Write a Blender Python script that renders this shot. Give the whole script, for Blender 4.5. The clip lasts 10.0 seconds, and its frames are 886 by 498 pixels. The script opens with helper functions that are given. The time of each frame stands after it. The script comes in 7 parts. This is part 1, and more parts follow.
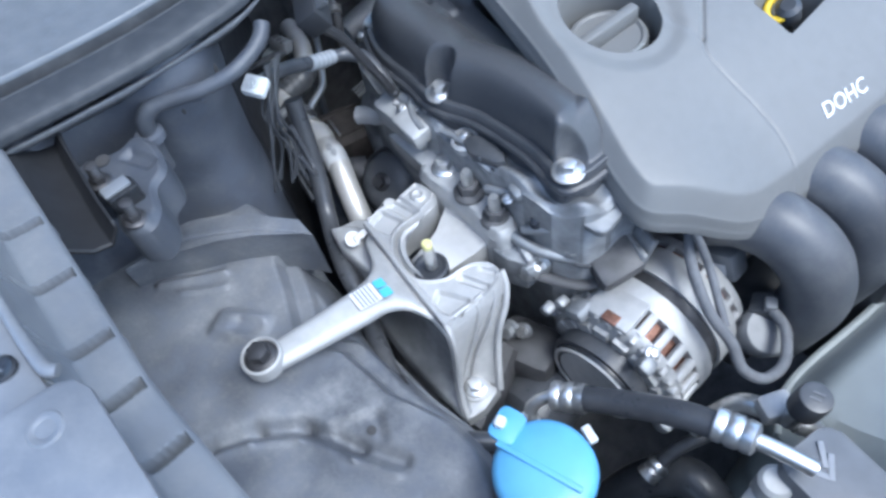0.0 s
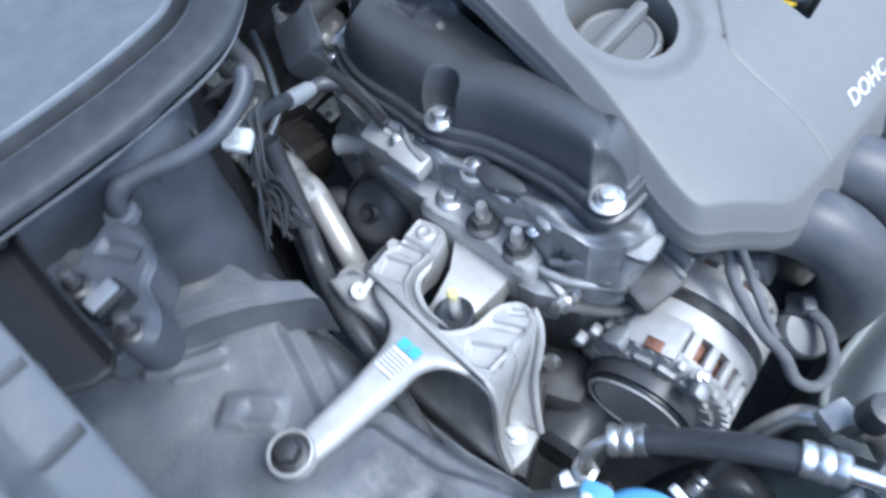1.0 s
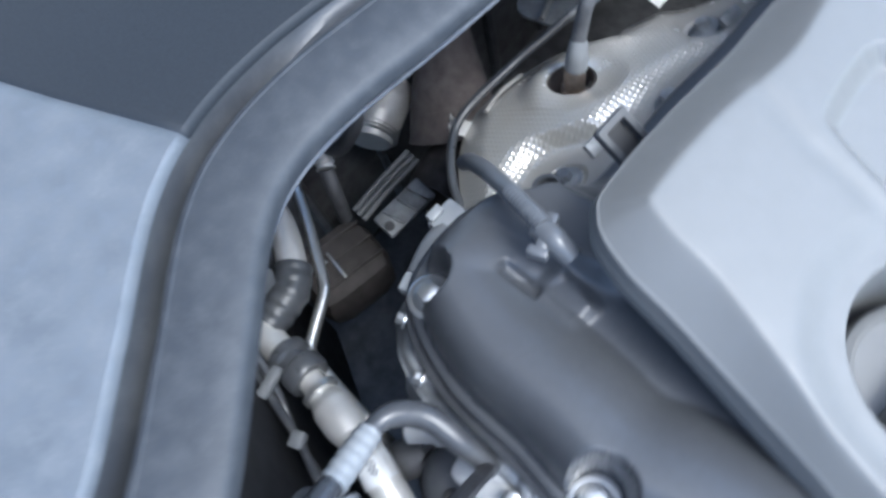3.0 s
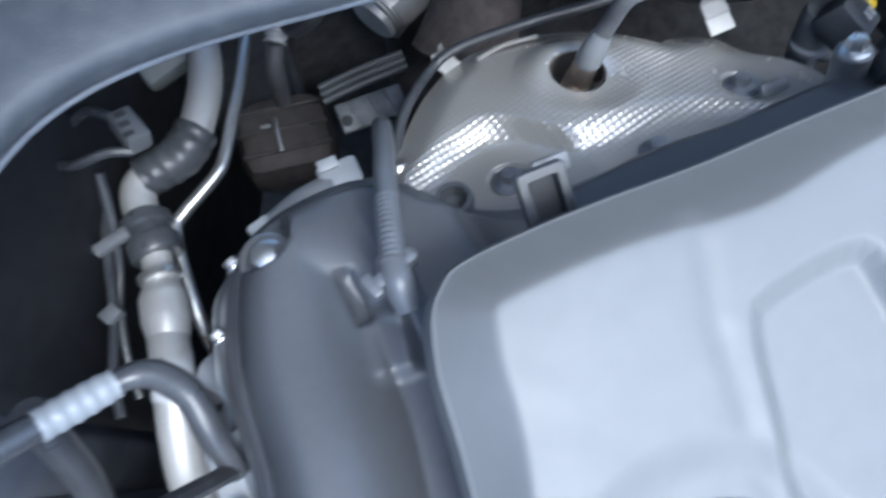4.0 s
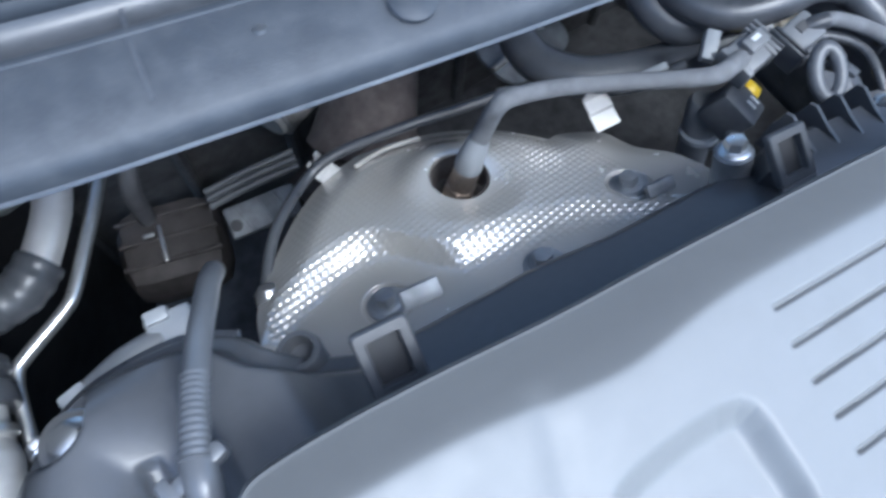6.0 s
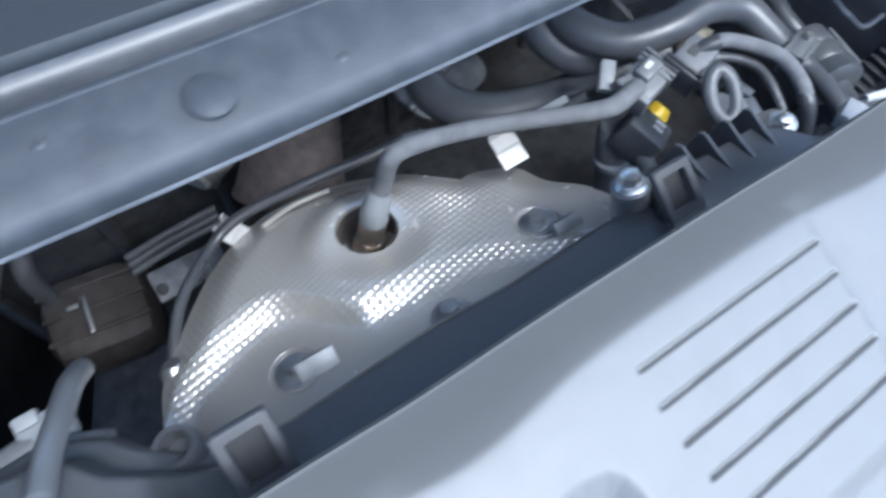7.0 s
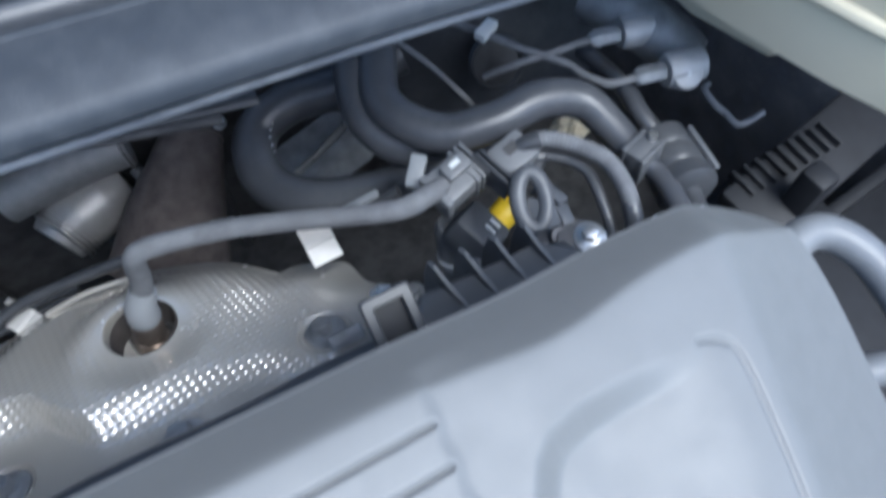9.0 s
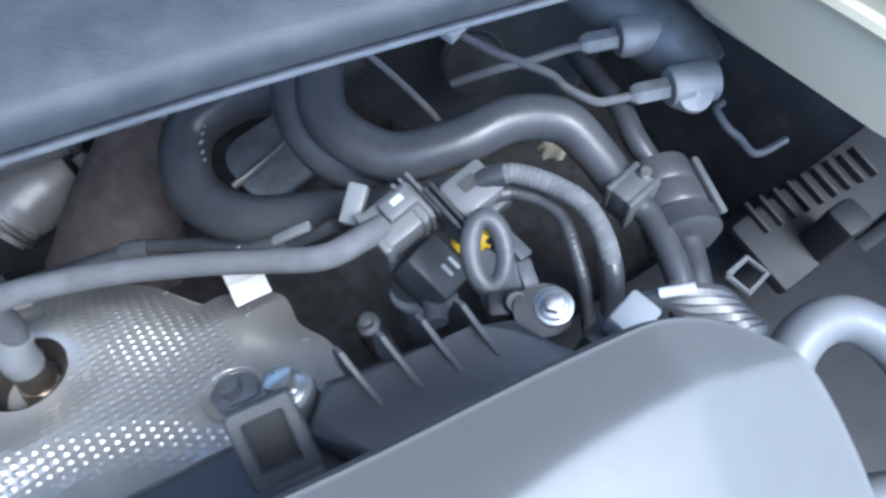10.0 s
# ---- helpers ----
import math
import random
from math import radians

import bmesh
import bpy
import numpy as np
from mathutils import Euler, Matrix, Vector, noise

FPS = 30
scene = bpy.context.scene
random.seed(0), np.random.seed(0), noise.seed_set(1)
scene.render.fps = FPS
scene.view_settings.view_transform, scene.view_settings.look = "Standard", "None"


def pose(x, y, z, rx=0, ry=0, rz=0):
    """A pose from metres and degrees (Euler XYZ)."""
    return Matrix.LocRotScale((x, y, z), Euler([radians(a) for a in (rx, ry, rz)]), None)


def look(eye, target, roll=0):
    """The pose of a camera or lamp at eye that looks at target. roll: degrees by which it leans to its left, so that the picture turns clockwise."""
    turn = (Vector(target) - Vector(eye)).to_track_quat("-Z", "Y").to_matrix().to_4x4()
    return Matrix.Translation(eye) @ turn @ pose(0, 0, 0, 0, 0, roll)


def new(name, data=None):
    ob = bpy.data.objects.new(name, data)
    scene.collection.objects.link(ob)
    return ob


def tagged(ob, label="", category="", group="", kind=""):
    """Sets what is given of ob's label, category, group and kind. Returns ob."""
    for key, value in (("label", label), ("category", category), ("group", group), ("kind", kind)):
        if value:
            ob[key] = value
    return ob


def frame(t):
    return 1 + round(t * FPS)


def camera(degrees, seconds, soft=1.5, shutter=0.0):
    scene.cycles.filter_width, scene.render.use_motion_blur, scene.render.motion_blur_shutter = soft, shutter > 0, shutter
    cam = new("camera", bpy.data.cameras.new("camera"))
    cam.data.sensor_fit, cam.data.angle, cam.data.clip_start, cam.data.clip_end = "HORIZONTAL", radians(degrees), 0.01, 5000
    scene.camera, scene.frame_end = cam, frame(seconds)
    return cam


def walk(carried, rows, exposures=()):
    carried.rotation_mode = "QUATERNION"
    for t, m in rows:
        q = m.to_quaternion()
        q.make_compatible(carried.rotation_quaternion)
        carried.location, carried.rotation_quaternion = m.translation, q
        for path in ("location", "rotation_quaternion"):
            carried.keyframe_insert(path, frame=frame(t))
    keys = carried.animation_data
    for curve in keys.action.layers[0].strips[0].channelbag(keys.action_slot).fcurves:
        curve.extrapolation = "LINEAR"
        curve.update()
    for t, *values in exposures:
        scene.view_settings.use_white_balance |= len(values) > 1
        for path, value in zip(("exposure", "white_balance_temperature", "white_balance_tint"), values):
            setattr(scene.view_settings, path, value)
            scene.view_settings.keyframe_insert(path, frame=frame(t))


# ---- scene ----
cam = camera(64.0, 10.0, soft=2.8, shutter=0.6)

PATH = [
    (0, (-0.135, -0.26, 1.282), (0.51, 0.677, -0.363), -13.7),
    (0.5, (-0.151, -0.213, 1.284), (0.543, 0.645, -0.383), -12.2),
    (1, (-0.122, -0.153, 1.271), (0.599, 0.585, -0.443), -12.4),
    (1.5, (-0.069, -0.054, 1.239), (0.665, 0.594, -0.505), -14.8),
    (2, (-0.014, -0.005, 1.215), (0.649, 0.617, -0.566), -23.6),
    (2.4, (0.028, 0.042, 1.204), (0.614, 0.707, -0.584), -25.6),
    (2.5, (0.044, 0.053, 1.196), (0.622, 0.736, -0.592), -26.2),
    (2.7, (0.073, 0.065, 1.203), (0.604, 0.808, -0.576), -27.6),
    (3.8, (0.191, 0.087, 1.166), (0.438, 0.675, -0.73), -10.0),
    (4, (0.202, 0.091, 1.16), (0.474, 0.61, -0.752), -1.9),
    (4.5, (0.219, 0.104, 1.149), (0.61, 0.685, -0.725), 5.4),
    (5, (0.224, 0.114, 1.145), (0.626, 0.682, -0.729), 6.6),
    (5.2, (0.224, 0.115, 1.144), (0.627, 0.676, -0.733), 7.3),
    (6.3, (0.271, 0.107, 1.135), (0.782, 0.697, -0.706), 5.8),
    (6.5, (0.273, 0.107, 1.136), (0.793, 0.697, -0.702), 6.2),
    (7, (0.305, 0.102, 1.136), (0.87, 0.688, -0.691), 4.8),
    (7.5, (0.338, 0.086, 1.147), (0.949, 0.659, -0.669), 0.4),
    (8, (0.374, 0.061, 1.147), (0.995, 0.527, -0.697), -1.0),
    (8.2, (0.397, 0.046, 1.132), (1.0, 0.585, -0.697), 1.2),
    (8.4, (0.409, 0.02, 1.112), (0.974, 0.619, -0.711), 4.2),
    (8.5, (0.419, 0.022, 1.107), (0.918, 0.681, -0.714), -0.5),
    (8.7, (0.429, 0.032, 1.103), (0.932, 0.742, -0.698), -0.2),
    (9, (0.444, 0.055, 1.112), (1.006, 0.807, -0.655), 1.3),
    (9.2, (0.448, 0.069, 1.116), (1.033, 0.826, -0.64), 2.8),
    (9.5, (0.47, 0.094, 1.096), (1.032, 0.795, -0.691), 3.9),
    (10, (0.512, 0.091, 1.072), (0.977, 0.788, -0.744), 1.3),
]
walk(cam, [(t, look(eye, target, roll)) for t, eye, target, roll in PATH], exposures=[(0.0, 1.48, 5450, 4), (1.0, 1.47, 5450, 4), (1.5, 1.41, 5450, 4), (2.0, 1.53, 5500, 4), (2.5, 1.80, 5600, 4), (4.0, 1.64, 5380, 4), (5.0, 1.80, 5250, 4), (6.5, 1.76, 5350, 4), (7.0, 1.86, 5430, 4), (7.5, 1.82, 5500, 4), (8.0, 1.42, 5500, 4), (8.5, 1.10, 5450, 4), (9.0, 1.45, 5480, 4), (9.5, 1.94, 5400, 4), (10.0, 1.93, 5350, 4)])

# ---- light: overcast sky over an open bonnet ----
world = bpy.data.worlds.new("overcast_sky")
scene.world = world
world.use_nodes = True
wn, wl = world.node_tree.nodes, world.node_tree.links
sky = wn.new("ShaderNodeTexSky")
sky.sky_type = "NISHITA"
sky.sun_disc = False
sky.sun_elevation = radians(60)
sky.sun_rotation = radians(167)
sky.dust_density = 3.0
wn["Background"].inputs["Strength"].default_value = 0.17
wl.new(sky.outputs["Color"], wn["Background"].inputs["Color"])
sun_data = bpy.data.lights.new("sun", "SUN")
sun_data.energy = 0.7
sun_data.angle = radians(16)
sun_data.color = (1.0, 0.97, 0.93)
sun = new("sun", sun_data)
sun.matrix_world = look((0.62, -1.25, 3.2), (0.3, 0.1, 0.85))

# ---- materials ----


def mat(name, col, rough=0.5, metal=0.0, var=0.12, scale=60.0, bump=0.05, bscale=400.0, stain=0.15, coat=0.0, dust=0.0, spread=None):
    m = bpy.data.materials.new(name)
    m.use_nodes = True
    n, l = m.node_tree.nodes, m.node_tree.links
    b = n["Principled BSDF"]
    b.inputs["Metallic"].default_value = metal
    b.inputs["Coat Weight"].default_value = coat
    co = n.new("ShaderNodeTexCoord")
    n1, n2, n3 = (n.new("ShaderNodeTexNoise") for _ in range(3))
    for node, s, d in ((n1, scale, 6), (n2, scale * 0.16, 4), (n3, bscale, 5)):
        node.inputs["Scale"].default_value = s
        node.inputs["Detail"].default_value = d
        l.new(co.outputs["Object"], node.inputs["Vector"])
    def blend(a, fac_node, lo, hi, other):
        r = n.new("ShaderNodeValToRGB")
        r.color_ramp.elements[0].position, r.color_ramp.elements[1].position = lo, hi
        l.new(fac_node.outputs["Fac"], r.inputs["Fac"])
        mx = n.new("ShaderNodeMix")
        mx.data_type = "RGBA"
        l.new(r.outputs["Color"], mx.inputs["Factor"])
        if isinstance(a, tuple):
            mx.inputs["A"].default_value = (*a, 1)
        else:
            l.new(a, mx.inputs["A"])
        mx.inputs["B"].default_value = (*other, 1)
        return mx.outputs["Result"]
    dark = tuple(c * (1 - 2 * var) for c in col)
    out = blend(tuple(col), n1, 0.35, 0.75, dark)
    st = spread or tuple(c * (1 - stain * 2) for c in col)
    out = blend(out, n2, 0.5, 0.72, st)
    if dust:
        grey = tuple(c + (g - c) * dust for c, g in zip(col, (0.33, 0.33, 0.32)))
        n4 = n.new("ShaderNodeTexNoise")
        n4.inputs["Scale"].default_value = scale * 0.5
        n4.inputs["Detail"].default_value = 8
        n4.inputs["Roughness"].default_value = 0.7
        l.new(co.outputs["Object"], n4.inputs["Vector"])
        out = blend(out, n4, 0.42, 0.7, grey)
    l.new(out, b.inputs["Base Color"])
    rr = n.new("ShaderNodeMapRange")
    rr.inputs["To Min"].default_value, rr.inputs["To Max"].default_value = max(0.03, rough - 0.09), min(1, rough + 0.12)
    l.new(n1.outputs["Fac"], rr.inputs["Value"])
    l.new(rr.outputs["Result"], b.inputs["Roughness"])
    if bump:
        bp = n.new("ShaderNodeBump")
        bp.inputs["Strength"].default_value = bump
        bp.inputs["Distance"].default_value = 0.001
        l.new(n3.outputs["Fac"], bp.inputs["Height"])
        l.new(bp.outputs["Normal"], b.inputs["Normal"])
    return m


COVER = mat("silver_grey_moulded_plastic", (0.154, 0.155, 0.151), 0.46, 0.0, 0.03, 90, 0.12, 2200, 0.02)
# dark plastic, rubber and metal are lifted, dust included, to stand in for haze
BLACKPL = mat("black_moulded_plastic", (0.046, 0.049, 0.055), 0.36, 0.0, 0.15, 60, 0.12, 900, 0.1, dust=0.12)
COWLPL = mat("black_cowl_plastic", (0.018, 0.022, 0.028), 0.60, 0.0, 0.10, 900, 0.06, 2600, 0.05)
LIPPL = mat("dusty_cowl_lip_plastic", (0.030, 0.035, 0.043), 0.56, 0.0, 0.10, 260, 0.2, 1600, 0.08, dust=0.07)
RUBBER = mat("black_rubber", (0.050, 0.053, 0.060), 0.29, 0.0, 0.15, 80, 0.15, 700, 0.1, dust=0.12)
HOSE = mat("grey_hose_rubber", (0.062, 0.066, 0.076), 0.34, 0.0, 0.12, 70, 0.15, 700, 0.12, dust=0.10)
BROWN = mat("heat_browned_sleeve", (0.17, 0.142, 0.130), 0.75, 0.0, 0.22, 70, 0.6, 500, 0.25)
SEAL = mat("grey_bonnet_seal", (0.07, 0.075, 0.085), 0.5, 0.0, 0.08, 60, 0.08, 900, 0.1, dust=0.12)
CAST = mat("cast_aluminium", (0.46, 0.46, 0.455), 0.55, 0.42, 0.08, 90, 0.35, 1400, 0.12)
CASTD = mat("dull_cast_aluminium", (0.36, 0.37, 0.38), 0.55, 0.7, 0.2, 70, 0.4, 1100, 0.25)
MACH = mat("machined_aluminium", (0.62, 0.61, 0.59), 0.42, 0.5, 0.05, 120, 0.1, 900, 0.06)
STEEL = mat("zinc_plated_steel", (0.7, 0.7, 0.69), 0.3, 0.9, 0.08, 150, 0.1, 900, 0.1)
DSTEEL = mat("dark_oxide_steel", (0.07, 0.07, 0.075), 0.4, 0.5, 0.2, 150, 0.2, 900, 0.1)
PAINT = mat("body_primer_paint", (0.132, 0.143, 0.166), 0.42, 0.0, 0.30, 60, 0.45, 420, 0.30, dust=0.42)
# a darker tone of the body colour, for the side wall
PAINTD = mat("dark_blue_grey_paint", (0.088, 0.099, 0.124), 0.5, 0.0, 0.2, 60, 0.3, 500, 0.25, dust=0.15)
PLATEPT = mat("dark_bracket_paint", (0.060, 0.068, 0.085), 0.45, 0.0, 0.2, 60, 0.3, 500, 0.25, dust=0.12)
PANEL = mat("mottled_lighter_end_panel", (0.125, 0.140, 0.160), 0.42, 0.0, 0.14, 160, 0.2, 420, 0.10, dust=0.14)
PAINTL = mat("body_coat_paint", (0.150, 0.164, 0.188), 0.34, 0.0, 0.12, 55, 0.08, 600, 0.15, coat=0.2, dust=0.30)
DARK = mat("grimy_dark_metal", (0.100, 0.099, 0.102), 0.55, 0.1, 0.3, 50, 0.4, 500, 0.3)
RUST = mat("heat_stained_iron", (0.088, 0.077, 0.073), 0.7, 0.25, 0.25, 60, 0.6, 600, 0.3)
SHIELD = mat("embossed_aluminium_sheet", (0.58, 0.56, 0.525), 0.22, 0.50, 0.02, 50, 0.02, 900, 0.03, spread=(0.57, 0.53, 0.48))
SENSOR = mat("tinted_sensor_steel", (0.42, 0.36, 0.31), 0.35, 0.9, 0.15, 200, 0.1, 900, 0.15)
BLUE = mat("blue_plastic", (0.12, 0.34, 0.58), 0.4, 0.0, 0.05, 60, 0.08, 900, 0.06)
CYAN = mat("cyan_ink", (0.10, 0.42, 0.54), 0.5, 0.0, 0.05, 60, 0.0)
PAPER = mat("white_label", (0.60, 0.61, 0.62), 0.5, 0.0, 0.03, 60, 0.0, stain=0.04)
INK = mat("grey_print", (0.24, 0.25, 0.27), 0.6, 0.0, 0.05, 60, 0.0)
PALEYEL = mat("pale_yellow_paint", (0.68, 0.64, 0.28), 0.45, 0.0, 0.05, 60, 0.05)
YELLOW = mat("yellow_plastic", (0.72, 0.5, 0.02), 0.4, 0.0, 0.06, 60, 0.05)
WHITEPL = mat("white_plastic", (0.58, 0.60, 0.60), 0.4, 0.0, 0.05, 80, 0.05, stain=0.08)
GREYPL = mat("grey_connector_plastic", (0.155, 0.16, 0.168), 0.42, 0.0, 0.08, 80, 0.1, stain=0.1)
CLOTH = mat("grey_cloth_tape", (0.17, 0.175, 0.185), 0.75, 0.0, 0.15, 120, 0.6, 1600, 0.15)
COPPER = mat("copper_windings", (0.27, 0.14, 0.10), 0.4, 0.6, 0.25, 300, 0.6, 900, 0.2)
FLUID = mat("translucent_yellowed_tank", (0.60, 0.53, 0.38), 0.35, 0.0, 0.04, 20, 0.05, 600, 0.06)
CLEAR = mat("milky_hose_plastic", (0.105, 0.110, 0.118), 0.3, 0.0, 0.08, 80, 0.1, 700, 0.08)
# serves black plastic parts, and surfaces blackened to stand in for deep shade
MATT = mat("matt_black_plastic_and_shade", (0.016, 0.017, 0.020), 0.6, 0.0, 0.15, 60, 0.15, 800, 0.1)
GLOSS = mat("glossy_black_paint", (0.022, 0.024, 0.028), 0.26, 0.0, 0.1, 60, 0.05, 700, 0.1)
VALVEPL = mat("dusty_valve_cover_plastic", (0.064, 0.067, 0.073), 0.33, 0.0, 0.06, 220, 0.10, 1500, 0.03)
DUSTPL = mat("dusty_grey_black_plastic", (0.075, 0.08, 0.09), 0.4, 0.0, 0.12, 50, 0.2, 900, 0.12, dust=0.2)
PALEPIPE = mat("weathered_grey_pipe_plastic", (0.15, 0.157, 0.165), 0.4, 0.0, 0.08, 60, 0.1, 700, 0.1, dust=0.2)
TANK = mat("pale_grey_pipe_plastic", (0.26, 0.272, 0.285), 0.35, 0.0, 0.06, 60, 0.1, 700, 0.06)
SHROUD = mat("grey_green_tank_plastic", (0.30, 0.32, 0.31), 0.5, 0.0, 0.08, 30, 0.1, 600, 0.15)
ASPHALT = mat("asphalt", (0.05, 0.05, 0.05), 0.85, 0.0, 0.3, 12, 0.8, 200, 0.2)
LETTER = mat("white_print", (0.8, 0.8, 0.8), 0.4, 0.0, 0.02, 60, 0.0, stain=0.02)

# ---- mesh helpers ----


def V(*p):
    return Vector(p)


def thing(name, at, label, category, group="", kind=""):
    e = new(name)
    e.empty_display_size = 0.02
    e.location = at
    return tagged(e, label, category, group, kind)


def part(name, bm, material, parent=None, label="", at=None, smooth=True, sharp=40):
    """Link a bmesh (or a ready mesh) as one mesh object; its coordinates are the world's, or local to the pose at."""
    if isinstance(bm, bpy.types.Mesh):
        me = bm
    else:
        bmesh.ops.recalc_face_normals(bm, faces=bm.faces[:])
        me = bpy.data.meshes.new(name)
        bm.to_mesh(me)
        bm.free()
        me.materials.append(material)
        for p in me.polygons:
            p.use_smooth = smooth
        if smooth:
            me.set_sharp_from_angle(angle=radians(sharp))
    ob = new(name, me)
    if at is not None:
        ob.matrix_basis = at
    if parent is not None:
        ob.parent = parent
        full = Matrix.Identity(4)
        chain = []
        o = parent
        while o is not None:
            chain.append(o)
            o = o.parent
        for o in reversed(chain):
            full = full @ o.matrix_parent_inverse @ o.matrix_basis
        ob.matrix_parent_inverse = full.inverted()
    if label:
        ob["label"] = label
    return ob


def aim(p, d, spin=0.0):
    """A pose at p whose z axis points along d."""
    return Matrix.Translation(p) @ Vector(d).to_track_quat("Z", "Y").to_matrix().to_4x4() @ Matrix.Rotation(radians(spin), 4, "Z")


def spline(pts, n=8, closed=False):
    """Catmull-Rom through the points."""
    p = [np.array(q, float) for q in pts]
    m = len(p)
    out = []
    for i in range(m if closed else m - 1):
        if closed:
            a, b, c, d = (p[(i + k - 1) % m] for k in range(4))
        else:
            a, b, c, d = p[max(i - 1, 0)], p[i], p[i + 1], p[min(i + 2, m - 1)]
        for k in range(n):
            t = k / n
            out.append(0.5 * (2 * b + (c - a) * t + (2 * a - 5 * b + 4 * c - d) * t * t + (3 * b - a - 3 * c + d) * t ** 3))
    if not closed:
        out.append(p[-1])
    return np.array(out)


def sweep(pts, r, n=8, seg=14, bm=None, wave=0.0, pitch=0.004, flat=1.0):
    """A tube along a smooth curve; r is one radius or one for each point; wave makes corrugations."""
    bm = bm or bmesh.new()
    c = spline(pts, n)
    rad = np.full(len(c), float(r)) if not hasattr(r, "__len__") else np.interp(np.linspace(0, 1, len(c)), np.linspace(0, 1, len(r)), r)
    if wave:
        run = np.r_[0, np.cumsum(np.linalg.norm(np.diff(c, axis=0), axis=1))]
        m = int(run[-1] / pitch * 6) + 2
        at = np.linspace(0, run[-1], m)
        rad = np.interp(at, run, rad) * (1 + wave * np.sign(np.sin(at / pitch * 2 * math.pi)))
        c = np.array([np.interp(at, run, c[:, k]) for k in range(3)]).T
    tan = np.gradient(c, axis=0)
    up = Vector((0, 0, 1)) if abs(Vector(tan[0]).normalized().z) < 0.9 else Vector((0, 1, 0))
    rings = []
    for q, t, rr in zip(c, tan, rad):
        t = Vector(t).normalized()
        side = t.cross(up).normalized()
        up = side.cross(t).normalized()
        rings.append([bm.verts.new(Vector(q) + (side * math.cos(a) + up * math.sin(a) * flat) * rr) for a in np.linspace(0, 2 * math.pi, seg, endpoint=False)])
    for a, b in zip(rings, rings[1:]):
        for k in range(seg):
            bm.faces.new((a[k], a[(k + 1) % seg], b[(k + 1) % seg], b[k]))
    bm.faces.new(rings[0])
    bm.faces.new(rings[-1][::-1])
    return bm


def lathe(profile, seg=32, m=None, bm=None):
    """Revolve (radius, height) pairs round z, then lay by the pose m."""
    bm = bm or bmesh.new()
    m = m or Matrix.Identity(4)
    rings = []
    for r, h in profile:
        if r < 1e-6:
            rings.append([bm.verts.new(m @ V(0, 0, h))])
        else:
            rings.append([bm.verts.new(m @ V(r * math.cos(a), r * math.sin(a), h)) for a in np.linspace(0, 2 * math.pi, seg, endpoint=False)])
    for a, b in zip(rings, rings[1:]):
        for k in range(seg):
            q = [a[k % len(a)], a[(k + 1) % len(a)], b[(k + 1) % len(b)], b[k % len(b)]]
            q = [v for i, v in enumerate(q) if v not in q[:i]]
            if len(q) > 2:
                bm.faces.new(q)
    for ring in (rings[0], rings[-1]):
        if len(ring) > 2:
            bm.faces.new(ring)
    return bm


def prism(outline, z0, z1, m=None, bevel=0.0, bm=None, segs=2):
    """A closed outline of (x, y) raised from z0 to z1, with its top edge rounded, laid by the pose m."""
    own = bmesh.new()
    lo = [own.verts.new((x, y, z0)) for x, y in outline]
    hi = [own.verts.new((x, y, z1)) for x, y in outline]
    k = len(lo)
    own.faces.new(lo[::-1])
    top = own.faces.new(hi)
    for i in range(k):
        own.faces.new((lo[i], lo[(i + 1) % k], hi[(i + 1) % k], hi[i]))
    if bevel:
        bmesh.ops.bevel(own, geom=list(top.edges), offset=bevel, segments=segs, profile=0.5, affect="EDGES", clamp_overlap=True)
    if m is not None:
        own.transform(m)
    if bm is None:
        return own
    tmp = bpy.data.meshes.new("tmp")
    own.to_mesh(tmp)
    own.free()
    bm.from_mesh(tmp)
    bpy.data.meshes.remove(tmp)
    return bm


def box(sx, sy, sz, m=None, bevel=0.0015, bm=None):
    own = bmesh.new()
    bmesh.ops.create_cube(own, size=1, matrix=Matrix.Diagonal((sx, sy, sz, 1)))
    if bevel:
        bmesh.ops.bevel(own, geom=own.edges[:], offset=bevel, segments=2, profile=0.5, affect="EDGES", clamp_overlap=True)
    if m is not None:
        own.transform(m)
    if bm is None:
        return own
    tmp = bpy.data.meshes.new("tmp")
    own.to_mesh(tmp)
    own.free()
    bm.from_mesh(tmp)
    bpy.data.meshes.remove(tmp)
    return bm


def rounded(w, h, r, n=5):
    out = []
    for cx, cy, a0 in ((w / 2 - r, h / 2 - r, 0), (-w / 2 + r, h / 2 - r, 90), (-w / 2 + r, -h / 2 + r, 180), (w / 2 - r, -h / 2 + r, 270)):
        for k in range(n + 1):
            a = radians(a0 + 90 * k / n)
            out.append((cx + r * math.cos(a), cy + r * math.sin(a)))
    return out


def edge_distance(x, y, line):
    """Distance of every (x, y) from a closed line."""
    a, b = line, np.roll(line, -1, axis=0)
    best = np.full(x.shape, 9.0)
    for p, q in zip(a, b):
        d = q - p
        t = np.clip(((x - p[0]) * d[0] + (y - p[1]) * d[1]) / (d @ d + 1e-12), 0, 1)
        best = np.minimum(best, np.hypot(x - p[0] - t * d[0], y - p[1] - t * d[1]))
    return best


def ramp(v, lo, hi):
    t = np.clip((v - lo) / (hi - lo), 0, 1)
    return t * t * (3 - 2 * t)


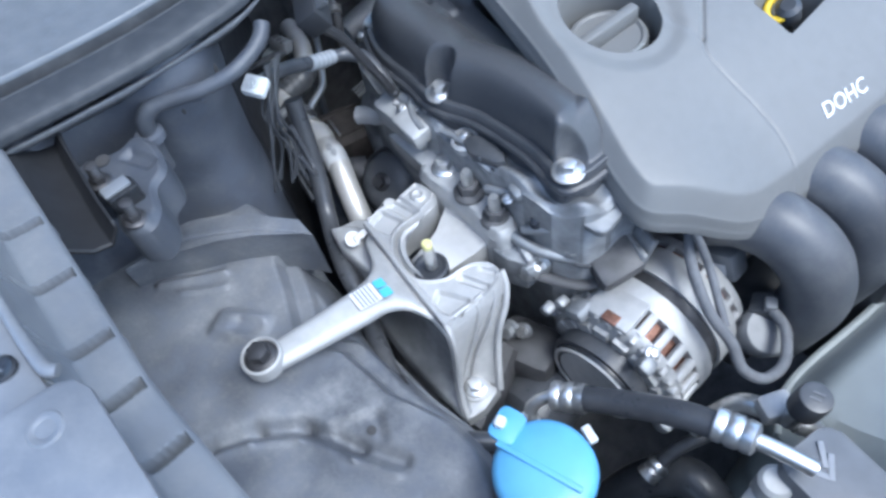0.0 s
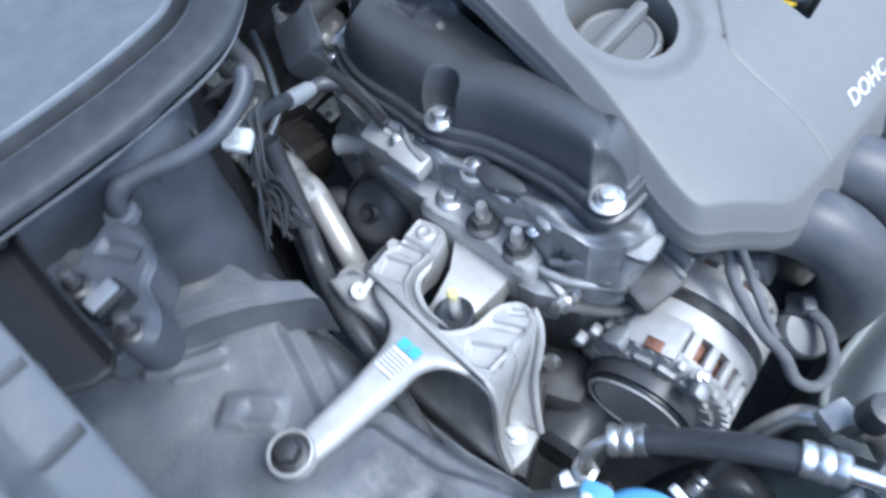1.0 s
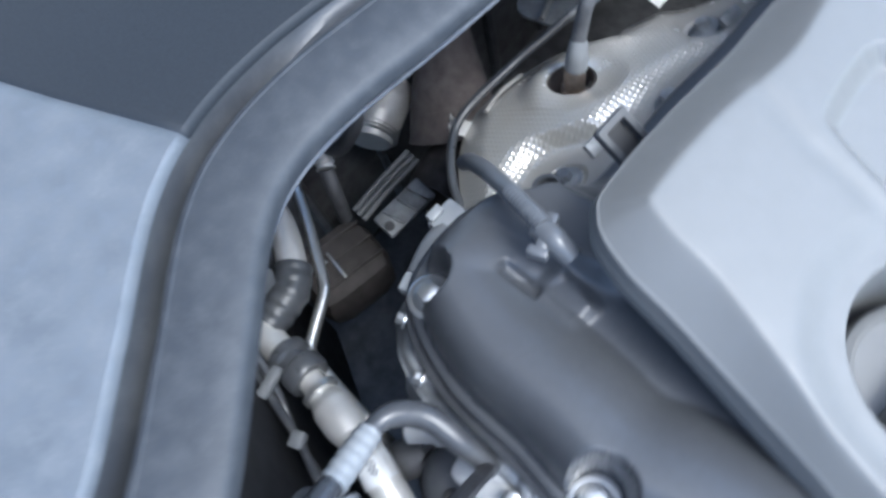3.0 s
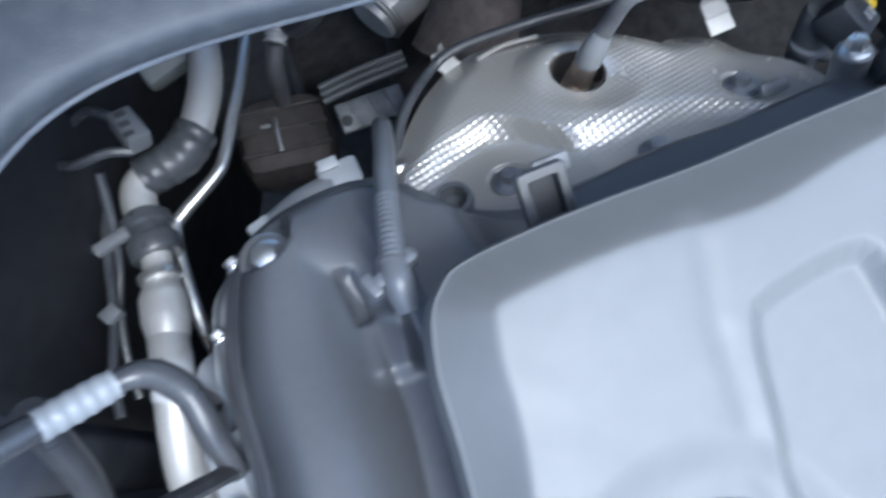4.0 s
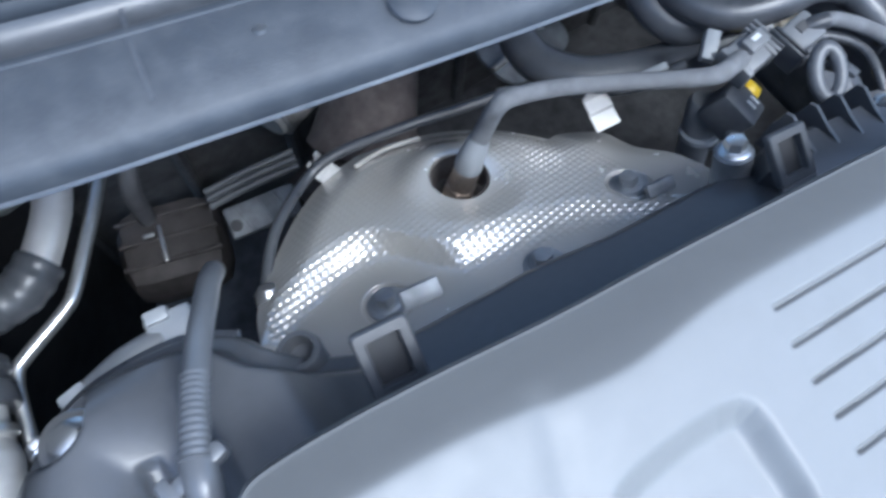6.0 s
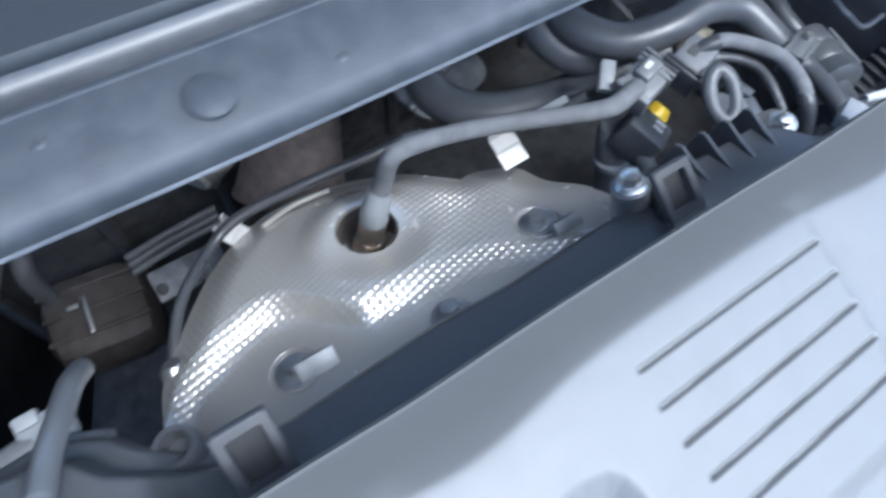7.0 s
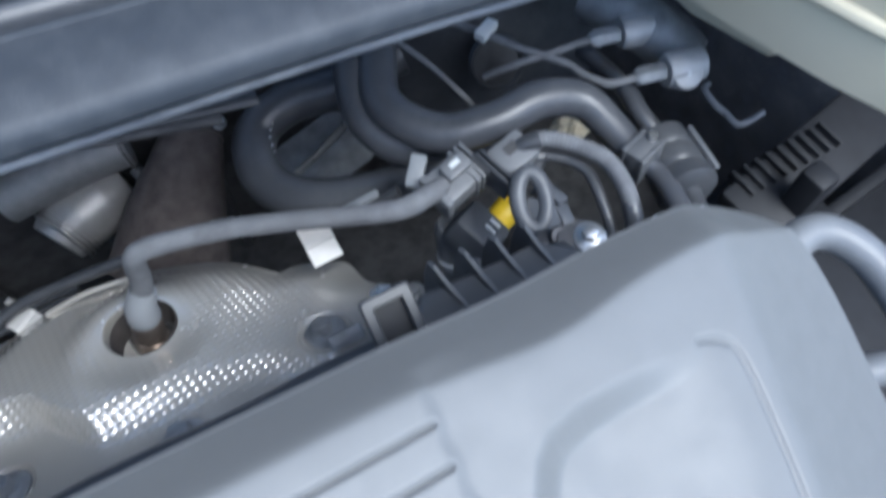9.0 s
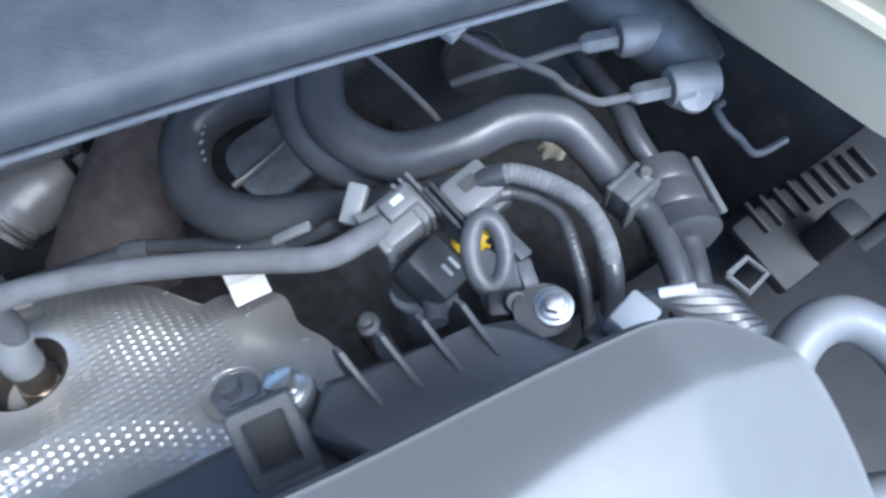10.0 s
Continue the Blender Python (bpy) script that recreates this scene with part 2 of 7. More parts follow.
def patch(outline, splits, nu, nv, height, skirt=0.0, drop=None):
    """A moulded sheet that fills a closed smooth outline: a grid blended from its four sides, with height(x, y, d), d from the rim."""
    line = np.array(outline)
    m, splits = len(line), list(splits)
    if (line[:, 0] * np.roll(line[:, 1], -1) - line[:, 1] * np.roll(line[:, 0], -1)).sum() < 0:
        line, splits = line[::-1], [m - 1 - k for k in splits]
    line = np.roll(line, -splits[0], axis=0)
    s = [(k - splits[0]) % m for k in splits] + [m]
    sides = [line[np.arange(s[k], s[k + 1] + 1) % len(line)] for k in range(4)]
    def along(side, m):
        run = np.r_[0, np.cumsum(np.linalg.norm(np.diff(side, axis=0), axis=1))]
        t = np.linspace(0, run[-1], m)
        return np.array([np.interp(t, run, side[:, 0]), np.interp(t, run, side[:, 1])]).T
    lo, ri, hi, le = along(sides[0], nu), along(sides[1], nv), along(sides[2], nu)[::-1], along(sides[3], nv)[::-1]
    u, v = np.linspace(0, 1, nu)[:, None, None], np.linspace(0, 1, nv)[None, :, None]
    g = (1 - v) * lo[:, None] + v * hi[:, None] + (1 - u) * le[None] + u * ri[None]
    g = g - ((1 - u) * (1 - v) * lo[0] + u * (1 - v) * lo[-1] + (1 - u) * v * hi[0] + u * v * hi[-1])
    x, y = g[..., 0], g[..., 1]
    d = edge_distance(x, y, line)
    z = height(x, y, d)
    bm = bmesh.new()
    vs = [[bm.verts.new((x[i, j], y[i, j], z[i, j])) for j in range(nv)] for i in range(nu)]
    for i in range(nu - 1):
        for j in range(nv - 1):
            bm.faces.new((vs[i][j], vs[i + 1][j], vs[i + 1][j + 1], vs[i][j + 1]))
    if skirt:
        rim = [vs[i][0] for i in range(nu)] + [vs[-1][j] for j in range(1, nv)] + [vs[i][-1] for i in range(nu - 2, -1, -1)] + [vs[0][j] for j in range(nv - 2, 0, -1)]
        low = [bm.verts.new((w.co.x, w.co.y, w.co.z - skirt if drop is None else drop)) for w in rim]
        for k in range(len(rim)):
            bm.faces.new((rim[k], rim[(k + 1) % len(rim)], low[(k + 1) % len(rim)], low[k]))
    return bm


def nearest(line, p):
    return int(np.argmin(np.hypot(line[:, 0] - p[0], line[:, 1] - p[1])))


def solid(ob, t):
    md = ob.modifiers.new("thickness", "SOLIDIFY")
    md.thickness, md.offset = t, -1
    return ob


FLANGE_BOLT = {}


def bolt(p, parent=None, r=0.0075, d=(0, 0, 1), material=None, spin=10, stud=0.0, name="bolt", label="", washer=0.0):
    """A hexagon flange bolt, with a washer or a stud's end where it has one."""
    material = material or STEEL
    key = (r, material.name, stud, washer)
    if key not in FLANGE_BOLT:
        h = r * 1.05
        bm = lathe([(r * 1.0, 0), (r, r * 0.2), (r * 0.8, r * 0.34), (r * 0.62, r * 0.36)], 24)
        hexa = [(r * 0.68 * math.cos(a), r * 0.68 * math.sin(a)) for a in np.linspace(0, 2 * math.pi, 6, endpoint=False)]
        prism(hexa, r * 0.2, h, bevel=r * 0.12, bm=bm)
        if stud:
            lathe([(r * 0.36, h * 0.8), (r * 0.36, h + stud * 0.9), (r * 0.28, h + stud), (0, h + stud)], 16, bm=bm)
        if washer:
            lathe([(washer, -0.0004), (washer, r * 0.16), (washer * 0.93, r * 0.2), (r * 0.9, r * 0.2)], 24, bm=bm)
        me = bpy.data.meshes.new("bolt")
        bmesh.ops.recalc_face_normals(bm, faces=bm.faces[:])
        bm.to_mesh(me)
        bm.free()
        me.materials.append(material)
        for q in me.polygons:
            q.use_smooth = True
        me.set_sharp_from_angle(angle=radians(35))
        FLANGE_BOLT[key] = me
    return part(name, FLANGE_BOLT[key], material, parent, label, at=aim(p, d, spin))

# ---- the setting: ground, body shell round the engine bay ----

bm = bmesh.new()
bmesh.ops.create_grid(bm, x_segments=8, y_segments=8, size=400)
tagged(part("ground", bm, ASPHALT), "grey asphalt ground under the car", "ground", kind="structure")

# inner wing: pressed sheet between the wing rail and the engine
WING = spline([(-0.30, -0.26), (-0.12, -0.22), (-0.035, -0.13), (-0.03, -0.03), (-0.022, 0.05), (-0.012, 0.12), (-0.01, 0.20), (-0.10, 0.24), (-0.30, 0.24), (-0.33, 0.0)], 10, closed=True)


def slit(x, y, a, b, w):
    """1 on the line from a to b, falling off over the width w."""
    ax, ay, bx, by = *a, *b
    dx, dy = bx - ax, by - ay
    t = np.clip(((x - ax) * dx + (y - ay) * dy) / (dx * dx + dy * dy), 0, 1)
    return np.exp(-(np.hypot(x - ax - t * dx, y - ay - t * dy) / w) ** 2)


def crease(x, y, line, w):
    """1 along an open line of points, falling off over the width w."""
    return np.max([slit(x, y, a, b, w) for a, b in zip(line, line[1:])], axis=0)


def pad(x, y, at, size, turn, soft):
    """1 inside a turned rectangle with soft borders."""
    c, s = math.cos(radians(turn)), math.sin(radians(turn))
    u, v = (x - at[0]) * c + (y - at[1]) * s, (y - at[1]) * c - (x - at[0]) * s
    return ramp(size[0] / 2 - abs(u), 0, soft) * ramp(size[1] / 2 - abs(v), 0, soft)


def wing_height(x, y, d):
    z = 0.805 - 0.05 * ramp(-d, -0.022, 0.0)
    z = z + 0.008 * ramp(x, -0.10, -0.16) + 0.006 * np.exp(-(((x + 0.115) / 0.03) ** 2 + ((y - 0.028) / 0.03) ** 2))
    # pan under the mount, pressed channel, beads and steps
    border = np.interp(y, [-0.09, -0.045, 0.009, 0.04, 0.08, 0.115, 0.13], [-0.050, -0.063, -0.064, -0.082, -0.062, -0.046, 0.02])
    z = z - 0.018 * ramp(x - border, -0.003, 0.006) - 0.010 * ramp(x - border, 0.016, 0.024)
    channel = ((-0.185, 0.024), (-0.148, 0.004), (-0.122, -0.019), (-0.105, -0.057), (-0.091, -0.088))
    for p, q in zip(channel, channel[1:]):
        z = z - 0.007 * slit(x, y, p, q, 0.0055) + 0.002 * slit(x, y, (p[0] - 0.009, p[1] - 0.005), (q[0] - 0.009, q[1] - 0.005), 0.003)
    z = z + 0.004 * slit(x, y, (-0.126, 0.171), (-0.082, 0.139), 0.0035) + 0.0025 * slit(x, y, (-0.118, 0.150), (-0.09, 0.128), 0.0025)
    z = z + 0.006 * pad(x, y, (-0.104, 0.086), (0.054, 0.036), -58, 0.011) - 0.004 * pad(x, y, (-0.100, 0.080), (0.034, 0.024), -58, 0.010)
    z = z - 0.004 * pad(x, y, (-0.098, -0.050), (0.046, 0.034), -30, 0.010)
    z = z - 0.020 * ramp(-(x + 0.180) - 0.9 * (y - 0.005) * -1, 0.004, 0.014) * ramp(-y, -0.03, 0.01)
    return z + 0.0006 * np.sin(x * 95 + 1.2 * np.sin(y * 60)) + 0.0005 * np.sin(y * 130 + x * 40)


wing = part("inner_wing", patch(WING, [nearest(WING, p) for p in ((-0.30, -0.26), (-0.035, -0.13), (-0.01, 0.20), (-0.30, 0.24))], 240, 220, wing_height, skirt=0.3, drop=0.42), PAINT)
tagged(wing, "dusty dark blue-grey pressed steel inner wing", "body panel", kind="structure")
for p, h in (((-0.037, 0.114), 0.776), ((-0.091, -0.055), 0.8015)):
    part("hole", lathe([(0.0035, 0), (0.0035, 0.0016), (0.0022, 0.002), (0, 0.0012)], 14, aim((*p, h), (0, 0, 1))), DARK, wing)
# welded flange between the inner wing and the side wall
bm = prism([(-0.139, 0.182), (-0.111, 0.183), (-0.084, 0.179), (-0.056, 0.164), (-0.034, 0.140), (-0.014, 0.107), (-0.017, 0.084), (-0.023, 0.097), (-0.048, 0.123), (-0.072, 0.144), (-0.113, 0.172)], 0.780, 0.837, None, 0.002)
flange_ob = part("flange", bm, PAINT, wing)
part("seam", sweep([(-0.138, 0.181, 0.837), (-0.110, 0.172, 0.8375), (-0.098, 0.173, 0.8378), (-0.080, 0.160, 0.8375), (-0.050, 0.134, 0.837), (-0.024, 0.098, 0.836)], [0.0025, 0.002, 0.003, 0.002, 0.0022, 0.0016], seg=8), PAINT, flange_ob)

# side wall of the scuttle below the cowl
WALL = [(-0.30, 0.235), (-0.15, 0.215), (-0.08, 0.218), (-0.035, 0.190), (0.005, 0.20), (0.05, 0.27), (0.10, 0.36), (0.16, 0.46)]
c = spline(WALL, 8)
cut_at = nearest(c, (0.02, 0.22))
# the wall's rear length is coloured black for the shade under the cowl
for lo, hi, name, m, note in ((0, cut_at + 1, "side_wall", PAINTD, "dark blue-grey side wall below the cowl"), (cut_at, len(c), "rear_side_wall", MATT, "side wall below the cowl corner, blackened for deep shade")):
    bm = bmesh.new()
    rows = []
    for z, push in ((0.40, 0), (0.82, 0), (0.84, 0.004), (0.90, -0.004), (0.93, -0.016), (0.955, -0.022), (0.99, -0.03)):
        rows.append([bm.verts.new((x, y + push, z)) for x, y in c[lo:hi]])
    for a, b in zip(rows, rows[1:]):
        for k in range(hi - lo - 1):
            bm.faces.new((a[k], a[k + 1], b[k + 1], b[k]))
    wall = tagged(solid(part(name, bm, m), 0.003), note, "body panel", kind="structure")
    if name == "side_wall":
        for x, y in ((-0.034, 0.186), (-0.018, 0.184), (0.004, 0.190)):
            part("slot", box(0.0028, 0.008, 0.030, pose(x, y - 0.012, 0.950, -12, 0, 6), 0.001), DARK, wall)
# bulkhead far behind the engine
bm = box(1.6, 0.02, 0.9, pose(0.55, 0.56, 0.52), 0.003)
bulk = tagged(part("bulkhead", bm, DARK), "black sound-deadened bulkhead behind the engine", "bulkhead", kind="structure")
for k in range(9):
    part("bead", sweep([(-0.1 + 0.12 * k, 0.549, 0.2), (-0.1 + 0.12 * k, 0.546, 0.5), (-0.1 + 0.12 * k, 0.549, 0.9)], 0.008, seg=8, n=3), DARK, bulk)

# wing rail with square recesses
prof = [(-0.62, 0.93), (-0.30, 1.035), (-0.215, 1.045), (-0.1830, 1.042), (-0.1805, 1.026), (-0.1790, 1.010), (-0.1765, 1.003), (-0.168, 0.999), (-0.160, 0.9965), (-0.1562, 0.993), (-0.1570, 0.988), (-0.170, 0.972), (-0.198, 0.90), (-0.215, 0.80)]
ys = np.r_[np.linspace(-0.42, -0.10, 40, endpoint=False), np.linspace(-0.10, 0.135, 420, endpoint=False), np.linspace(0.135, 0.30, 30)]
bm = bmesh.new()
pp = spline(prof, 10)
px, pz = pp[:, 0][None], pp[:, 1][None]
yy = ys[:, None]
cut = sum(ramp(0.0040 - abs(yy - c0 - 0.16 * (px + 0.171)), 0, 0.0009) * ramp(0.0120 - abs(px + 0.1695), 0, 0.0012) for c0 in (0.0920, 0.0445, -0.0045, -0.0405, -0.0800))
fade = np.where(px > -0.4, np.maximum(0.10 * (yy - 0.03), -0.0070), 0)
gx, gz = px + fade, pz - 0.016 * cut + 0 * yy
grid = [[bm.verts.new((gx[i, k], ys[i], gz[i, k])) for k in range(len(pp))] for i in range(len(ys))]
for a, b in zip(grid, grid[1:]):
    for k in range(len(pp) - 1):
        bm.faces.new((a[k], a[k + 1], b[k + 1], b[k]))
rail = solid(part("wing_rail", bm, PAINTL), 0.002)
tagged(rail, "blue-grey painted wing rail with pressed square recesses", "body panel", kind="structure")
part("lip", sweep([(-0.172, 0.16, 1.0415), (-0.178, 0.08, 1.0425), (-0.182, 0.03, 1.0430), (-0.1845, -0.01, 1.0432), (-0.1850, -0.036, 1.0425), (-0.1815, -0.042, 1.0415)], [0.0018, 0.0022, 0.0024, 0.0026, 0.0032, 0.003], seg=10), PAINTL, rail)
# black strip drawn for the shade in the gap along the rail
bm = bmesh.new()
rows = [[bm.verts.new((x + dx, y, z)) for dx, z in ((-0.024, 0.988), (-0.016, 0.976), (-0.008, 0.966), (0.002, 0.962), (0.009, 0.970), (0.0095, 0.976))] for x, y in spline([(-0.090, 0.33), (-0.099, 0.285), (-0.109, 0.229), (-0.121, 0.176), (-0.127, 0.140), (-0.132, 0.107), (-0.135, 0.080)], 6)]
for p, q in zip(rows, rows[1:]):
    for k in range(5):
        bm.faces.new((p[k], p[k + 1], q[k + 1], q[k]))
solid(part("gap_strip", bm, MATT, rail, "black strip standing in for the dark gap beside the rail"), 0.002)
part("hole", lathe([(0.0065, 0), (0.0065, 0.002), (0.005, 0.0026), (0, 0.001)], 18, aim((-0.197, -0.026, 1.0436), (0, 0, 1))), GLOSS, rail)
plate = part("end_plate", prism([(-0.30, -0.14), (-0.181, -0.14), (-0.179, -0.117), (-0.177, -0.091), (-0.175, -0.064), (-0.178, -0.0555), (-0.184, -0.051), (-0.206, -0.048), (-0.30, -0.040)], 1.0445, 1.0475, bevel=0.001), PAINTL, rail)
part("embossing", lathe([(0.0075, 0), (0.0068, 0.0007), (0.0048, 0.0007), (0.004, 0.0001), (0, 0.0003)], 20, aim((-0.1955, -0.066, 1.0476), (0, 0, 1))), PAINTL, plate)

# raised bonnet, never in view, added to shade the bay from behind
bm = bmesh.new()
rows = [[bm.verts.new((x, y + 0.03 * ((x - 0.45) / 0.75) ** 2, z)) for x in np.linspace(-0.3, 1.2, 16)] for y, z in ((0.52, 1.10), (0.50, 1.18), (0.44, 1.42), (0.38, 1.66), (0.325, 1.86), (0.295, 1.95), (0.29, 1.99))]
for a, b in zip(rows, rows[1:]):
    for k in range(15):
        bm.faces.new((a[k], a[k + 1], b[k + 1], b[k]))
bonnet = tagged(solid(part("bonnet", bm, PAINTL), 0.02), "unseen blue-grey painted bonnet, added to shade the bay", "bonnet", kind="structure")
# made-up black sheet below it that cuts bounce and darkens reflections
bm = bmesh.new()
rows = [[bm.verts.new((x, y + 0.03 * ((x - 0.45) / 0.75) ** 2, z)) for x in np.linspace(-0.22, 1.12, 16)] for y, z in ((0.482, 1.175), (0.425, 1.405), (0.365, 1.645), (0.318, 1.83))]
for a, b in zip(rows, rows[1:]):
    for k in range(15):
        bm.faces.new((a[k], a[k + 1], b[k + 1], b[k]))
solid(part("lining", bm, MATT, bonnet, "unseen black lining, added to darken what the bay reflects"), 0.008)

# front cross member and radiator support, which close the bay in front
bm = box(1.5, 0.10, 0.10, pose(0.35, -0.47, 0.86), 0.015)
tagged(part("front_cross_member", bm, PAINTL), "blue-grey painted front cross member", "body panel", kind="structure")
bm = box(1.5, 0.02, 0.62, pose(0.35, -0.42, 0.48), 0.003)
tagged(part("radiator_support", bm, DARK), "black radiator support panel", "body panel", kind="structure")
bm = box(0.02, 1.1, 0.9, pose(1.02, 0.05, 0.48), 0.003)
tagged(part("far_wing_wall", bm, PAINT), "dark painted inner wing on the brake side", "body panel", kind="structure")
bm = box(1.2, 1.0, 0.02, pose(0.4, 0.06, 0.30), 0.003)
tagged(part("undertray", bm, DARK), "black plastic undertray below the engine", "undertray", kind="structure")

# ---- cowl and bonnet seal ----
EDGE = [(-0.30, 0.215), (-0.20, 0.185), (-0.115, 0.164), (-0.05, 0.152), (0.0, 0.148), (0.038, 0.150), (0.068, 0.163), (0.105, 0.189), (0.145, 0.2165), (0.185, 0.2235), (0.25, 0.2155), (0.35, 0.2045), (0.45, 0.1955), (0.55, 0.1854), (0.70, 0.1626), (0.95, 0.1164)]
e = spline(EDGE, 12)
tan = np.gradient(e, axis=0)
nor = np.array([-tan[:, 1], tan[:, 0]]).T
nor /= np.linalg.norm(nor, axis=1)[:, None]
# (distance back from the front edge, height)
SECT = [(0.012, 0.991), (0.003, 0.992), (0.0, 0.9945), (0.0, 0.9985), (0.0012, 1.0012), (0.0035, 1.0026), (0.010, 1.0046), (0.020, 1.0058), (0.0262, 1.0062), (0.0266, 1.0068), (0.0274, 1.0068), (0.0278, 1.006), (0.0295, 1.0055), (0.031, 1.003)]
side = ramp(e[:, 0], 0.22, 0.14)


arc = np.r_[0, np.cumsum(np.linalg.norm(np.diff(e, axis=0), axis=1))]
far = np.array([(nor * np.exp(-((arc - q) / 0.11) ** 2)[:, None]).sum(axis=0) for q in arc])
far /= np.linalg.norm(far, axis=1)[:, None]


def cowl_fall(x):
    return -0.1 * (np.maximum(x, 0.15) - 0.15)


def strip(sect, fade=None):
    b = bmesh.new()
    rows = []
    for i in range(len(e)):
        rows.append([b.verts.new((e[i, 0] + nor[i, 0] * min(s, 0.045) + far[i, 0] * max(s - 0.045, 0), e[i, 1] + nor[i, 1] * min(s, 0.045) + far[i, 1] * max(s - 0.045, 0), z + cowl_fall(e[i, 0]))) for s, z in (sect(i) if callable(sect) else sect)])
    for p, q in zip(rows, rows[1:]):
        for k in range(len(rows[0]) - 1):
            b.faces.new((p[k], p[k + 1], q[k + 1], q[k]))
    return b


cowl = thing("cowl", (0.2, 0.30, 0.98), "black plastic cowl panel along the windscreen", "cowl", kind="structure")
solid(part("front_lip", strip(SECT), LIPPL, cowl, "smooth rounded front lip of the cowl"), 0.0025)


def gutter(i):
    s = float(side[i])
    d = 0.007 * s
    return [(0.031, 1.003), (0.0325 - 0.0005 * s, 1.002 - d), (0.037 - 0.003 * s, 1.0015 - 1.8 * d), (0.040 - 0.0042 * s, 1.003 - d * 0.5), (0.041 - 0.0045 * s, 1.005 + 0.004 * s)]


part("gutter", strip(gutter), BLACKPL, cowl)


def back(i):
    s = float(side[i])
    b0 = 0.041 - 0.0045 * s
    u = 0.004 * s
    return [(b0, 1.005 + u), (b0 + 0.003, 1.008 + u), (b0 + 0.012, 1.0085 + u), (b0 + 0.03, 1.009 + u), (b0 + 0.06, 1.010 + u), (b0 + 0.10, 1.014 + u), (b0 + 0.16, 1.03), (b0 + 0.30, 1.07)]


# the seam is real; the tone step carries the bonnet's uneven shading
cut = int(np.argmin(abs(e[:, 0] - 0.158)))
e_all, nor_all, side_all, far_all = e, nor, side, far
for a, b, name, m, note in ((0, cut + 1, "side_panel", PANEL, "lighter end panel beside the cowl"), (cut, len(e_all), "main_panel", COWLPL, "")):
    e, nor, side, far = e_all[a:b], nor_all[a:b], side_all[a:b], far_all[a:b]
    solid(part(name, strip(back), m, cowl, note), 0.003)
e, nor, side, far = e_all, nor_all, side_all, far_all
solid(part("under_lip", strip([(0.006, 0.987), (0.012, 0.980), (0.022, 0.972), (0.030, 0.965)]), PAINT, cowl), 0.002)
# ---- engine block and valve cover ----
block = thing("engine_block", (0.35, 0.03, 0.42), "dull cast aluminium engine block and head", "engine")
bm = box(0.40, 0.20, 0.40, pose(0.36, 0.03, 0.60), 0.01)
part("block", bm, DARK, block)
bm = box(0.36, 0.19, 0.05, pose(0.33, 0.035, 0.80), 0.008)
part("head", bm, CASTD, block)
bm = box(0.30, 0.24, 0.26, pose(0.72, 0.06, 0.52), 0.03)
part("gearbox", bm, MATT, block)

VC = spline([(0.168, -0.074), (0.128, -0.067), (0.118, -0.055), (0.128, -0.015), (0.132, 0.04), (0.126, 0.074), (0.126, 0.095), (0.133, 0.125), (0.139, 0.165), (0.152, 0.197), (0.168, 0.216), (0.190, 0.224), (0.222, 0.222), (0.243, 0.211),
             (0.254, 0.196), (0.275, 0.186), (0.32, 0.181), (0.375, 0.177), (0.42, 0.1705), (0.475, 0.166), (0.500, 0.160), (0.517, 0.142), (0.522, 0.08), (0.525, -0.05), (0.51, -0.085), (0.34, -0.09)], 10, closed=True)


def vc_height(x, y, d):
    z = 0.862 + 0.010 * ramp(d, 0.0, 0.003)
    z = z - 0.05 * (y - 0.08) * 1.3
    # the long rounded bead along the timing end, falling off behind its crest, and the lower flat at the rear
    crest = np.interp(y, [-0.05, 0.005, 0.07, 0.17], [0.0160, 0.0220, 0.0265, 0.0280])
    bead = 0.036 * (1 - np.clip((crest - d) / (crest - 0.0080), 0, 1) ** 2.0) ** 0.5 - 13.0 * np.clip(d - crest + 0.002, 0, 0.040) ** 2
    bead = bead * ramp(y, -0.070, -0.034)
    flat = np.maximum(ramp(x, 0.180, 0.235) * ramp(y, 0.09, 0.15), ramp(x, 0.230, 0.280))
    lump = bead * (1 - flat) + 0.021 * ramp(d, 0.0095, 0.0150) * flat
    # bolt pockets
    for bx, by in ((0.137, 0.085), (0.129, -0.055), (0.175, 0.205)):
        w = ramp(0.0150 - np.hypot(x - bx - 0.003, y - by), 0, 0.0035)
        lump = lump * (1 - w)
    # lower under the engine cover
    lump = lump - 0.035 * ramp(x - np.interp(y, [-0.12, -0.045, 0.018, 0.085, 0.125, 0.14], [0.152, 0.168, 0.191, 0.210, 0.222, 0.6]), 0, 0.010)
    z = z + lump
    # plain slope along the rear, falling a little towards the gearbox end
    plain = ramp(x, 0.245, 0.305)
    z = z * (1 - plain) + plain * (0.818 + 0.004 * ramp(d, 0, 0.003) + 0.55 * np.clip(d, 0, 0.05) - 0.06 * np.clip(x - 0.36, 0, 1))
    # moulded slot, raised pad and rear step
    z = z - 0.0035 * pad(x, y, (0.2005, 0.1645), (0.0085, 0.024), -3, 0.0020)
    z = z + 0.0035 * pad(x, y, (0.205, 0.142), (0.024, 0.034), -14, 0.008)
    z = z + 0.006 * ramp(0.022 - abs(x - 0.238), 0, 0.01) * ramp(0.05 - abs(y - 0.165), 0, 0.02)
    return z


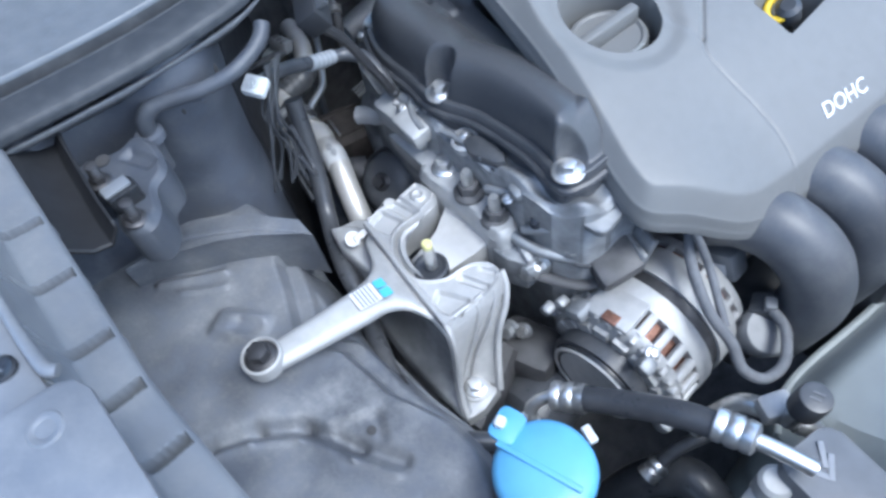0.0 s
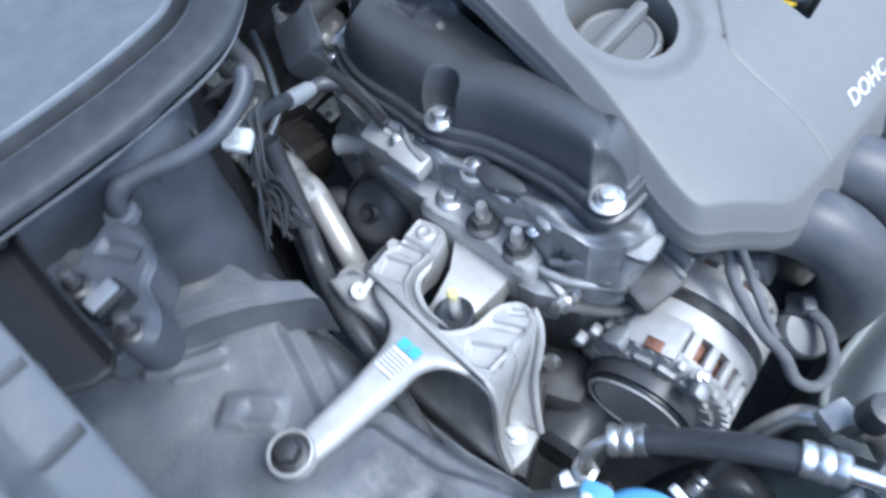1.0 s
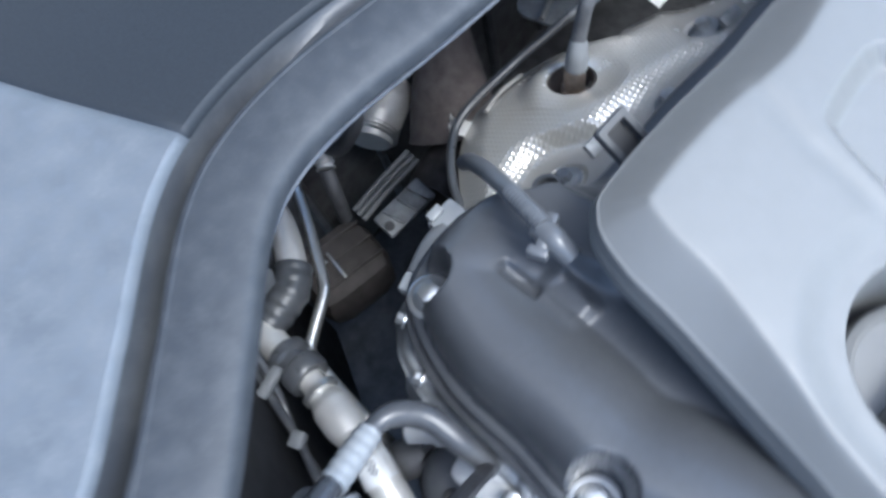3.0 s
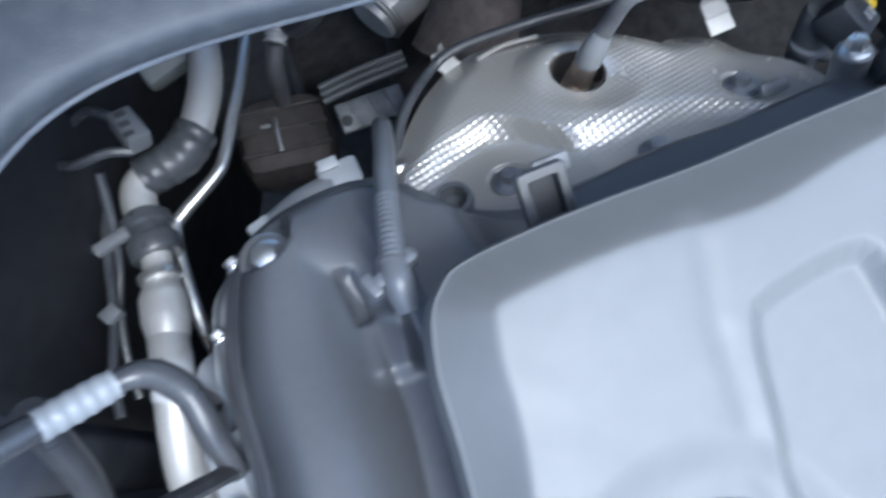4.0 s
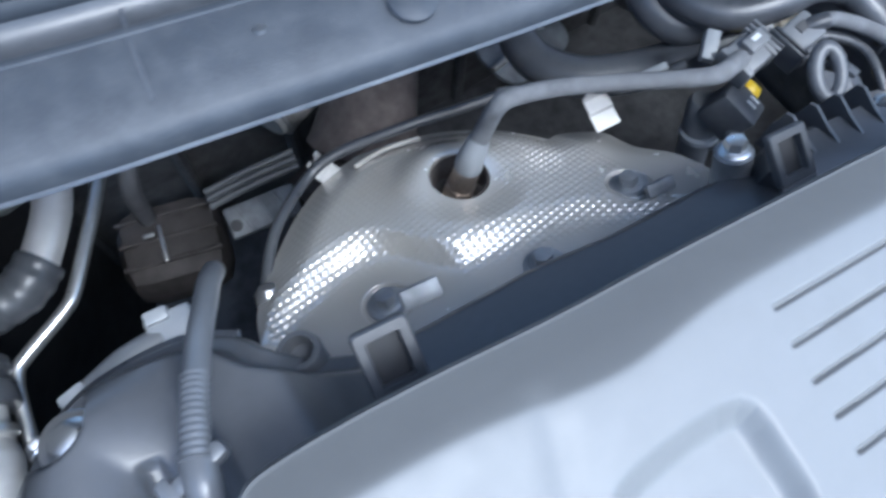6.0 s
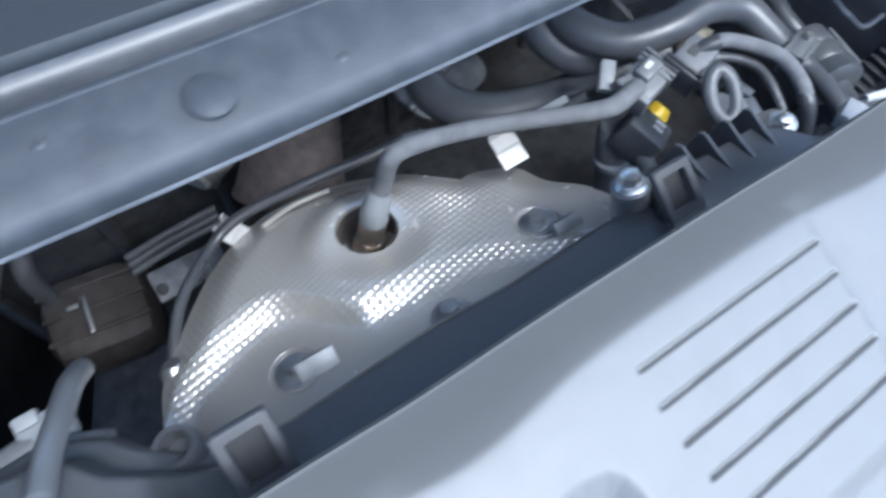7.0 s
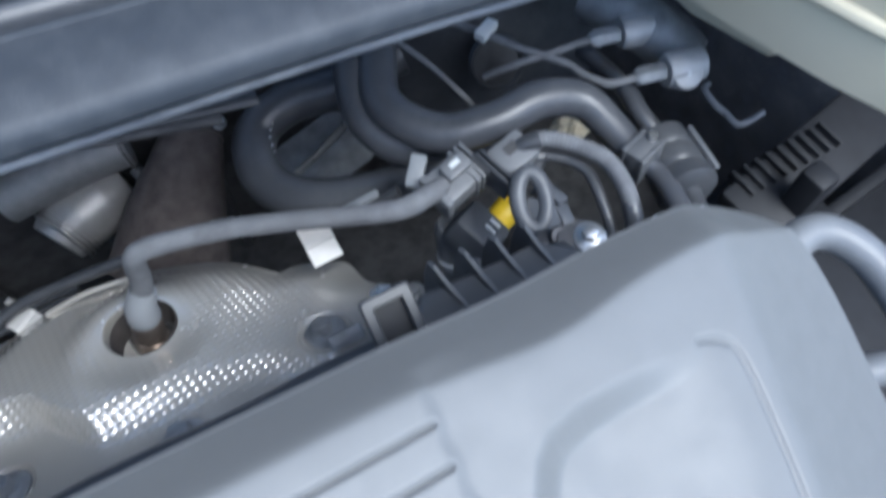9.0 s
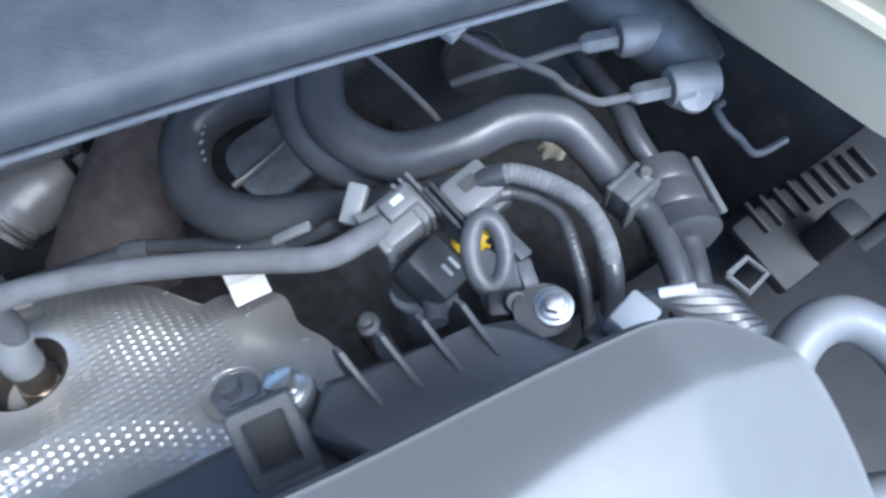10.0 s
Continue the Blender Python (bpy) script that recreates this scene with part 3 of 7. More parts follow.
valve = thing("valve_cover", (0.35, 0.06, 0.85), "black plastic valve cover with rounded bead and bolted flange", "valve cover")
part("body", patch(VC, [nearest(VC, p) for p in ((0.128, -0.067), (0.51, -0.085), (0.517, 0.142), (0.168, 0.216))], 300, 220, vc_height, skirt=0.02), VALVEPL, valve, sharp=70)
rim_line = [(x, y, 0.861 - 0.065 * (y - 0.08)) for x, y in VC[:135:5]]
bm = sweep(rim_line, 0.0035, n=2, seg=8)
part("gasket", bm, RUBBER, valve, "black rubber gasket round the flange")
for p in ((0.137, 0.085, 0.8705), (0.129, -0.055, 0.8795), (0.175, 0.205, 0.8625)):
    bolt(p, valve, 0.0095, washer=0.0125)
for p in ((0.160, 0.214, 0.850), (0.140, 0.188, 0.846)):
    bolt(p, valve, 0.005, d=(-0.3, 0.8, 0.3))
# bracket ears along the rear flange
for x, y, z in ((0.285, 0.160, 0.899), (0.491, 0.147, 0.860)):
    m = pose(x, y, z, 32, 0, -7)
    bm = bmesh.new()
    loops = [[bm.verts.new(m @ V(u, v, w)) for u, v in rounded(a, b, r, 4)] for a, b, r, w in ((0.021, 0.026, 0.002, -0.002), (0.021, 0.026, 0.002, 0.001), (0.0195, 0.0245, 0.002, 0.002), (0.0130, 0.0175, 0.001, 0.002), (0.0122, 0.0167, 0.001, 0.001), (0.0122, 0.0167, 0.001, -0.002))]
    for p, q in zip(loops, loops[1:] + loops[:1]):
        for k in range(len(p)):
            bm.faces.new((p[k], p[(k + 1) % len(p)], q[(k + 1) % len(p)], q[k]))
    ear = part("clip_ear", bm, BLACKPL, valve, "square clip ear with a dark-backed window")
    # black plate behind the opening stands in for the shade in it
    part("window", prism(rounded(0.013, 0.018, 0.001), -0.006, -0.003, m), MATT, ear)
    part("shank", box(0.0205, 0.040, 0.0036, m @ pose(0, -0.0325, -0.0002), 0.001), BLACKPL, ear)
part("breather_boss", lathe([(0.0095, -0.02), (0.0095, 0.010), (0.0085, 0.012), (0.0062, 0.012), (0.0058, 0.004), (0, 0.004)], 24, aim((0.2605, 0.1885, 0.850), (0, 0.2, 1))), VALVEPL, valve)
# ribs of the rear corner moulding
bm = prism([(0.498, 0.150), (0.520, 0.118), (0.560, 0.104), (0.604, 0.100), (0.590, 0.126), (0.580, 0.147), (0.566, 0.152), (0.512, 0.163)], 0.780, 0.834, None, 0.005, segs=3)
moulding = part("rear_moulding", bm, VALVEPL, valve)
for x, y in ((0.522, 0.1605), (0.5365, 0.158), (0.551, 0.1555), (0.5655, 0.153)):
    bm = prism([(-0.024, -0.004), (-0.006, 0.004), (0.004, 0.010), (0.0075, 0.009), (0.0095, -0.003), (0.0095, -0.022), (-0.024, -0.022)], -0.0009, 0.0009, pose(x, y, 0.8345, 90, 0, 100), 0.0004)
    part("rib", bm, VALVEPL, moulding)

# ---- engine cover ----
CV = spline([(0.166, -0.134), (0.144, -0.112), (0.145, -0.085), (0.160, -0.045), (0.183, 0.018), (0.202, 0.085), (0.211, 0.122), (0.224, 0.142), (0.250, 0.147), (0.35, 0.1385), (0.47, 0.127), (0.572, 0.1165), (0.605, 0.110), (0.6205, 0.0965), (0.6265, 0.079), (0.6255, 0.058), (0.619, 0.030), (0.610, -0.006),
             (0.583, -0.085), (0.563, -0.150), (0.530, -0.197), (0.47, -0.203), (0.36, -0.192), (0.26, -0.178), (0.205, -0.166)], 10, closed=True)


def inside(x, y, line):
    """Whether each (x, y) lies within a closed line."""
    c = np.zeros(x.shape, bool)
    for p, q in zip(line, np.roll(line, -1, axis=0)):
        c ^= ((p[1] > y) != (q[1] > y)) & (x < (q[0] - p[0]) * (y - p[1]) / (q[1] - p[1] + 1e-12) + p[0])
    return c


def cv_face(x, y):
    w = y + 0.10 * (x - 0.3)
    return -0.11 * (x - 0.3) * ramp(w, -0.15, 0.0) + np.interp(w, [-0.24, -0.19, -0.15, -0.10, -0.06, 0.0, 0.05, 0.10, 0.15], [0.782, 0.818, 0.847, 0.878, 0.895, 0.911, 0.9255, 0.940, 0.950])


# sunken field round the grooved pad
FIELD = spline([(0.320, 0.0905), (0.362, 0.0875), (0.3675, 0.062), (0.371, 0.040), (0.415, 0.0375), (0.450, 0.0355), (0.463, 0.0395), (0.474, 0.052), (0.497, 0.0765), (0.548, 0.0720), (0.5625, 0.064), (0.551, 0.018), (0.533, -0.030), (0.520, -0.070), (0.500, -0.085), (0.40, -0.060), (0.340, -0.022), (0.300, -0.005), (0.292, 0.030), (0.298, 0.055), (0.307, 0.082)], 4, closed=True)
GROOVES = [((0.389, 0.101), (0.471, 0.094)), ((0.387, 0.089), (0.469, 0.0825)), ((0.386, 0.077), (0.467, 0.071)), ((0.386, 0.065), (0.465, 0.059)), ((0.386, 0.053), (0.462, 0.0475))]


def cv_height(x, y, d):
    # smooth profile over neighbouring slices
    z = sum(cv_face(x, y + s) for s in (-0.024, -0.012, 0, 0.012, 0.024)) / 5
    z = z + 0.016 * ramp(0.27 - x, 0, 0.10) * ramp(-y, 0.05, 0.14)
    # sloping shoulder along the rear and the ends, wider beside the pad, with a thin proud rim
    rear = ramp(y, 0.02, 0.10)
    behind = np.interp(x, [0.47, 0.572, 0.605, 0.63], [0.127, 0.1165, 0.110, 0.1035]) - y
    rim = 0.006 * (1 - ramp(d, 0, 0.003)) - 0.0007 * np.exp(-((d - 0.0022) / 0.001) ** 2)
    d = d + (np.maximum(behind, d) - d) * ramp(x, 0.53, 0.575)
    gap = 0.014 + rear * (0.0085 + 0.0055 * np.exp(-((x - 0.333) / 0.032) ** 2) + 0.005 * np.exp(-((x - 0.515) / 0.03) ** 2)) - d
    # long facet falling from a slanting ridge at the gearbox end
    fall = x - 0.568 - 0.35 * (y - 0.05)
    z = z - (0.84 + 0.46 * (1 - rear)) * (np.sqrt(gap * gap + 0.0016 ** 2) + gap) / 2 - rim
    z = z - 0.42 * (np.sqrt(fall * fall + 0.003 ** 2) + fall) / 2
    soft = 0.0100 - 0.0078 * ramp(x - 0.32 * y, 0.522, 0.538)
    field = np.where(inside(x, y, FIELD), ramp(edge_distance(x, y, FIELD), 0, soft), 0)
    z = z - (0.0080 - 0.0076 * ramp(x - 0.32 * y, 0.485, 0.536)) * field
    # fine joint line along the field's outer side
    z = z - 0.0012 * crease(x, y, spline([(0.553, 0.0705), (0.5595, 0.0670), (0.5620, 0.0580), (0.551, 0.018), (0.533, -0.030), (0.520, -0.070)], 5), 0.0010)
    for a, b in GROOVES:
        z = z - 0.0019 * slit(x, y, a, b, 0.00085)
    # the pad's slanting side, scalloped between the grooves
    lean = x - np.interp(y, [0.040, 0.1005], [0.4615, 0.4725]) - 0.0005 * np.cos((y - 0.0475) * 2 * math.pi / 0.0116)
    z = z - 0.0011 * ramp(lean, -0.001, 0.004) * ramp(y, 0.034, 0.046) * ramp(0.112 - y, 0, 0.008) * ramp(0.500 - x, 0, 0.026)
    # valley between the domed end and the field, and the ridge on the badge side
    seam = ((0.309, 0.116), (0.298, 0.087), (0.290, 0.050), (0.287, 0.0), (0.286, -0.035), (0.287, -0.060))
    z = z - 0.0009 * crease(x, y, seam, 0.0050)
    z = z - 0.0018 * slit(x, y, (0.345, -0.020), (0.287, -0.060), 0.0022)
    seam = ((0.287, -0.060), (0.277, -0.072), (0.2745, -0.095), (0.2755, -0.120), (0.2745, -0.145), (0.267, -0.166), (0.252, -0.185))
    z = z - 0.0011 * crease(x, y, spline(seam, 4), 0.0014)
    # filler opening in a shallow dish, and the front opening over the dipstick
    r = np.hypot(x - 0.254, y - 0.004)
    z = z - 0.055 * ramp(0.0405 - r, 0, 0.0030) - 0.004 * ramp(0.062 - r, 0, 0.016)
    q = ramp(0.028 - abs(x - 0.376), 0, 0.006) * ramp(0.019 - abs(y + 0.085), 0, 0.006)
    return z - 0.05 * q


ecover = thing("engine_cover", (0.37, -0.02, 0.86), "silver-grey moulded plastic engine cover with five grooves", "engine cover")
part("shell", patch(CV, [nearest(CV, p) for p in ((0.150, -0.128), (0.535, -0.180), (0.605, 0.110), (0.224, 0.142))], 560, 760, cv_height, skirt=0.009), COVER, ecover, sharp=80)
line = bpy.data.curves.new("lettering", "FONT")
line.body, line.size, line.extrude, line.shear = "DOHC", 0.0172, 0.0003, 0.2
text_ob = new("lettering", line)
def on_cover(x, y):
    return V(x, y, float(cv_height(np.array([x]), np.array([y]), np.array([0.2]))[0]) + 0.0006)


run = (on_cover(0.383, -0.172) - on_cover(0.317, -0.160)).normalized()
up = on_cover(0.321, -0.146) - on_cover(0.317, -0.160)
up = (up - run * up.dot(run)).normalized()
lay = Matrix((run, up, run.cross(up))).transposed().to_4x4()
lay.translation = on_cover(0.317, -0.160)
dg = bpy.context.evaluated_depsgraph_get()
text_mesh = bpy.data.meshes.new_from_object(text_ob.evaluated_get(dg))
bpy.data.objects.remove(text_ob)
text_mesh.materials.clear()
text_mesh.materials.append(LETTER)
part("lettering", text_mesh, LETTER, ecover, "white lettering on the front slope", at=lay)

cap = thing("oil_filler_cap", (0.254, 0.004, 0.876), "grey plastic oil filler cap with a raised grip bar", "filler cap")
part("neck", lathe([(0.0385, -0.012), (0.0385, 0.000), (0.037, 0.002), (0.0345, -0.001), (0.0345, -0.01)], 40, aim((0.254, 0.004, 0.872), (0, 0.03, 1))), BLACKPL, cap, "black ring round the cap")
disc = part("disc", lathe([(0.0325, -0.012), (0.0325, 0.010), (0.031, 0.0125), (0.028, 0.0135), (0.026, 0.0115), (0, 0.0115)], 40, aim((0.254, 0.004, 0.876), (0, 0.03, 1))), COVER, cap)
part("grip", box(0.060, 0.0105, 0.016, pose(0.254, 0.004, 0.894, 0, 0, -7), 0.003), COVER, cap)
for k in range(9):
    a = radians(200 + k * 9 + (6 if k > 3 else 0))
    part("print", prism(rounded(0.0026, 0.004, 0.0005), 0, 0.0003, aim((0.254 + 0.0295 * math.cos(a), 0.004 + 0.0295 * math.sin(a), 0.8898), (0, 0.03, 1), k * 9)), SHROUD, disc)
dip = thing("dipstick", (0.372, -0.100, 0.80), "yellow dipstick ring in a black tube below the cover", "dipstick")
part("tube", sweep([(0.385, -0.084, 0.74), (0.381, -0.086, 0.84), (0.377, -0.088, 0.872)], 0.006, n=4), BLACKPL, dip)
part("ring", sweep([(0.371 + 0.009 * math.cos(a), -0.080 + 0.009 * math.sin(a), 0.876 + 0.006 * math.cos(a)) for a in np.linspace(0.2, 6.1, 10)], 0.0032, n=4, seg=10), YELLOW, dip, "yellow pull ring")
part("collar", lathe([(0.010, 0), (0.010, 0.014), (0.006, 0.018), (0, 0.018)], 20, aim((0.377, -0.088, 0.866), (-0.4, 0.1, 1))), BLACKPL, dip)

# ---- timing cover ----
TC = spline([(0.150, -0.088), (0.118, -0.078), (0.108, -0.045), (0.112, 0.0), (0.116, 0.05), (0.118, 0.09), (0.122, 0.14), (0.138, 0.20), (0.165, 0.225), (0.200, 0.20), (0.20, 0.05), (0.20, -0.08)], 10, closed=True)


def tc_height(x, y, d):
    z = 0.845 + 0.006 * ramp(d, 0, 0.006) - 0.05 * (y - 0.05)
    return z + 0.0035 * np.sin(y * 120 + x * 60) * np.sin(x * 140) + 0.0025 * np.sin(y * 75 - x * 200)


timing = thing("timing_cover", (0.13, 0.06, 0.60), "rough cast aluminium timing cover with bolt bosses", "timing cover")
part("body", patch(TC, [nearest(TC, p) for p in ((0.118, -0.078), (0.20, -0.08), (0.165, 0.225), (0.138, 0.20))], 60, 110, tc_height, skirt=0.3, drop=0.56), CASTD, timing, sharp=60)
part("upper_boss", box(0.030, 0.060, 0.030, pose(0.124, 0.122, 0.828, 0, -8, -4), 0.006), CAST, timing)
part("wedge", prism([(-0.012, -0.03), (0.012, -0.03), (0.014, 0.02), (-0.004, 0.034)], -0.02, 0.014, pose(0.115, 0.104, 0.798, 0, -12, 0), 0.004), CAST, timing)
part("lug", lathe([(0.010, 0), (0.011, 0.012), (0.009, 0.016), (0.009, 0.030), (0.006, 0.032), (0.0045, 0.026), (0, 0.026)], 20, aim((0.134, 0.170, 0.796), (-0.55, 0.8, -0.1))), CAST, timing)
part("flat", prism(rounded(0.05, 0.10, 0.008), 0, 0.006, pose(0.142, -0.045, 0.842, 0, -6, 3), 0.002), CASTD, timing)
for (x, y, z), r, m, d in (((0.154, -0.066, 0.832), 0.0085, STEEL, (-0.35, -0.8, 0.5)), ((0.143, -0.070, 0.818), 0.0085, STEEL, (-0.35, -0.8, 0.5)), ((0.112, -0.040, 0.823), 0.0075, DSTEEL, (-0.6, 0, 1)),
                           ((0.121, -0.067, 0.802), 0.0085, STEEL, (-0.8, -0.4, 0.5)), ((0.104, -0.048, 0.778), 0.009, STEEL, (-1, -0.3, 0.4)), ((0.098, -0.040, 0.768), 0.0095, STEEL, (-1, -0.3, 0.4)),
                           ((0.121, 0.007, 0.848), 0.007, DSTEEL, (-0.2, 0, 1)), ((0.127, 0.110, 0.846), 0.005, STEEL, (0, 0, 1)), ((0.130, 0.097, 0.850), 0.005, STEEL, (0, 0, 1)), ((0.124, 0.047, 0.852), 0.006, STEEL, (-0.3, 0, 1))):
    bolt((x, y, z), timing, r, d, m)
for x, y, w, l, h, a in ((0.112, 0.100, 0.020, 0.034, 0.018, -8), (0.128, 0.128, 0.014, 0.018, 0.016, 20), (0.118, 0.022, 0.010, 0.030, 0.010, -5), (0.126, -0.028, 0.026, 0.024, 0.012, 12), (0.112, -0.020, 0.012, 0.016, 0.012, -20), (0.140, -0.058, 0.022, 0.018, 0.012, 30), (0.124, 0.060, 0.012, 0.018, 0.008, 6)):
    part("cast_pad", box(w, l, h, pose(x, y, 0.842 - 0.05 * (y - 0.05), 4, -10, a), 0.004), CASTD if h < 0.013 else CAST, timing)
for pts, r in (([(0.112, 0.086, 0.846), (0.118, 0.104, 0.848), (0.130, 0.118, 0.850)], 0.0035), ([(0.106, 0.010, 0.832), (0.112, -0.012, 0.838), (0.122, -0.038, 0.846), (0.136, -0.060, 0.846)], 0.0035), ([(0.104, -0.030, 0.812), (0.112, -0.052, 0.822), (0.128, -0.072, 0.824)], 0.004), ([(0.118, 0.070, 0.851), (0.119, 0.048, 0.853), (0.116, 0.020, 0.853)], 0.003), ([(0.100, -0.020, 0.80), (0.104, -0.046, 0.796), (0.118, -0.072, 0.792)], 0.005)):
    part("cast_rib", sweep(pts, r, seg=10), CASTD, timing)
for x, y, z, r in ((0.118, 0.118, 0.848, 0.0045), (0.135, 0.140, 0.846, 0.004), (0.108, -0.012, 0.834, 0.005), (0.133, -0.040, 0.852, 0.004)):
    bolt((x, y, z), timing, r, (-0.3, 0, 1), STEEL)
valve_plug = thing("oil_control_valve", (0.122, 0.03, 0.842), "black plastic oil control valve on the timing cover", "valve")
part("body", prism([(0.0, -0.019), (0.006, -0.024), (0.012, -0.016), (0.012, 0.012), (0.006, 0.020), (-0.004, 0.019), (-0.007, 0.004)], 0, 0.012, pose(0.120, 0.024, 0.846, 0, -10, -6), 0.004), BLACKPL, valve_plug)
part("ring", lathe([(0.012, 0), (0.012, 0.008), (0.009, 0.010), (0.008, 0.004), (0, 0.004)], 24, aim((0.124, 0.046, 0.845), (-0.2, 0, 1))), CAST, valve_plug)
part("lead", sweep([(0.117, 0.0, 0.850), (0.112, -0.02, 0.835), (0.112, -0.045, 0.815), (0.116, -0.075, 0.79), (0.135, -0.09, 0.785)], 0.0022, seg=8), RUBBER, valve_plug)

# ---- engine mount ----
mount = thing("engine_mount_plate", (0.10, 0.03, 0.79), "cast aluminium mount plate bolted to the timing cover", "mount plate")
PL = spline([(0.094, 0.078), (0.104, 0.090), (0.118, 0.084), (0.121, 0.06), (0.117, 0.02), (0.115, -0.008), (0.106, -0.022), (0.092, -0.022), (0.086, -0.012), (0.092, 0.03)], 6, closed=True)
part("rail", patch(PL, [nearest(PL, p) for p in ((0.086, -0.012), (0.106, -0.022), (0.118, 0.084), (0.094, 0.078))], 14, 40, lambda x, y, d: 0.801 + 0.009 * ramp(d, 0, 0.004), skirt=0.05), CAST, mount)
part("tongue", prism([(0.026, 0.020), (0.034, 0.036), (0.050, 0.0365), (0.070, 0.038), (0.086, 0.046), (0.104, 0.060), (0.100, -0.004), (0.072, -0.002), (0.050, 0.002), (0.030, 0.007)], 0.760, 0.787, None, 0.002), MACH, mount)
bolt((0.112, 0.067, 0.810), mount, 0.0115, washer=0.0)
for p in ((0.1055, 0.031, 0.810), (0.102, -0.002, 0.806)):
    bolt(p, mount, 0.0135, stud=0.0, material=DARK, name="nut", label="black flange nut")
    part("stud", lathe([(0.005, 0), (0.005, 0.020), (0.0038, 0.023), (0, 0.023)], 18, aim((p[0], p[1], p[2] + 0.006), (0, 0, 1))), STEEL, mount)
part("side_lug", prism([(0.084, -0.012), (0.106, -0.014), (0.113, -0.030), (0.104, -0.046), (0.090, -0.044), (0.084, -0.028)], 0.752, 0.790, None, 0.003), CASTD, mount)
part("lug_rib", box(0.006, 0.032, 0.010, pose(0.099, -0.032, 0.791, 0, 0, -22), 0.002), CAST, mount)
bolt((0.0935, -0.045, 0.779), mount, 0.0085, d=(-0.5, -0.8, 0.3))

bracket = thing("engine_mount_bracket", (0.03, 0.02, 0.70), "cast aluminium engine mount bracket with a long arm", "mount bracket")
BR = spline([(0.030, 0.087), (0.040, 0.0895), (0.052, 0.0895), (0.062, 0.0855), (0.073, 0.084), (0.086, 0.0835), (0.0905, 0.079), (0.092, 0.0625), (0.085, 0.054), (0.066, 0.0525), (0.048, 0.0555), (0.037, 0.0525), (0.028, 0.043), (0.022, 0.029), (0.0215, 0.015), (0.027, 0.004), (0.037, -0.0045), (0.051, -0.0075), (0.062, -0.0125), (0.071, -0.0240), (0.0695, -0.036), (0.062, -0.0435), (0.050, -0.0460), (0.030, -0.0450), (0.010, -0.0425), (0.004, -0.039), (0.007, -0.020), (0.012, 0.005), (0.020, 0.041)], 5, closed=True)


def br_height(x, y, d):
    z = 0.8005 - 0.0060 * (1 - ramp(d, 0, 0.0035))
    # proud rim, sunken pads between ribs, step and boss on the rear lobe
    z = z + 0.0012 * np.exp(-((d - 0.0035) / 0.0016) ** 2)
    z = z - 0.0045 * pad(x, y, (0.0415, 0.0725), (0.021, 0.026), 12, 0.0035)
    z = z - 0.0030 * pad(x, y, (0.0600, 0.0715), (0.011, 0.026), 8, 0.0030)
    z = z + 0.0030 * ramp(x, 0.066, 0.070) * ramp(y, 0.045, 0.05)
    z = z + 0.0022 * ramp(0.0075 - np.hypot(x - 0.079, y - 0.069), 0, 0.0022) - 0.0016 * ramp(0.0042 - np.hypot(x - 0.079, y - 0.069), 0, 0.0015)
    z = z - 0.0040 * pad(x, y, (0.0200, -0.0260), (0.030, 0.021), -66, 0.0040)
    z = z - 0.0035 * pad(x, y, (0.0465, -0.0270), (0.028, 0.009), -72, 0.0030)
    return z - 0.0030 * pad(x, y, (0.0620, -0.0300), (0.020, 0.007), -66, 0.0025)


part("saddle", patch(BR, [nearest(BR, p) for p in ((0.004, -0.039), (0.071, -0.024), (0.086, 0.0835), (0.030, 0.087))], 120, 160, br_height, skirt=0.034), CAST, bracket, sharp=50)
part("shoulder", prism([(0.003, 0.056), (0.003, 0.094), (0.012, 0.121), (0.026, 0.112), (0.036, 0.090), (0.024, 0.056)], 0.738, 0.784, None, 0.006, segs=3), CAST, bracket)
part("ridge", sweep([(0.0305, 0.0865, 0.800), (0.0205, 0.041, 0.8025), (0.0125, 0.005, 0.8028), (0.0045, -0.038, 0.8005)], 0.0024, seg=10), CAST, bracket)
# flat tapering arm from the eye to the ridge
ROWS = [((-0.112, 0.037), (-0.116, 0.019), 0.838), ((-0.098, 0.038), (-0.104, 0.014), 0.837), ((-0.058, 0.034), (-0.077, 0.009), 0.831), ((-0.024, 0.035), (-0.040, 0.004), 0.821), ((-0.006, 0.040), (-0.018, 0.002), 0.814), ((0.006, 0.052), (-0.004, -0.008), 0.807), ((0.017, 0.074), (0.002, -0.026), 0.801), ((0.030, 0.086), (0.0045, -0.038), 0.798)]
up_line, low_line = spline([(*u, z) for u, w, z in ROWS], 5), spline([(*w, z) for u, w, z in ROWS], 5)
bm = bmesh.new()
rows = [[bm.verts.new(V(*(u * (1 - k) + w * k)) - V(0, 0, 0.007 * abs(2 * k - 1) ** 5)) for k in np.linspace(0, 1, 15)] for u, w in zip(up_line, low_line)]
for p, q in zip(rows, rows[1:]):
    for k in range(14):
        bm.faces.new((p[k], p[k + 1], q[k + 1], q[k]))
solid(part("arm", bm, CAST, bracket, sharp=60), 0.012)
part("eye", lathe([(0.0150, -0.012), (0.0158, -0.001), (0.0152, 0.0015), (0.0138, 0.0022), (0.0126, 0.001), (0.0126, -0.006), (0, -0.006)], 32, aim((-0.111, 0.030, 0.840), (0, 0, 1))), CAST, bracket)
bolt((-0.111, 0.030, 0.8375), bracket, 0.0122, material=DSTEEL, label="dark oxide bolt in the arm's eye")
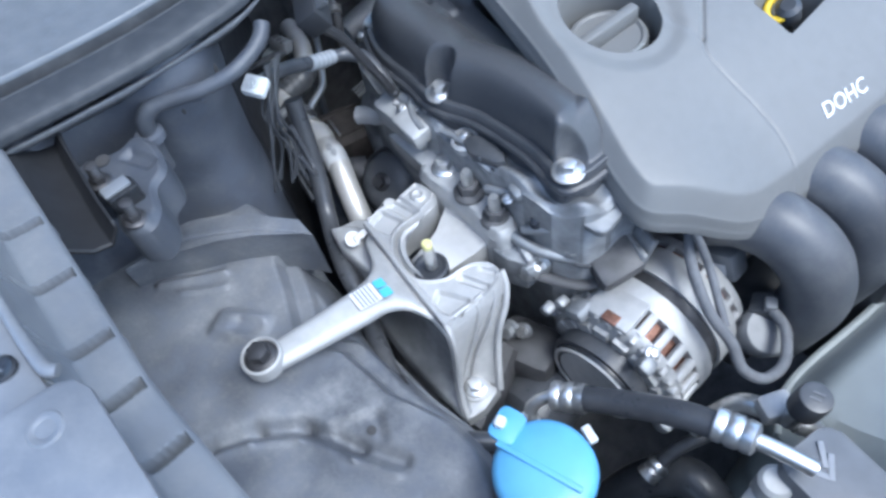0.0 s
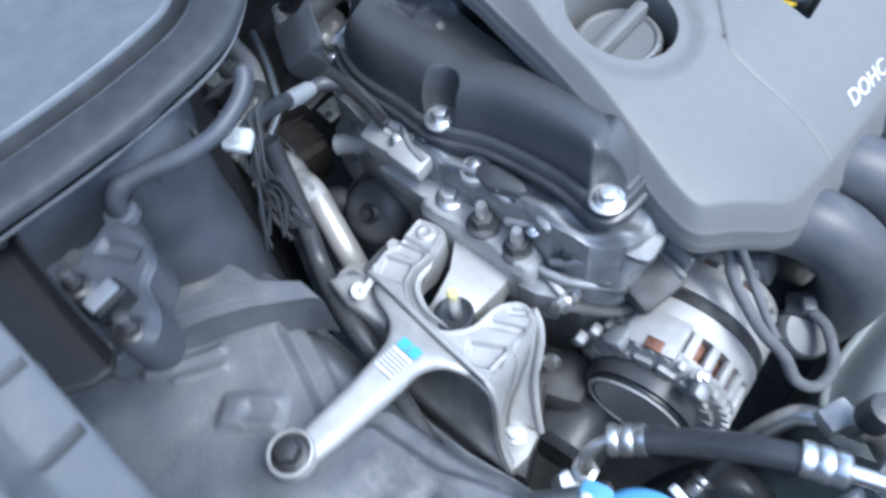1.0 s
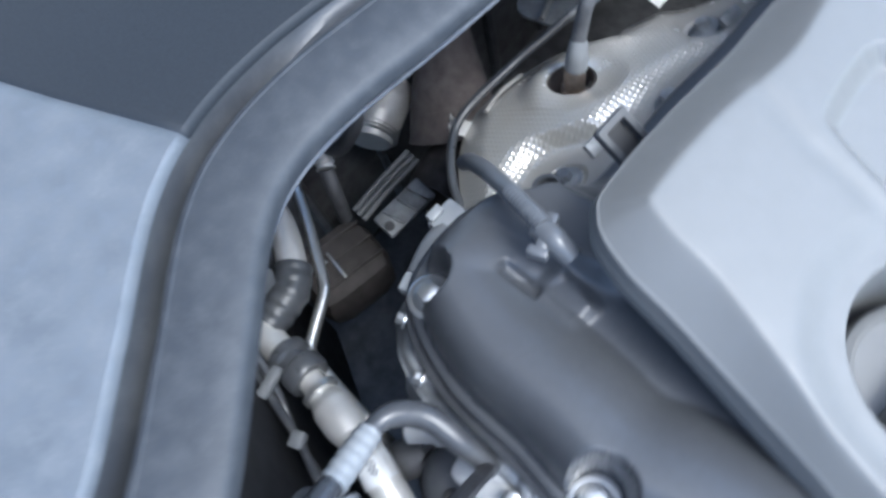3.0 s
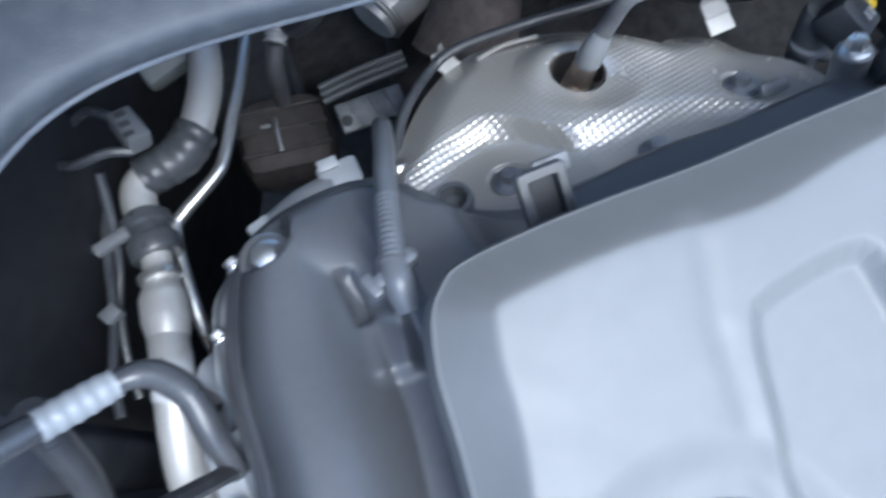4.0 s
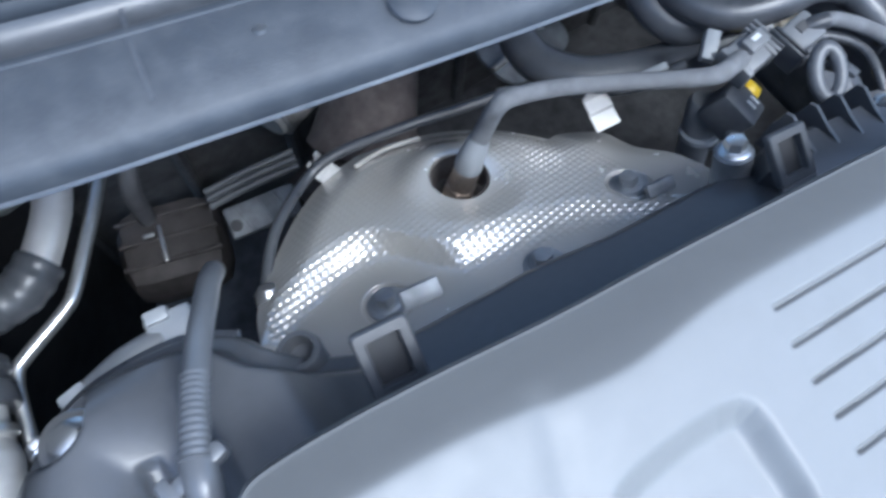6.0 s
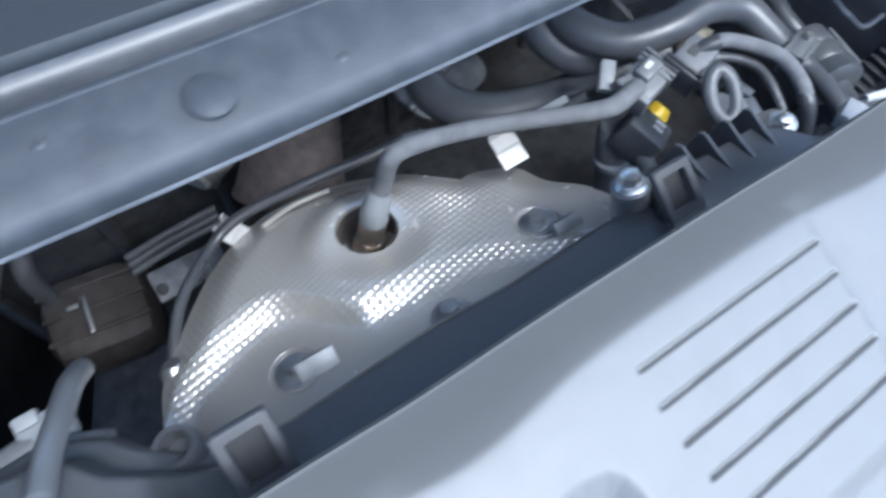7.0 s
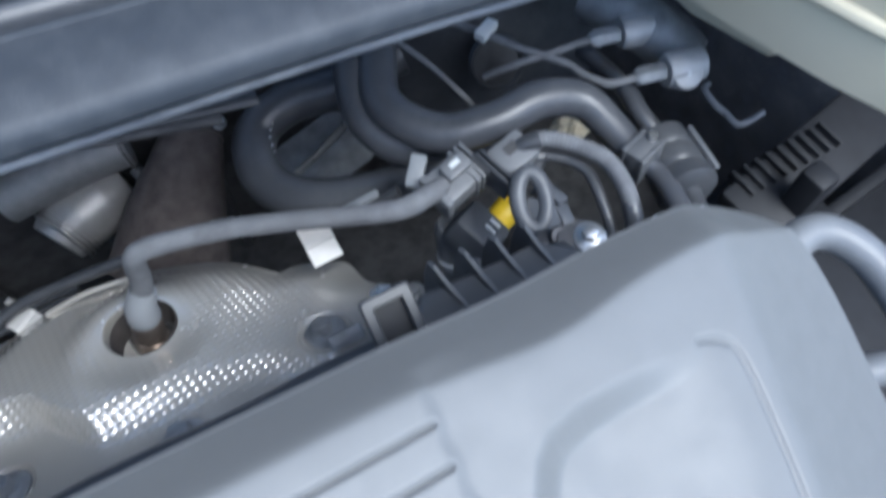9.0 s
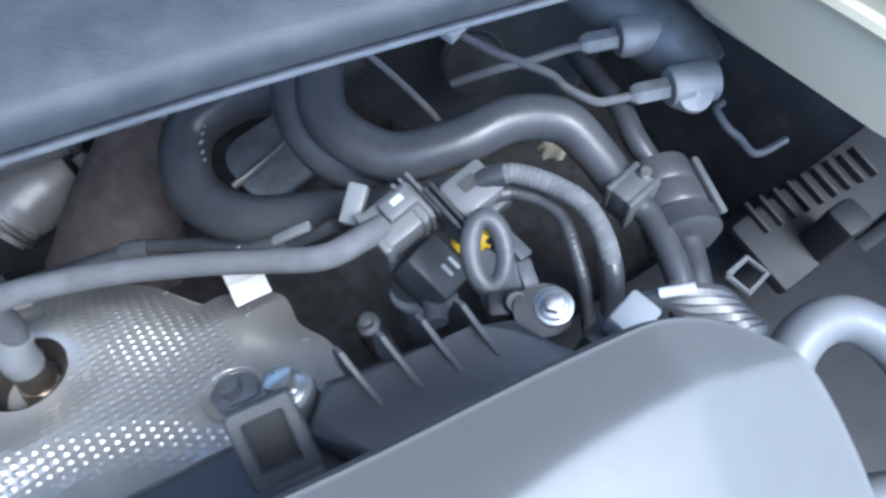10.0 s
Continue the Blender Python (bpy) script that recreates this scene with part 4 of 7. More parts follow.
# front face: four ribs run down from the saddle and draw together at the foot, hollow between
EDGES = [spline(r, 6) for r in (
    [(0.0045, -0.036, 0.8000), (0.001, -0.046, 0.787), (-0.004, -0.050, 0.757), (-0.012, -0.057, 0.730), (-0.021, -0.071, 0.712)],
    [(0.033, -0.041, 0.8010), (0.031, -0.0455, 0.790), (0.020, -0.0475, 0.766), (0.006, -0.047, 0.738), (-0.006, -0.050, 0.718)],
    [(0.053, -0.043, 0.7990), (0.045, -0.0485, 0.784), (0.030, -0.0495, 0.762), (0.017, -0.048, 0.738), (0.006, -0.052, 0.718)],
    [(0.0695, -0.036, 0.7990), (0.062, -0.0475, 0.784), (0.046, -0.053, 0.764), (0.034, -0.0585, 0.742), (0.016, -0.075, 0.714)])]
bm = bmesh.new()
rows = []
for k in range(len(EDGES[0])):
    t = k / (len(EDGES[0]) - 1)
    row = []
    for j in range(3):
        for q in np.linspace(0, 1, 13)[: 13 if j == 2 else 12]:
            p = EDGES[j][k] * (1 - q) + EDGES[j + 1][k] * q
            sag = 0.0080 * (1 - abs(2 * q - 1) ** 2.6) * min(1, t * 6) * (1 - 0.65 * t)
            row.append(bm.verts.new(V(*p) - V(-0.15, -0.75, 0.55) * sag))
    rows.append(row)
for p, q in zip(rows, rows[1:]):
    for k in range(len(p) - 1):
        bm.faces.new((p[k], p[k + 1], q[k + 1], q[k]))
solid(part("front_face", bm, CAST, bracket, sharp=80), 0.004)
for line, r in zip(EDGES, (0.0026, 0.0018, 0.0018, 0.0030)):
    part("rib", sweep([tuple(p) for p in line[::4]], r, n=4, seg=10), CAST, bracket)
# side skirt below the ridge, down to a thin bright flange edge
TOP = spline([(0.012, 0.050, 0.786), (0.010, 0.010, 0.794), (0.004, -0.036, 0.796), (0.001, -0.046, 0.787), (-0.004, -0.050, 0.757), (-0.012, -0.057, 0.730), (-0.021, -0.071, 0.712)], 5)
LOW = spline([(-0.012, 0.048, 0.742), (-0.016, 0.020, 0.728), (-0.018, 0.000, 0.720), (-0.020, -0.020, 0.715), (-0.021, -0.038, 0.712), (-0.022, -0.056, 0.710), (-0.023, -0.072, 0.709)], 5)
bm = bmesh.new()
rows = [[bm.verts.new(V(*(u * (1 - k) + w * k)) + V(0.010, 0.004, 0) * math.sin(math.pi * k)) for k in np.linspace(0, 1, 11)] for u, w in zip(TOP, LOW)]
for p, q in zip(rows, rows[1:]):
    for k in range(10):
        bm.faces.new((p[k], p[k + 1], q[k + 1], q[k]))
solid(part("side_skirt", bm, CASTD, bracket, sharp=80), 0.004)
part("skirt_edge", sweep([tuple(p) for p in LOW[::5]], 0.0011, n=4, seg=8), CAST, bracket)
part("foot", prism([(0.003, -0.041), (0.026, -0.039), (0.029, -0.057), (0.016, -0.074), (-0.005, -0.0765), (-0.022, -0.0725), (-0.012, -0.055)], 0.698, 0.7125, None, 0.003), CAST, bracket)
part("foot_boss", lathe([(0.0125, -0.002), (0.0125, 0.0022), (0.0115, 0.003), (0, 0.003)], 28, aim((0.003, -0.0585, 0.7125), (0, 0, 1))), CAST, bracket)
bolt((0.003, -0.0585, 0.7155), bracket, 0.0098)
part("rear_lug", prism(rounded(0.036, 0.034, 0.012), 0, 0.012, pose(0.030, 0.113, 0.745, 0, 0, -20), 0.003), CAST, bracket)
for x0, x1 in ((0.014, 0.020), (0.060, 0.044)):
    part("rear_web", sweep([(x0, 0.086, 0.795), (x0 * 0.7 + x1 * 0.3, 0.096, 0.78), (x1, 0.112, 0.754)], [0.007, 0.006, 0.005], seg=10), CAST, bracket)
part("rear_face", prism([(-0.020, 0), (0.026, 0), (0.012, 0.045), (-0.014, 0.045)], -0.003, 0.003, pose(0.034, 0.083, 0.796, -58, 0, 0), 0.001), CAST, bracket)
bolt((0.029, 0.117, 0.757), bracket, 0.008)
# dark plate standing in for the shade beneath the bracket
part("shade_plate", prism([(-0.02, -0.085), (0.06, -0.055), (0.05, 0.08), (0.0, 0.08), (-0.03, 0.0)], 0.66, 0.70, None, 0.01), DARK, bracket)
LB = pose(-0.0240, 0.0185, 0.8212, 0, 11, -9)
sticker = part("label", prism(rounded(0.020, 0.018, 0.001), 0, 0.0004, LB), PAPER, bracket, "white printed label on the arm")
for k in range(5):
    part("print", prism(rounded(0.017, 0.0014, 0.0003), 0.0004, 0.0007, LB @ pose(-0.0065 + 0.0031 * k, 0, 0, 0, 0, 90)), INK, sticker)
for s in (-0.005, 0.005):
    part("tab", prism(rounded(0.009, 0.0085, 0.001), 0, 0.0004, LB @ pose(0.0155, s, -0.0004, 0, 2, 0)), CYAN, bracket, "cyan label tab")

stud = thing("mount_stud", (0.036, 0.012, 0.79), "mount stud with a yellow tip in a black bush", "stud")
part("bush", lathe([(0.0150, 0), (0.0150, 0.009), (0.013, 0.011), (0.0115, 0.009), (0.009, 0.008), (0, 0.008)], 28, aim((0.036, 0.012, 0.788), (0, 0, 1))), RUBBER, stud)
part("shank", lathe([(0.0048, 0), (0.0048, 0.020), (0.0040, 0.022), (0.0040, 0.029), (0, 0.029)], 20, aim((0.036, 0.010, 0.800), (0.05, 0.02, 1))), STEEL, stud)
part("tip", lathe([(0.0043, 0), (0.0043, 0.005), (0.003, 0.0065), (0, 0.0065)], 20, aim((0.0372, 0.0107, 0.826), (0.05, 0.02, 1))), PALEYEL, stud)
# ---- alternator, front ----
alt = thing("alternator", (0.14, -0.125, 0.62), "cast aluminium alternator with cooling slots and copper windings", "alternator")
AX = Matrix.Translation((0, -0.125, 0.695)) @ Matrix.Rotation(radians(90), 4, "Y")


def ring_x(x, a, r):
    """A point on the alternator: x along its axle, angle a from upright towards the front, radius r."""
    return V(x, -0.125 - r * math.sin(a), 0.695 + r * math.cos(a))


part("core", lathe([(0.02, 0.104), (0.058, 0.106), (0.060, 0.20), (0.02, 0.202)], 48, AX), COPPER, alt, "copper windings behind the slots")
part("front_housing", lathe([(0.040, 0.098), (0.058, 0.100), (0.065, 0.105), (0.0675, 0.112), (0.064, 0.1125), (0.061, 0.112)], 48, AX), CAST, alt)
part("front_collar", lathe([(0.062, 0.132), (0.068, 0.132), (0.0695, 0.137), (0.0695, 0.149), (0.062, 0.150)], 48, AX), CAST, alt)
part("stator", lathe([(0.06, 0.149), (0.0665, 0.1492), (0.0665, 0.162), (0.06, 0.1622)], 48, AX), DSTEEL, alt, "dark steel stator band")
part("rear_collar", lathe([(0.062, 0.161), (0.0695, 0.1612), (0.0695, 0.186), (0.067, 0.190), (0.062, 0.190)], 48, AX), CAST, alt)
part("rear_housing", lathe([(0.062, 0.196), (0.066, 0.197), (0.064, 0.206), (0.05, 0.209), (0.02, 0.209)], 48, AX), CAST, alt)
for k in range(20):
    a = radians(-60 + k * 15)
    m = Matrix.Translation(ring_x(0.122, a, 0.0645)) @ Matrix.Rotation(a, 4, "X")
    part("rib", box(0.026, 0.0088, 0.008, m, 0.0028), CAST, alt)
    m = Matrix.Translation(ring_x(0.187, a + 0.1, 0.0645)) @ Matrix.Rotation(a + 0.1, 4, "X")
    part("rib", box(0.022, 0.0065, 0.006, m, 0.002), CAST, alt)
for a, x, s in ((-0.5, 0.10, 1.0), (0.55, 0.094, 0.8), (2.0, 0.10, 1.0)):
    m = Matrix.Translation(ring_x(x, a, 0.069)) @ Matrix.Rotation(a, 4, "X")
    part("ear", box(0.020 * s, 0.018 * s, 0.014, m, 0.005), CASTD, alt)
bolt(ring_x(0.104, 0.5, 0.071), alt, 0.006, d=(0, -0.5, 0.85))
for k in range(26):
    a = radians(-75 + k * 10)
    m = Matrix.Translation(ring_x(0.1035, a, 0.0645)) @ Matrix.Rotation(a, 4, "X")
    part("fin", box(0.0075, 0.0058, 0.0075, m, 0.0015), CAST, alt)
m = Matrix.Translation(ring_x(0.118, -0.15, 0.066)) @ Matrix.Rotation(-0.15, 4, "X")
part("plain_panel", box(0.034, 0.044, 0.008, m, 0.003), CAST, alt)
part("window", box(0.010, 0.014, 0.004, Matrix.Translation(ring_x(0.106, -0.1, 0.0695)) @ Matrix.Rotation(-0.1, 4, "X"), 0.001), COPPER, alt)
for k in range(14):
    a = radians(-70 + 20 * k)
    bm = prism([(-0.004, 0.022), (0.004, 0.022), (0.007, 0.056), (-0.007, 0.056)], -0.003, 0.003, Matrix.Translation((0.0985, -0.125, 0.695)) @ Matrix.Rotation(a, 4, "X") @ Matrix.Rotation(radians(90), 4, "Y") @ Matrix.Rotation(radians(90), 4, "Z"), 0.001)
    part("spoke", bm, CAST, alt)
pulley = part("pulley", lathe([(0, 0.079), (0.012, 0.079), (0.013, 0.086), (0.024, 0.087), (0.0285, 0.083), (0.0300, 0.0785), (0.033, 0.0775), (0.040, 0.0765), (0.0425, 0.0775), (0.0435, 0.080)] + [(0.0435 - 0.0007 * (k % 2), 0.0805 + 0.0018 * k) for k in range(10)] + [(0.0440, 0.098), (0.012, 0.0985)], 56, AX), GLOSS, alt, "black belt pulley with a bright rim")
part("pulley_rim", lathe([(0.0375, 0.0775), (0.0385, 0.0755), (0.0408, 0.0755), (0.0418, 0.0772)], 56, AX), MACH, pulley, "bright steel rim")
part("belt", lathe([(0.0436, 0.081), (0.0466, 0.0815), (0.0466, 0.0965), (0.0436, 0.097)], 56, AX), RUBBER, pulley, "black ribbed belt")
part("plug", box(0.024, 0.034, 0.028, pose(0.222, -0.150, 0.742, -25, 10, 0), 0.004), GREYPL, alt, "grey plastic terminal block")
part("print", box(0.0005, 0.020, 0.010, pose(0.2095, -0.150, 0.744, -25, 10, 0), 0), PAPER, alt)
part("regulator", lathe([(0.022, 0), (0.022, 0.016), (0.019, 0.020), (0.010, 0.021), (0, 0.021)], 28, aim((0.205, -0.205, 0.70), (-0.2, -0.4, 1))), GREYPL, alt)
part("socket", box(0.022, 0.020, 0.018, pose(0.216, -0.198, 0.722, -30, 0, 20), 0.003), BLACKPL, alt)

lead = thing("alternator_lead", (0.15, -0.18, 0.72), "grey sleeved wiring lead looped beside the alternator", "wiring lead")
part("sleeve", sweep([(0.186, -0.126, 0.84), (0.182, -0.132, 0.812), (0.172, -0.145, 0.788), (0.152, -0.176, 0.776), (0.149, -0.200, 0.760), (0.145, -0.216, 0.742), (0.155, -0.232, 0.730), (0.178, -0.236, 0.728), (0.203, -0.222, 0.730), (0.211, -0.206, 0.732)], 0.0046, seg=12, wave=0.03, pitch=0.0022), CLOTH, lead)
part("branch", sweep([(0.176, -0.138, 0.826), (0.182, -0.154, 0.786), (0.166, -0.176, 0.772), (0.155, -0.190, 0.766)], 0.0036, seg=10), CLOTH, lead)
part("plug", box(0.012, 0.010, 0.009, pose(0.213, -0.202, 0.735, 0, 0, 30), 0.002), GREYPL, lead)

bracing = thing("alternator_bracket", (0.10, -0.08, 0.70), "dark cast bracket between engine and alternator", "bracket")
part("strap", sweep([(0.100, -0.050, 0.768), (0.108, -0.070, 0.766), (0.120, -0.086, 0.764), (0.140, -0.096, 0.764)], [0.006, 0.005, 0.005, 0.006], seg=10, flat=0.6), DARK, bracing)
part("block", box(0.040, 0.034, 0.022, pose(0.141, -0.094, 0.781, 14, -8, -20), 0.005), DARK, bracing)
part("rib", box(0.006, 0.034, 0.022, pose(0.168, -0.098, 0.790, 0, 20, -20), 0.002), CASTD, bracing)
part("rib", box(0.006, 0.030, 0.020, pose(0.156, -0.100, 0.785, 0, 20, -20), 0.002), CASTD, bracing)
for k in range(5):
    part("lug", box(0.012, 0.010, 0.012, pose(0.090 + 0.010 * k, -0.066 - 0.007 * k, 0.742 + 0.004 * (k % 2), 20, 10 * k, 0), 0.003), CASTD, bracing)
part("clip", box(0.016, 0.010, 0.008, pose(0.192, -0.122, 0.822, 0, 0, 20), 0.002), GREYPL, bracing)

tens = thing("belt_tensioner", (0.06, -0.05, 0.60), "dark belt tensioner below the mount bracket", "tensioner")
part("arm", box(0.05, 0.06, 0.05, pose(0.075, -0.055, 0.665, 0, 0, 15), 0.012), DARK, tens)
part("drum", lathe([(0.010, -0.03), (0.036, -0.03), (0.037, -0.02), (0.037, 0.012), (0.030, 0.02), (0, 0.02)], 36, aim((0.045, -0.085, 0.63), (-1, 0, 0))), RUBBER, tens)
bolt((0.070, -0.038, 0.700), tens, 0.010, d=(-1, -0.2, 0.5), material=CASTD)
bolt((0.076, -0.050, 0.703), tens, 0.008, d=(-1, -0.2, 0.5), material=STEEL)

# ---- intake manifold ----
manifold = thing("intake_manifold", (0.34, -0.20, 0.66), "black plastic intake manifold with curved runners", "intake manifold")
for k in range(4):
    x = 0.228 + 0.064 * k
    y = -0.008 - 0.010 * k
    part("runner", sweep([(x, y - 0.115, 0.775), (x + 0.006, y - 0.142, 0.795), (x + 0.012, y - 0.172, 0.795), (x + 0.016, y - 0.202, 0.774), (x + 0.016, y - 0.216, 0.738), (x + 0.012, y - 0.212, 0.70), (x + 0.012, y - 0.205, 0.660)], [0.024, 0.028, 0.029, 0.029, 0.028, 0.027, 0.026], seg=24), DUSTPL, manifold)
    if k < 3:
        part("web", sweep([(x + 0.040, y - 0.142, 0.79), (x + 0.046, y - 0.175, 0.785), (x + 0.050, y - 0.195, 0.76)], 0.006, seg=8), BLACKPL, manifold)
part("plenum", box(0.30, 0.06, 0.10, pose(0.36, -0.19, 0.64, 0, 0, -7), 0.02), BLACKPL, manifold)
part("flap_rib", sweep([(0.186, -0.135, 0.832), (0.205, -0.152, 0.822), (0.226, -0.176, 0.800), (0.232, -0.190, 0.790)], 0.006, seg=10, flat=0.5), BLACKPL, manifold)

# ---- washer filler, air-conditioning line and tank in front ----
filler = thing("washer_filler", (-0.041, -0.173, 0.76), "blue plastic washer fluid cap on a black neck", "filler cap")
part("neck", lathe([(0.022, -0.2), (0.022, -0.01), (0.027, -0.008), (0.027, 0.0), (0, 0.0)], 28, aim((-0.041, -0.173, 0.842), (0, 0, 1))), BLACKPL, filler)
lid = part("lid", lathe([(0.0315, -0.006), (0.0325, 0.002), (0.0315, 0.006), (0.028, 0.009), (0.016, 0.011), (0, 0.0115)], 44, aim((-0.041, -0.173, 0.842), (0, 0, 1))), BLUE, filler)
part("ridge", box(0.058, 0.004, 0.003, pose(-0.043, -0.170, 0.8535, 0, 0, -78), 0.001), BLUE, lid)
part("tab", prism(rounded(0.022, 0.018, 0.004), 0, 0.005, pose(-0.036, -0.139, 0.848, 0, 0, 10), 0.001), BLUE, filler)
part("hinge", box(0.008, 0.007, 0.006, pose(-0.038, -0.135, 0.855, 0, 0, 20), 0.002), WHITEPL, filler)
part("hinge", box(0.006, 0.012, 0.005, pose(-0.002, -0.177, 0.834, 0, 0, -20), 0.001), WHITEPL, filler)

acline = thing("refrigerant_hose", (0.045, -0.19, 0.74), "black refrigerant hose with crimped aluminium ends", "hose")
part("hose", sweep([(0.030, -0.132, 0.764), (0.038, -0.148, 0.771), (0.048, -0.172, 0.782), (0.059, -0.206, 0.800), (0.066, -0.236, 0.810)], 0.0098, seg=18), RUBBER, acline)
for c, d in (((0.031, -0.134, 0.7645), (0.45, -0.85, 0.3)), ((0.068, -0.240, 0.811), (0.2, -0.95, 0.15))):
    part("ferrule", lathe([(0.0105, -0.012), (0.0118, -0.011), (0.0118, -0.006), (0.0104, -0.004), (0.0118, -0.002), (0.0118, 0.004), (0.0104, 0.006), (0.0116, 0.008), (0.0112, 0.014), (0.008, 0.016), (0, 0.016)], 28, aim(c, d)), STEEL, acline, "crimped aluminium ferrule")
part("pipe", sweep([(0.030, -0.132, 0.764), (0.022, -0.122, 0.762), (0.012, -0.116, 0.755), (0.006, -0.118, 0.742), (0.002, -0.125, 0.70)], 0.0052, seg=14), STEEL, acline)
part("nut", lathe([(0.010, -0.006), (0.010, 0.006), (0.006, 0.008), (0.006, -0.008)], 6, aim((0.003, -0.119, 0.738), (0, 0, 1))), STEEL, acline)
part("nut", lathe([(0.0085, -0.008), (0.0085, 0.008), (0, 0.009)], 6, aim((-0.012, -0.112, 0.735), (0.3, -0.3, 1))), STEEL, acline)
part("pipe", sweep([(0.070, -0.250, 0.812), (0.075, -0.268, 0.811), (0.081, -0.290, 0.806)], 0.0058, seg=14), STEEL, acline)

low = thing("lower_hose", (0.09, -0.205, 0.60), "thin hose with a bright threaded fitting", "hose")
part("hose", sweep([(0.082, -0.201, 0.618), (0.100, -0.206, 0.632), (0.125, -0.219, 0.640), (0.17, -0.235, 0.62)], 0.0065, seg=12), RUBBER, low)
part("fitting", lathe([(0.0105, -0.010), (0.0105, -0.004), (0.009, -0.003), (0.0105, -0.001), (0.009, 0.001), (0.0105, 0.003), (0.0105, 0.006), (0.008, 0.009), (0, 0.009)], 20, aim((0.076, -0.199, 0.614), (0.7, -0.15, 0.4))), STEEL, low)
part("hose", sweep([(0.06, -0.165, 0.44), (0.085, -0.19, 0.53), (0.105, -0.225, 0.57), (0.10, -0.27, 0.55)], 0.020, seg=18), RUBBER, low)

loop = thing("refrigerant_pipe", (0.135, -0.25, 0.68), "bent bright aluminium refrigerant pipe with a service port", "pipe")
part("pipe", sweep([(0.110, -0.210, 0.670), (0.121, -0.219, 0.702), (0.130, -0.229, 0.720), (0.134, -0.244, 0.728), (0.140, -0.262, 0.728), (0.147, -0.280, 0.718), (0.146, -0.296, 0.70)], 0.0085, seg=16), STEEL, loop)
part("joint", box(0.026, 0.020, 0.018, pose(0.136, -0.250, 0.736, 0, 0, -30), 0.004), CAST, loop)
part("clamp", lathe([(0.0098, -0.003), (0.0098, 0.003)], 20, aim((0.143, -0.270, 0.725), (0.3, -0.9, -0.3))), STEEL, loop)
capp = part("port_cap", lathe([(0.0125, -0.012), (0.0125, 0.008), (0.0115, 0.011), (0.009, 0.0118), (0, 0.0118)], 24, aim((0.137, -0.267, 0.772), (0.05, -0.1, 1))), BLACKPL, loop, "black service port cap")
for s in (-0.0025, 0.0025):
    part("print", box(0.0014, 0.008, 0.0006, pose(0.1375 + s, -0.268, 0.7842, 0, 0, 12), 0), GREYPL, capp)
part("stem", lathe([(0.007, -0.03), (0.007, 0.0)], 16, aim((0.136, -0.265, 0.762), (0.05, -0.1, 1))), STEEL, loop)

brk = thing("pipe_bracket", (0.09, -0.30, 0.76), "grey plastic bracket block holding the pipe ends", "bracket")
part("body", prism(rounded(0.052, 0.080, 0.010), 0, 0.018, pose(0.090, -0.315, 0.772, 0, 6, -12), 0.003), GREYPL, brk)
for x, y, a in ((0.086, -0.292, 20), (0.096, -0.298, -60), (0.100, -0.290, -50)):
    part("mark", box(0.004, 0.018, 0.0012, pose(x, y, 0.7905, 0, 6, a), 0.0003), INK, brk)
part("boss", lathe([(0.012, -0.02), (0.012, 0.006), (0.009, 0.009), (0, 0.009)], 24, aim((0.070, -0.278, 0.772), (0, 0, 1))), CAST, brk)
part("boss", lathe([(0.018, -0.03), (0.018, 0.0), (0.012, 0.004), (0, 0.004)], 24, aim((0.058, -0.285, 0.757), (0, 0, 1))), CAST, brk)

tank = thing("fan_shroud", (0.27, -0.31, 0.50), "pale grey-green plastic fan shroud in front of the engine", "fan shroud")
SH = spline([(0.150, -0.262), (0.20, -0.246), (0.30, -0.262), (0.42, -0.28), (0.62, -0.30), (0.64, -0.36), (0.62, -0.395), (0.30, -0.40), (0.17, -0.36), (0.150, -0.31)], 8, closed=True)
part("body", patch(SH, [nearest(SH, p) for p in ((0.17, -0.36), (0.62, -0.395), (0.62, -0.30), (0.20, -0.246))], 50, 30, lambda x, y, d: 0.665 + 0.03 * ramp(d, 0, 0.03) + 0.2 * (-0.25 - y), skirt=0.3, drop=0.36), SHROUD, tank)
part("rim", sweep([(0.150, -0.263, 0.667), (0.20, -0.247, 0.664), (0.30, -0.263, 0.668), (0.42, -0.281, 0.672)], 0.004, seg=8), SHROUD, tank)
grille = thing("front_duct", (0.45, -0.22, 0.50), "black plastic duct in front of the manifold", "duct")
part("body", box(0.30, 0.05, 0.20, pose(0.46, -0.262, 0.62, 0, 0, -7), 0.012), BLACKPL, grille)
for k in range(3):
    part("clip", box(0.016, 0.006, 0.02, pose(0.36 + 0.035 * k, -0.285 - 0.004 * k, 0.728, 0, 0, -7), 0.002), GREYPL, grille)

# ---- behind the mount: pump, labelled pipe, relay, wiring ----
pump = thing("water_pump", (0.12, 0.155, 0.60), "dark metal water pump drum behind the mount", "pump")
part("drum", lathe([(0.040, -0.06), (0.040, -0.004), (0.038, 0.002), (0.033, 0.004), (0.031, 0.010), (0.024, 0.016), (0.012, 0.019), (0, 0.019)], 40, aim((0.112, 0.160, 0.720), (-0.62, -0.10, 0.70))), DUSTPL, pump)
part("rim", lathe([(0.0345, 0.004), (0.0352, 0.0055), (0.0345, 0.007), (0.0335, 0.0055), (0.0345, 0.004)], 40, aim((0.112, 0.160, 0.720), (-0.62, -0.10, 0.70))), DSTEEL, pump)
bolt((0.100, 0.159, 0.733), pump, 0.010, d=(-0.62, -0.10, 0.70), material=DSTEEL)
part("nose", lathe([(0.014, 0), (0.014, 0.016), (0.011, 0.020), (0, 0.02)], 24, aim((0.110, 0.200, 0.715), (-0.8, 0.5, 0.2))), DARK, pump)
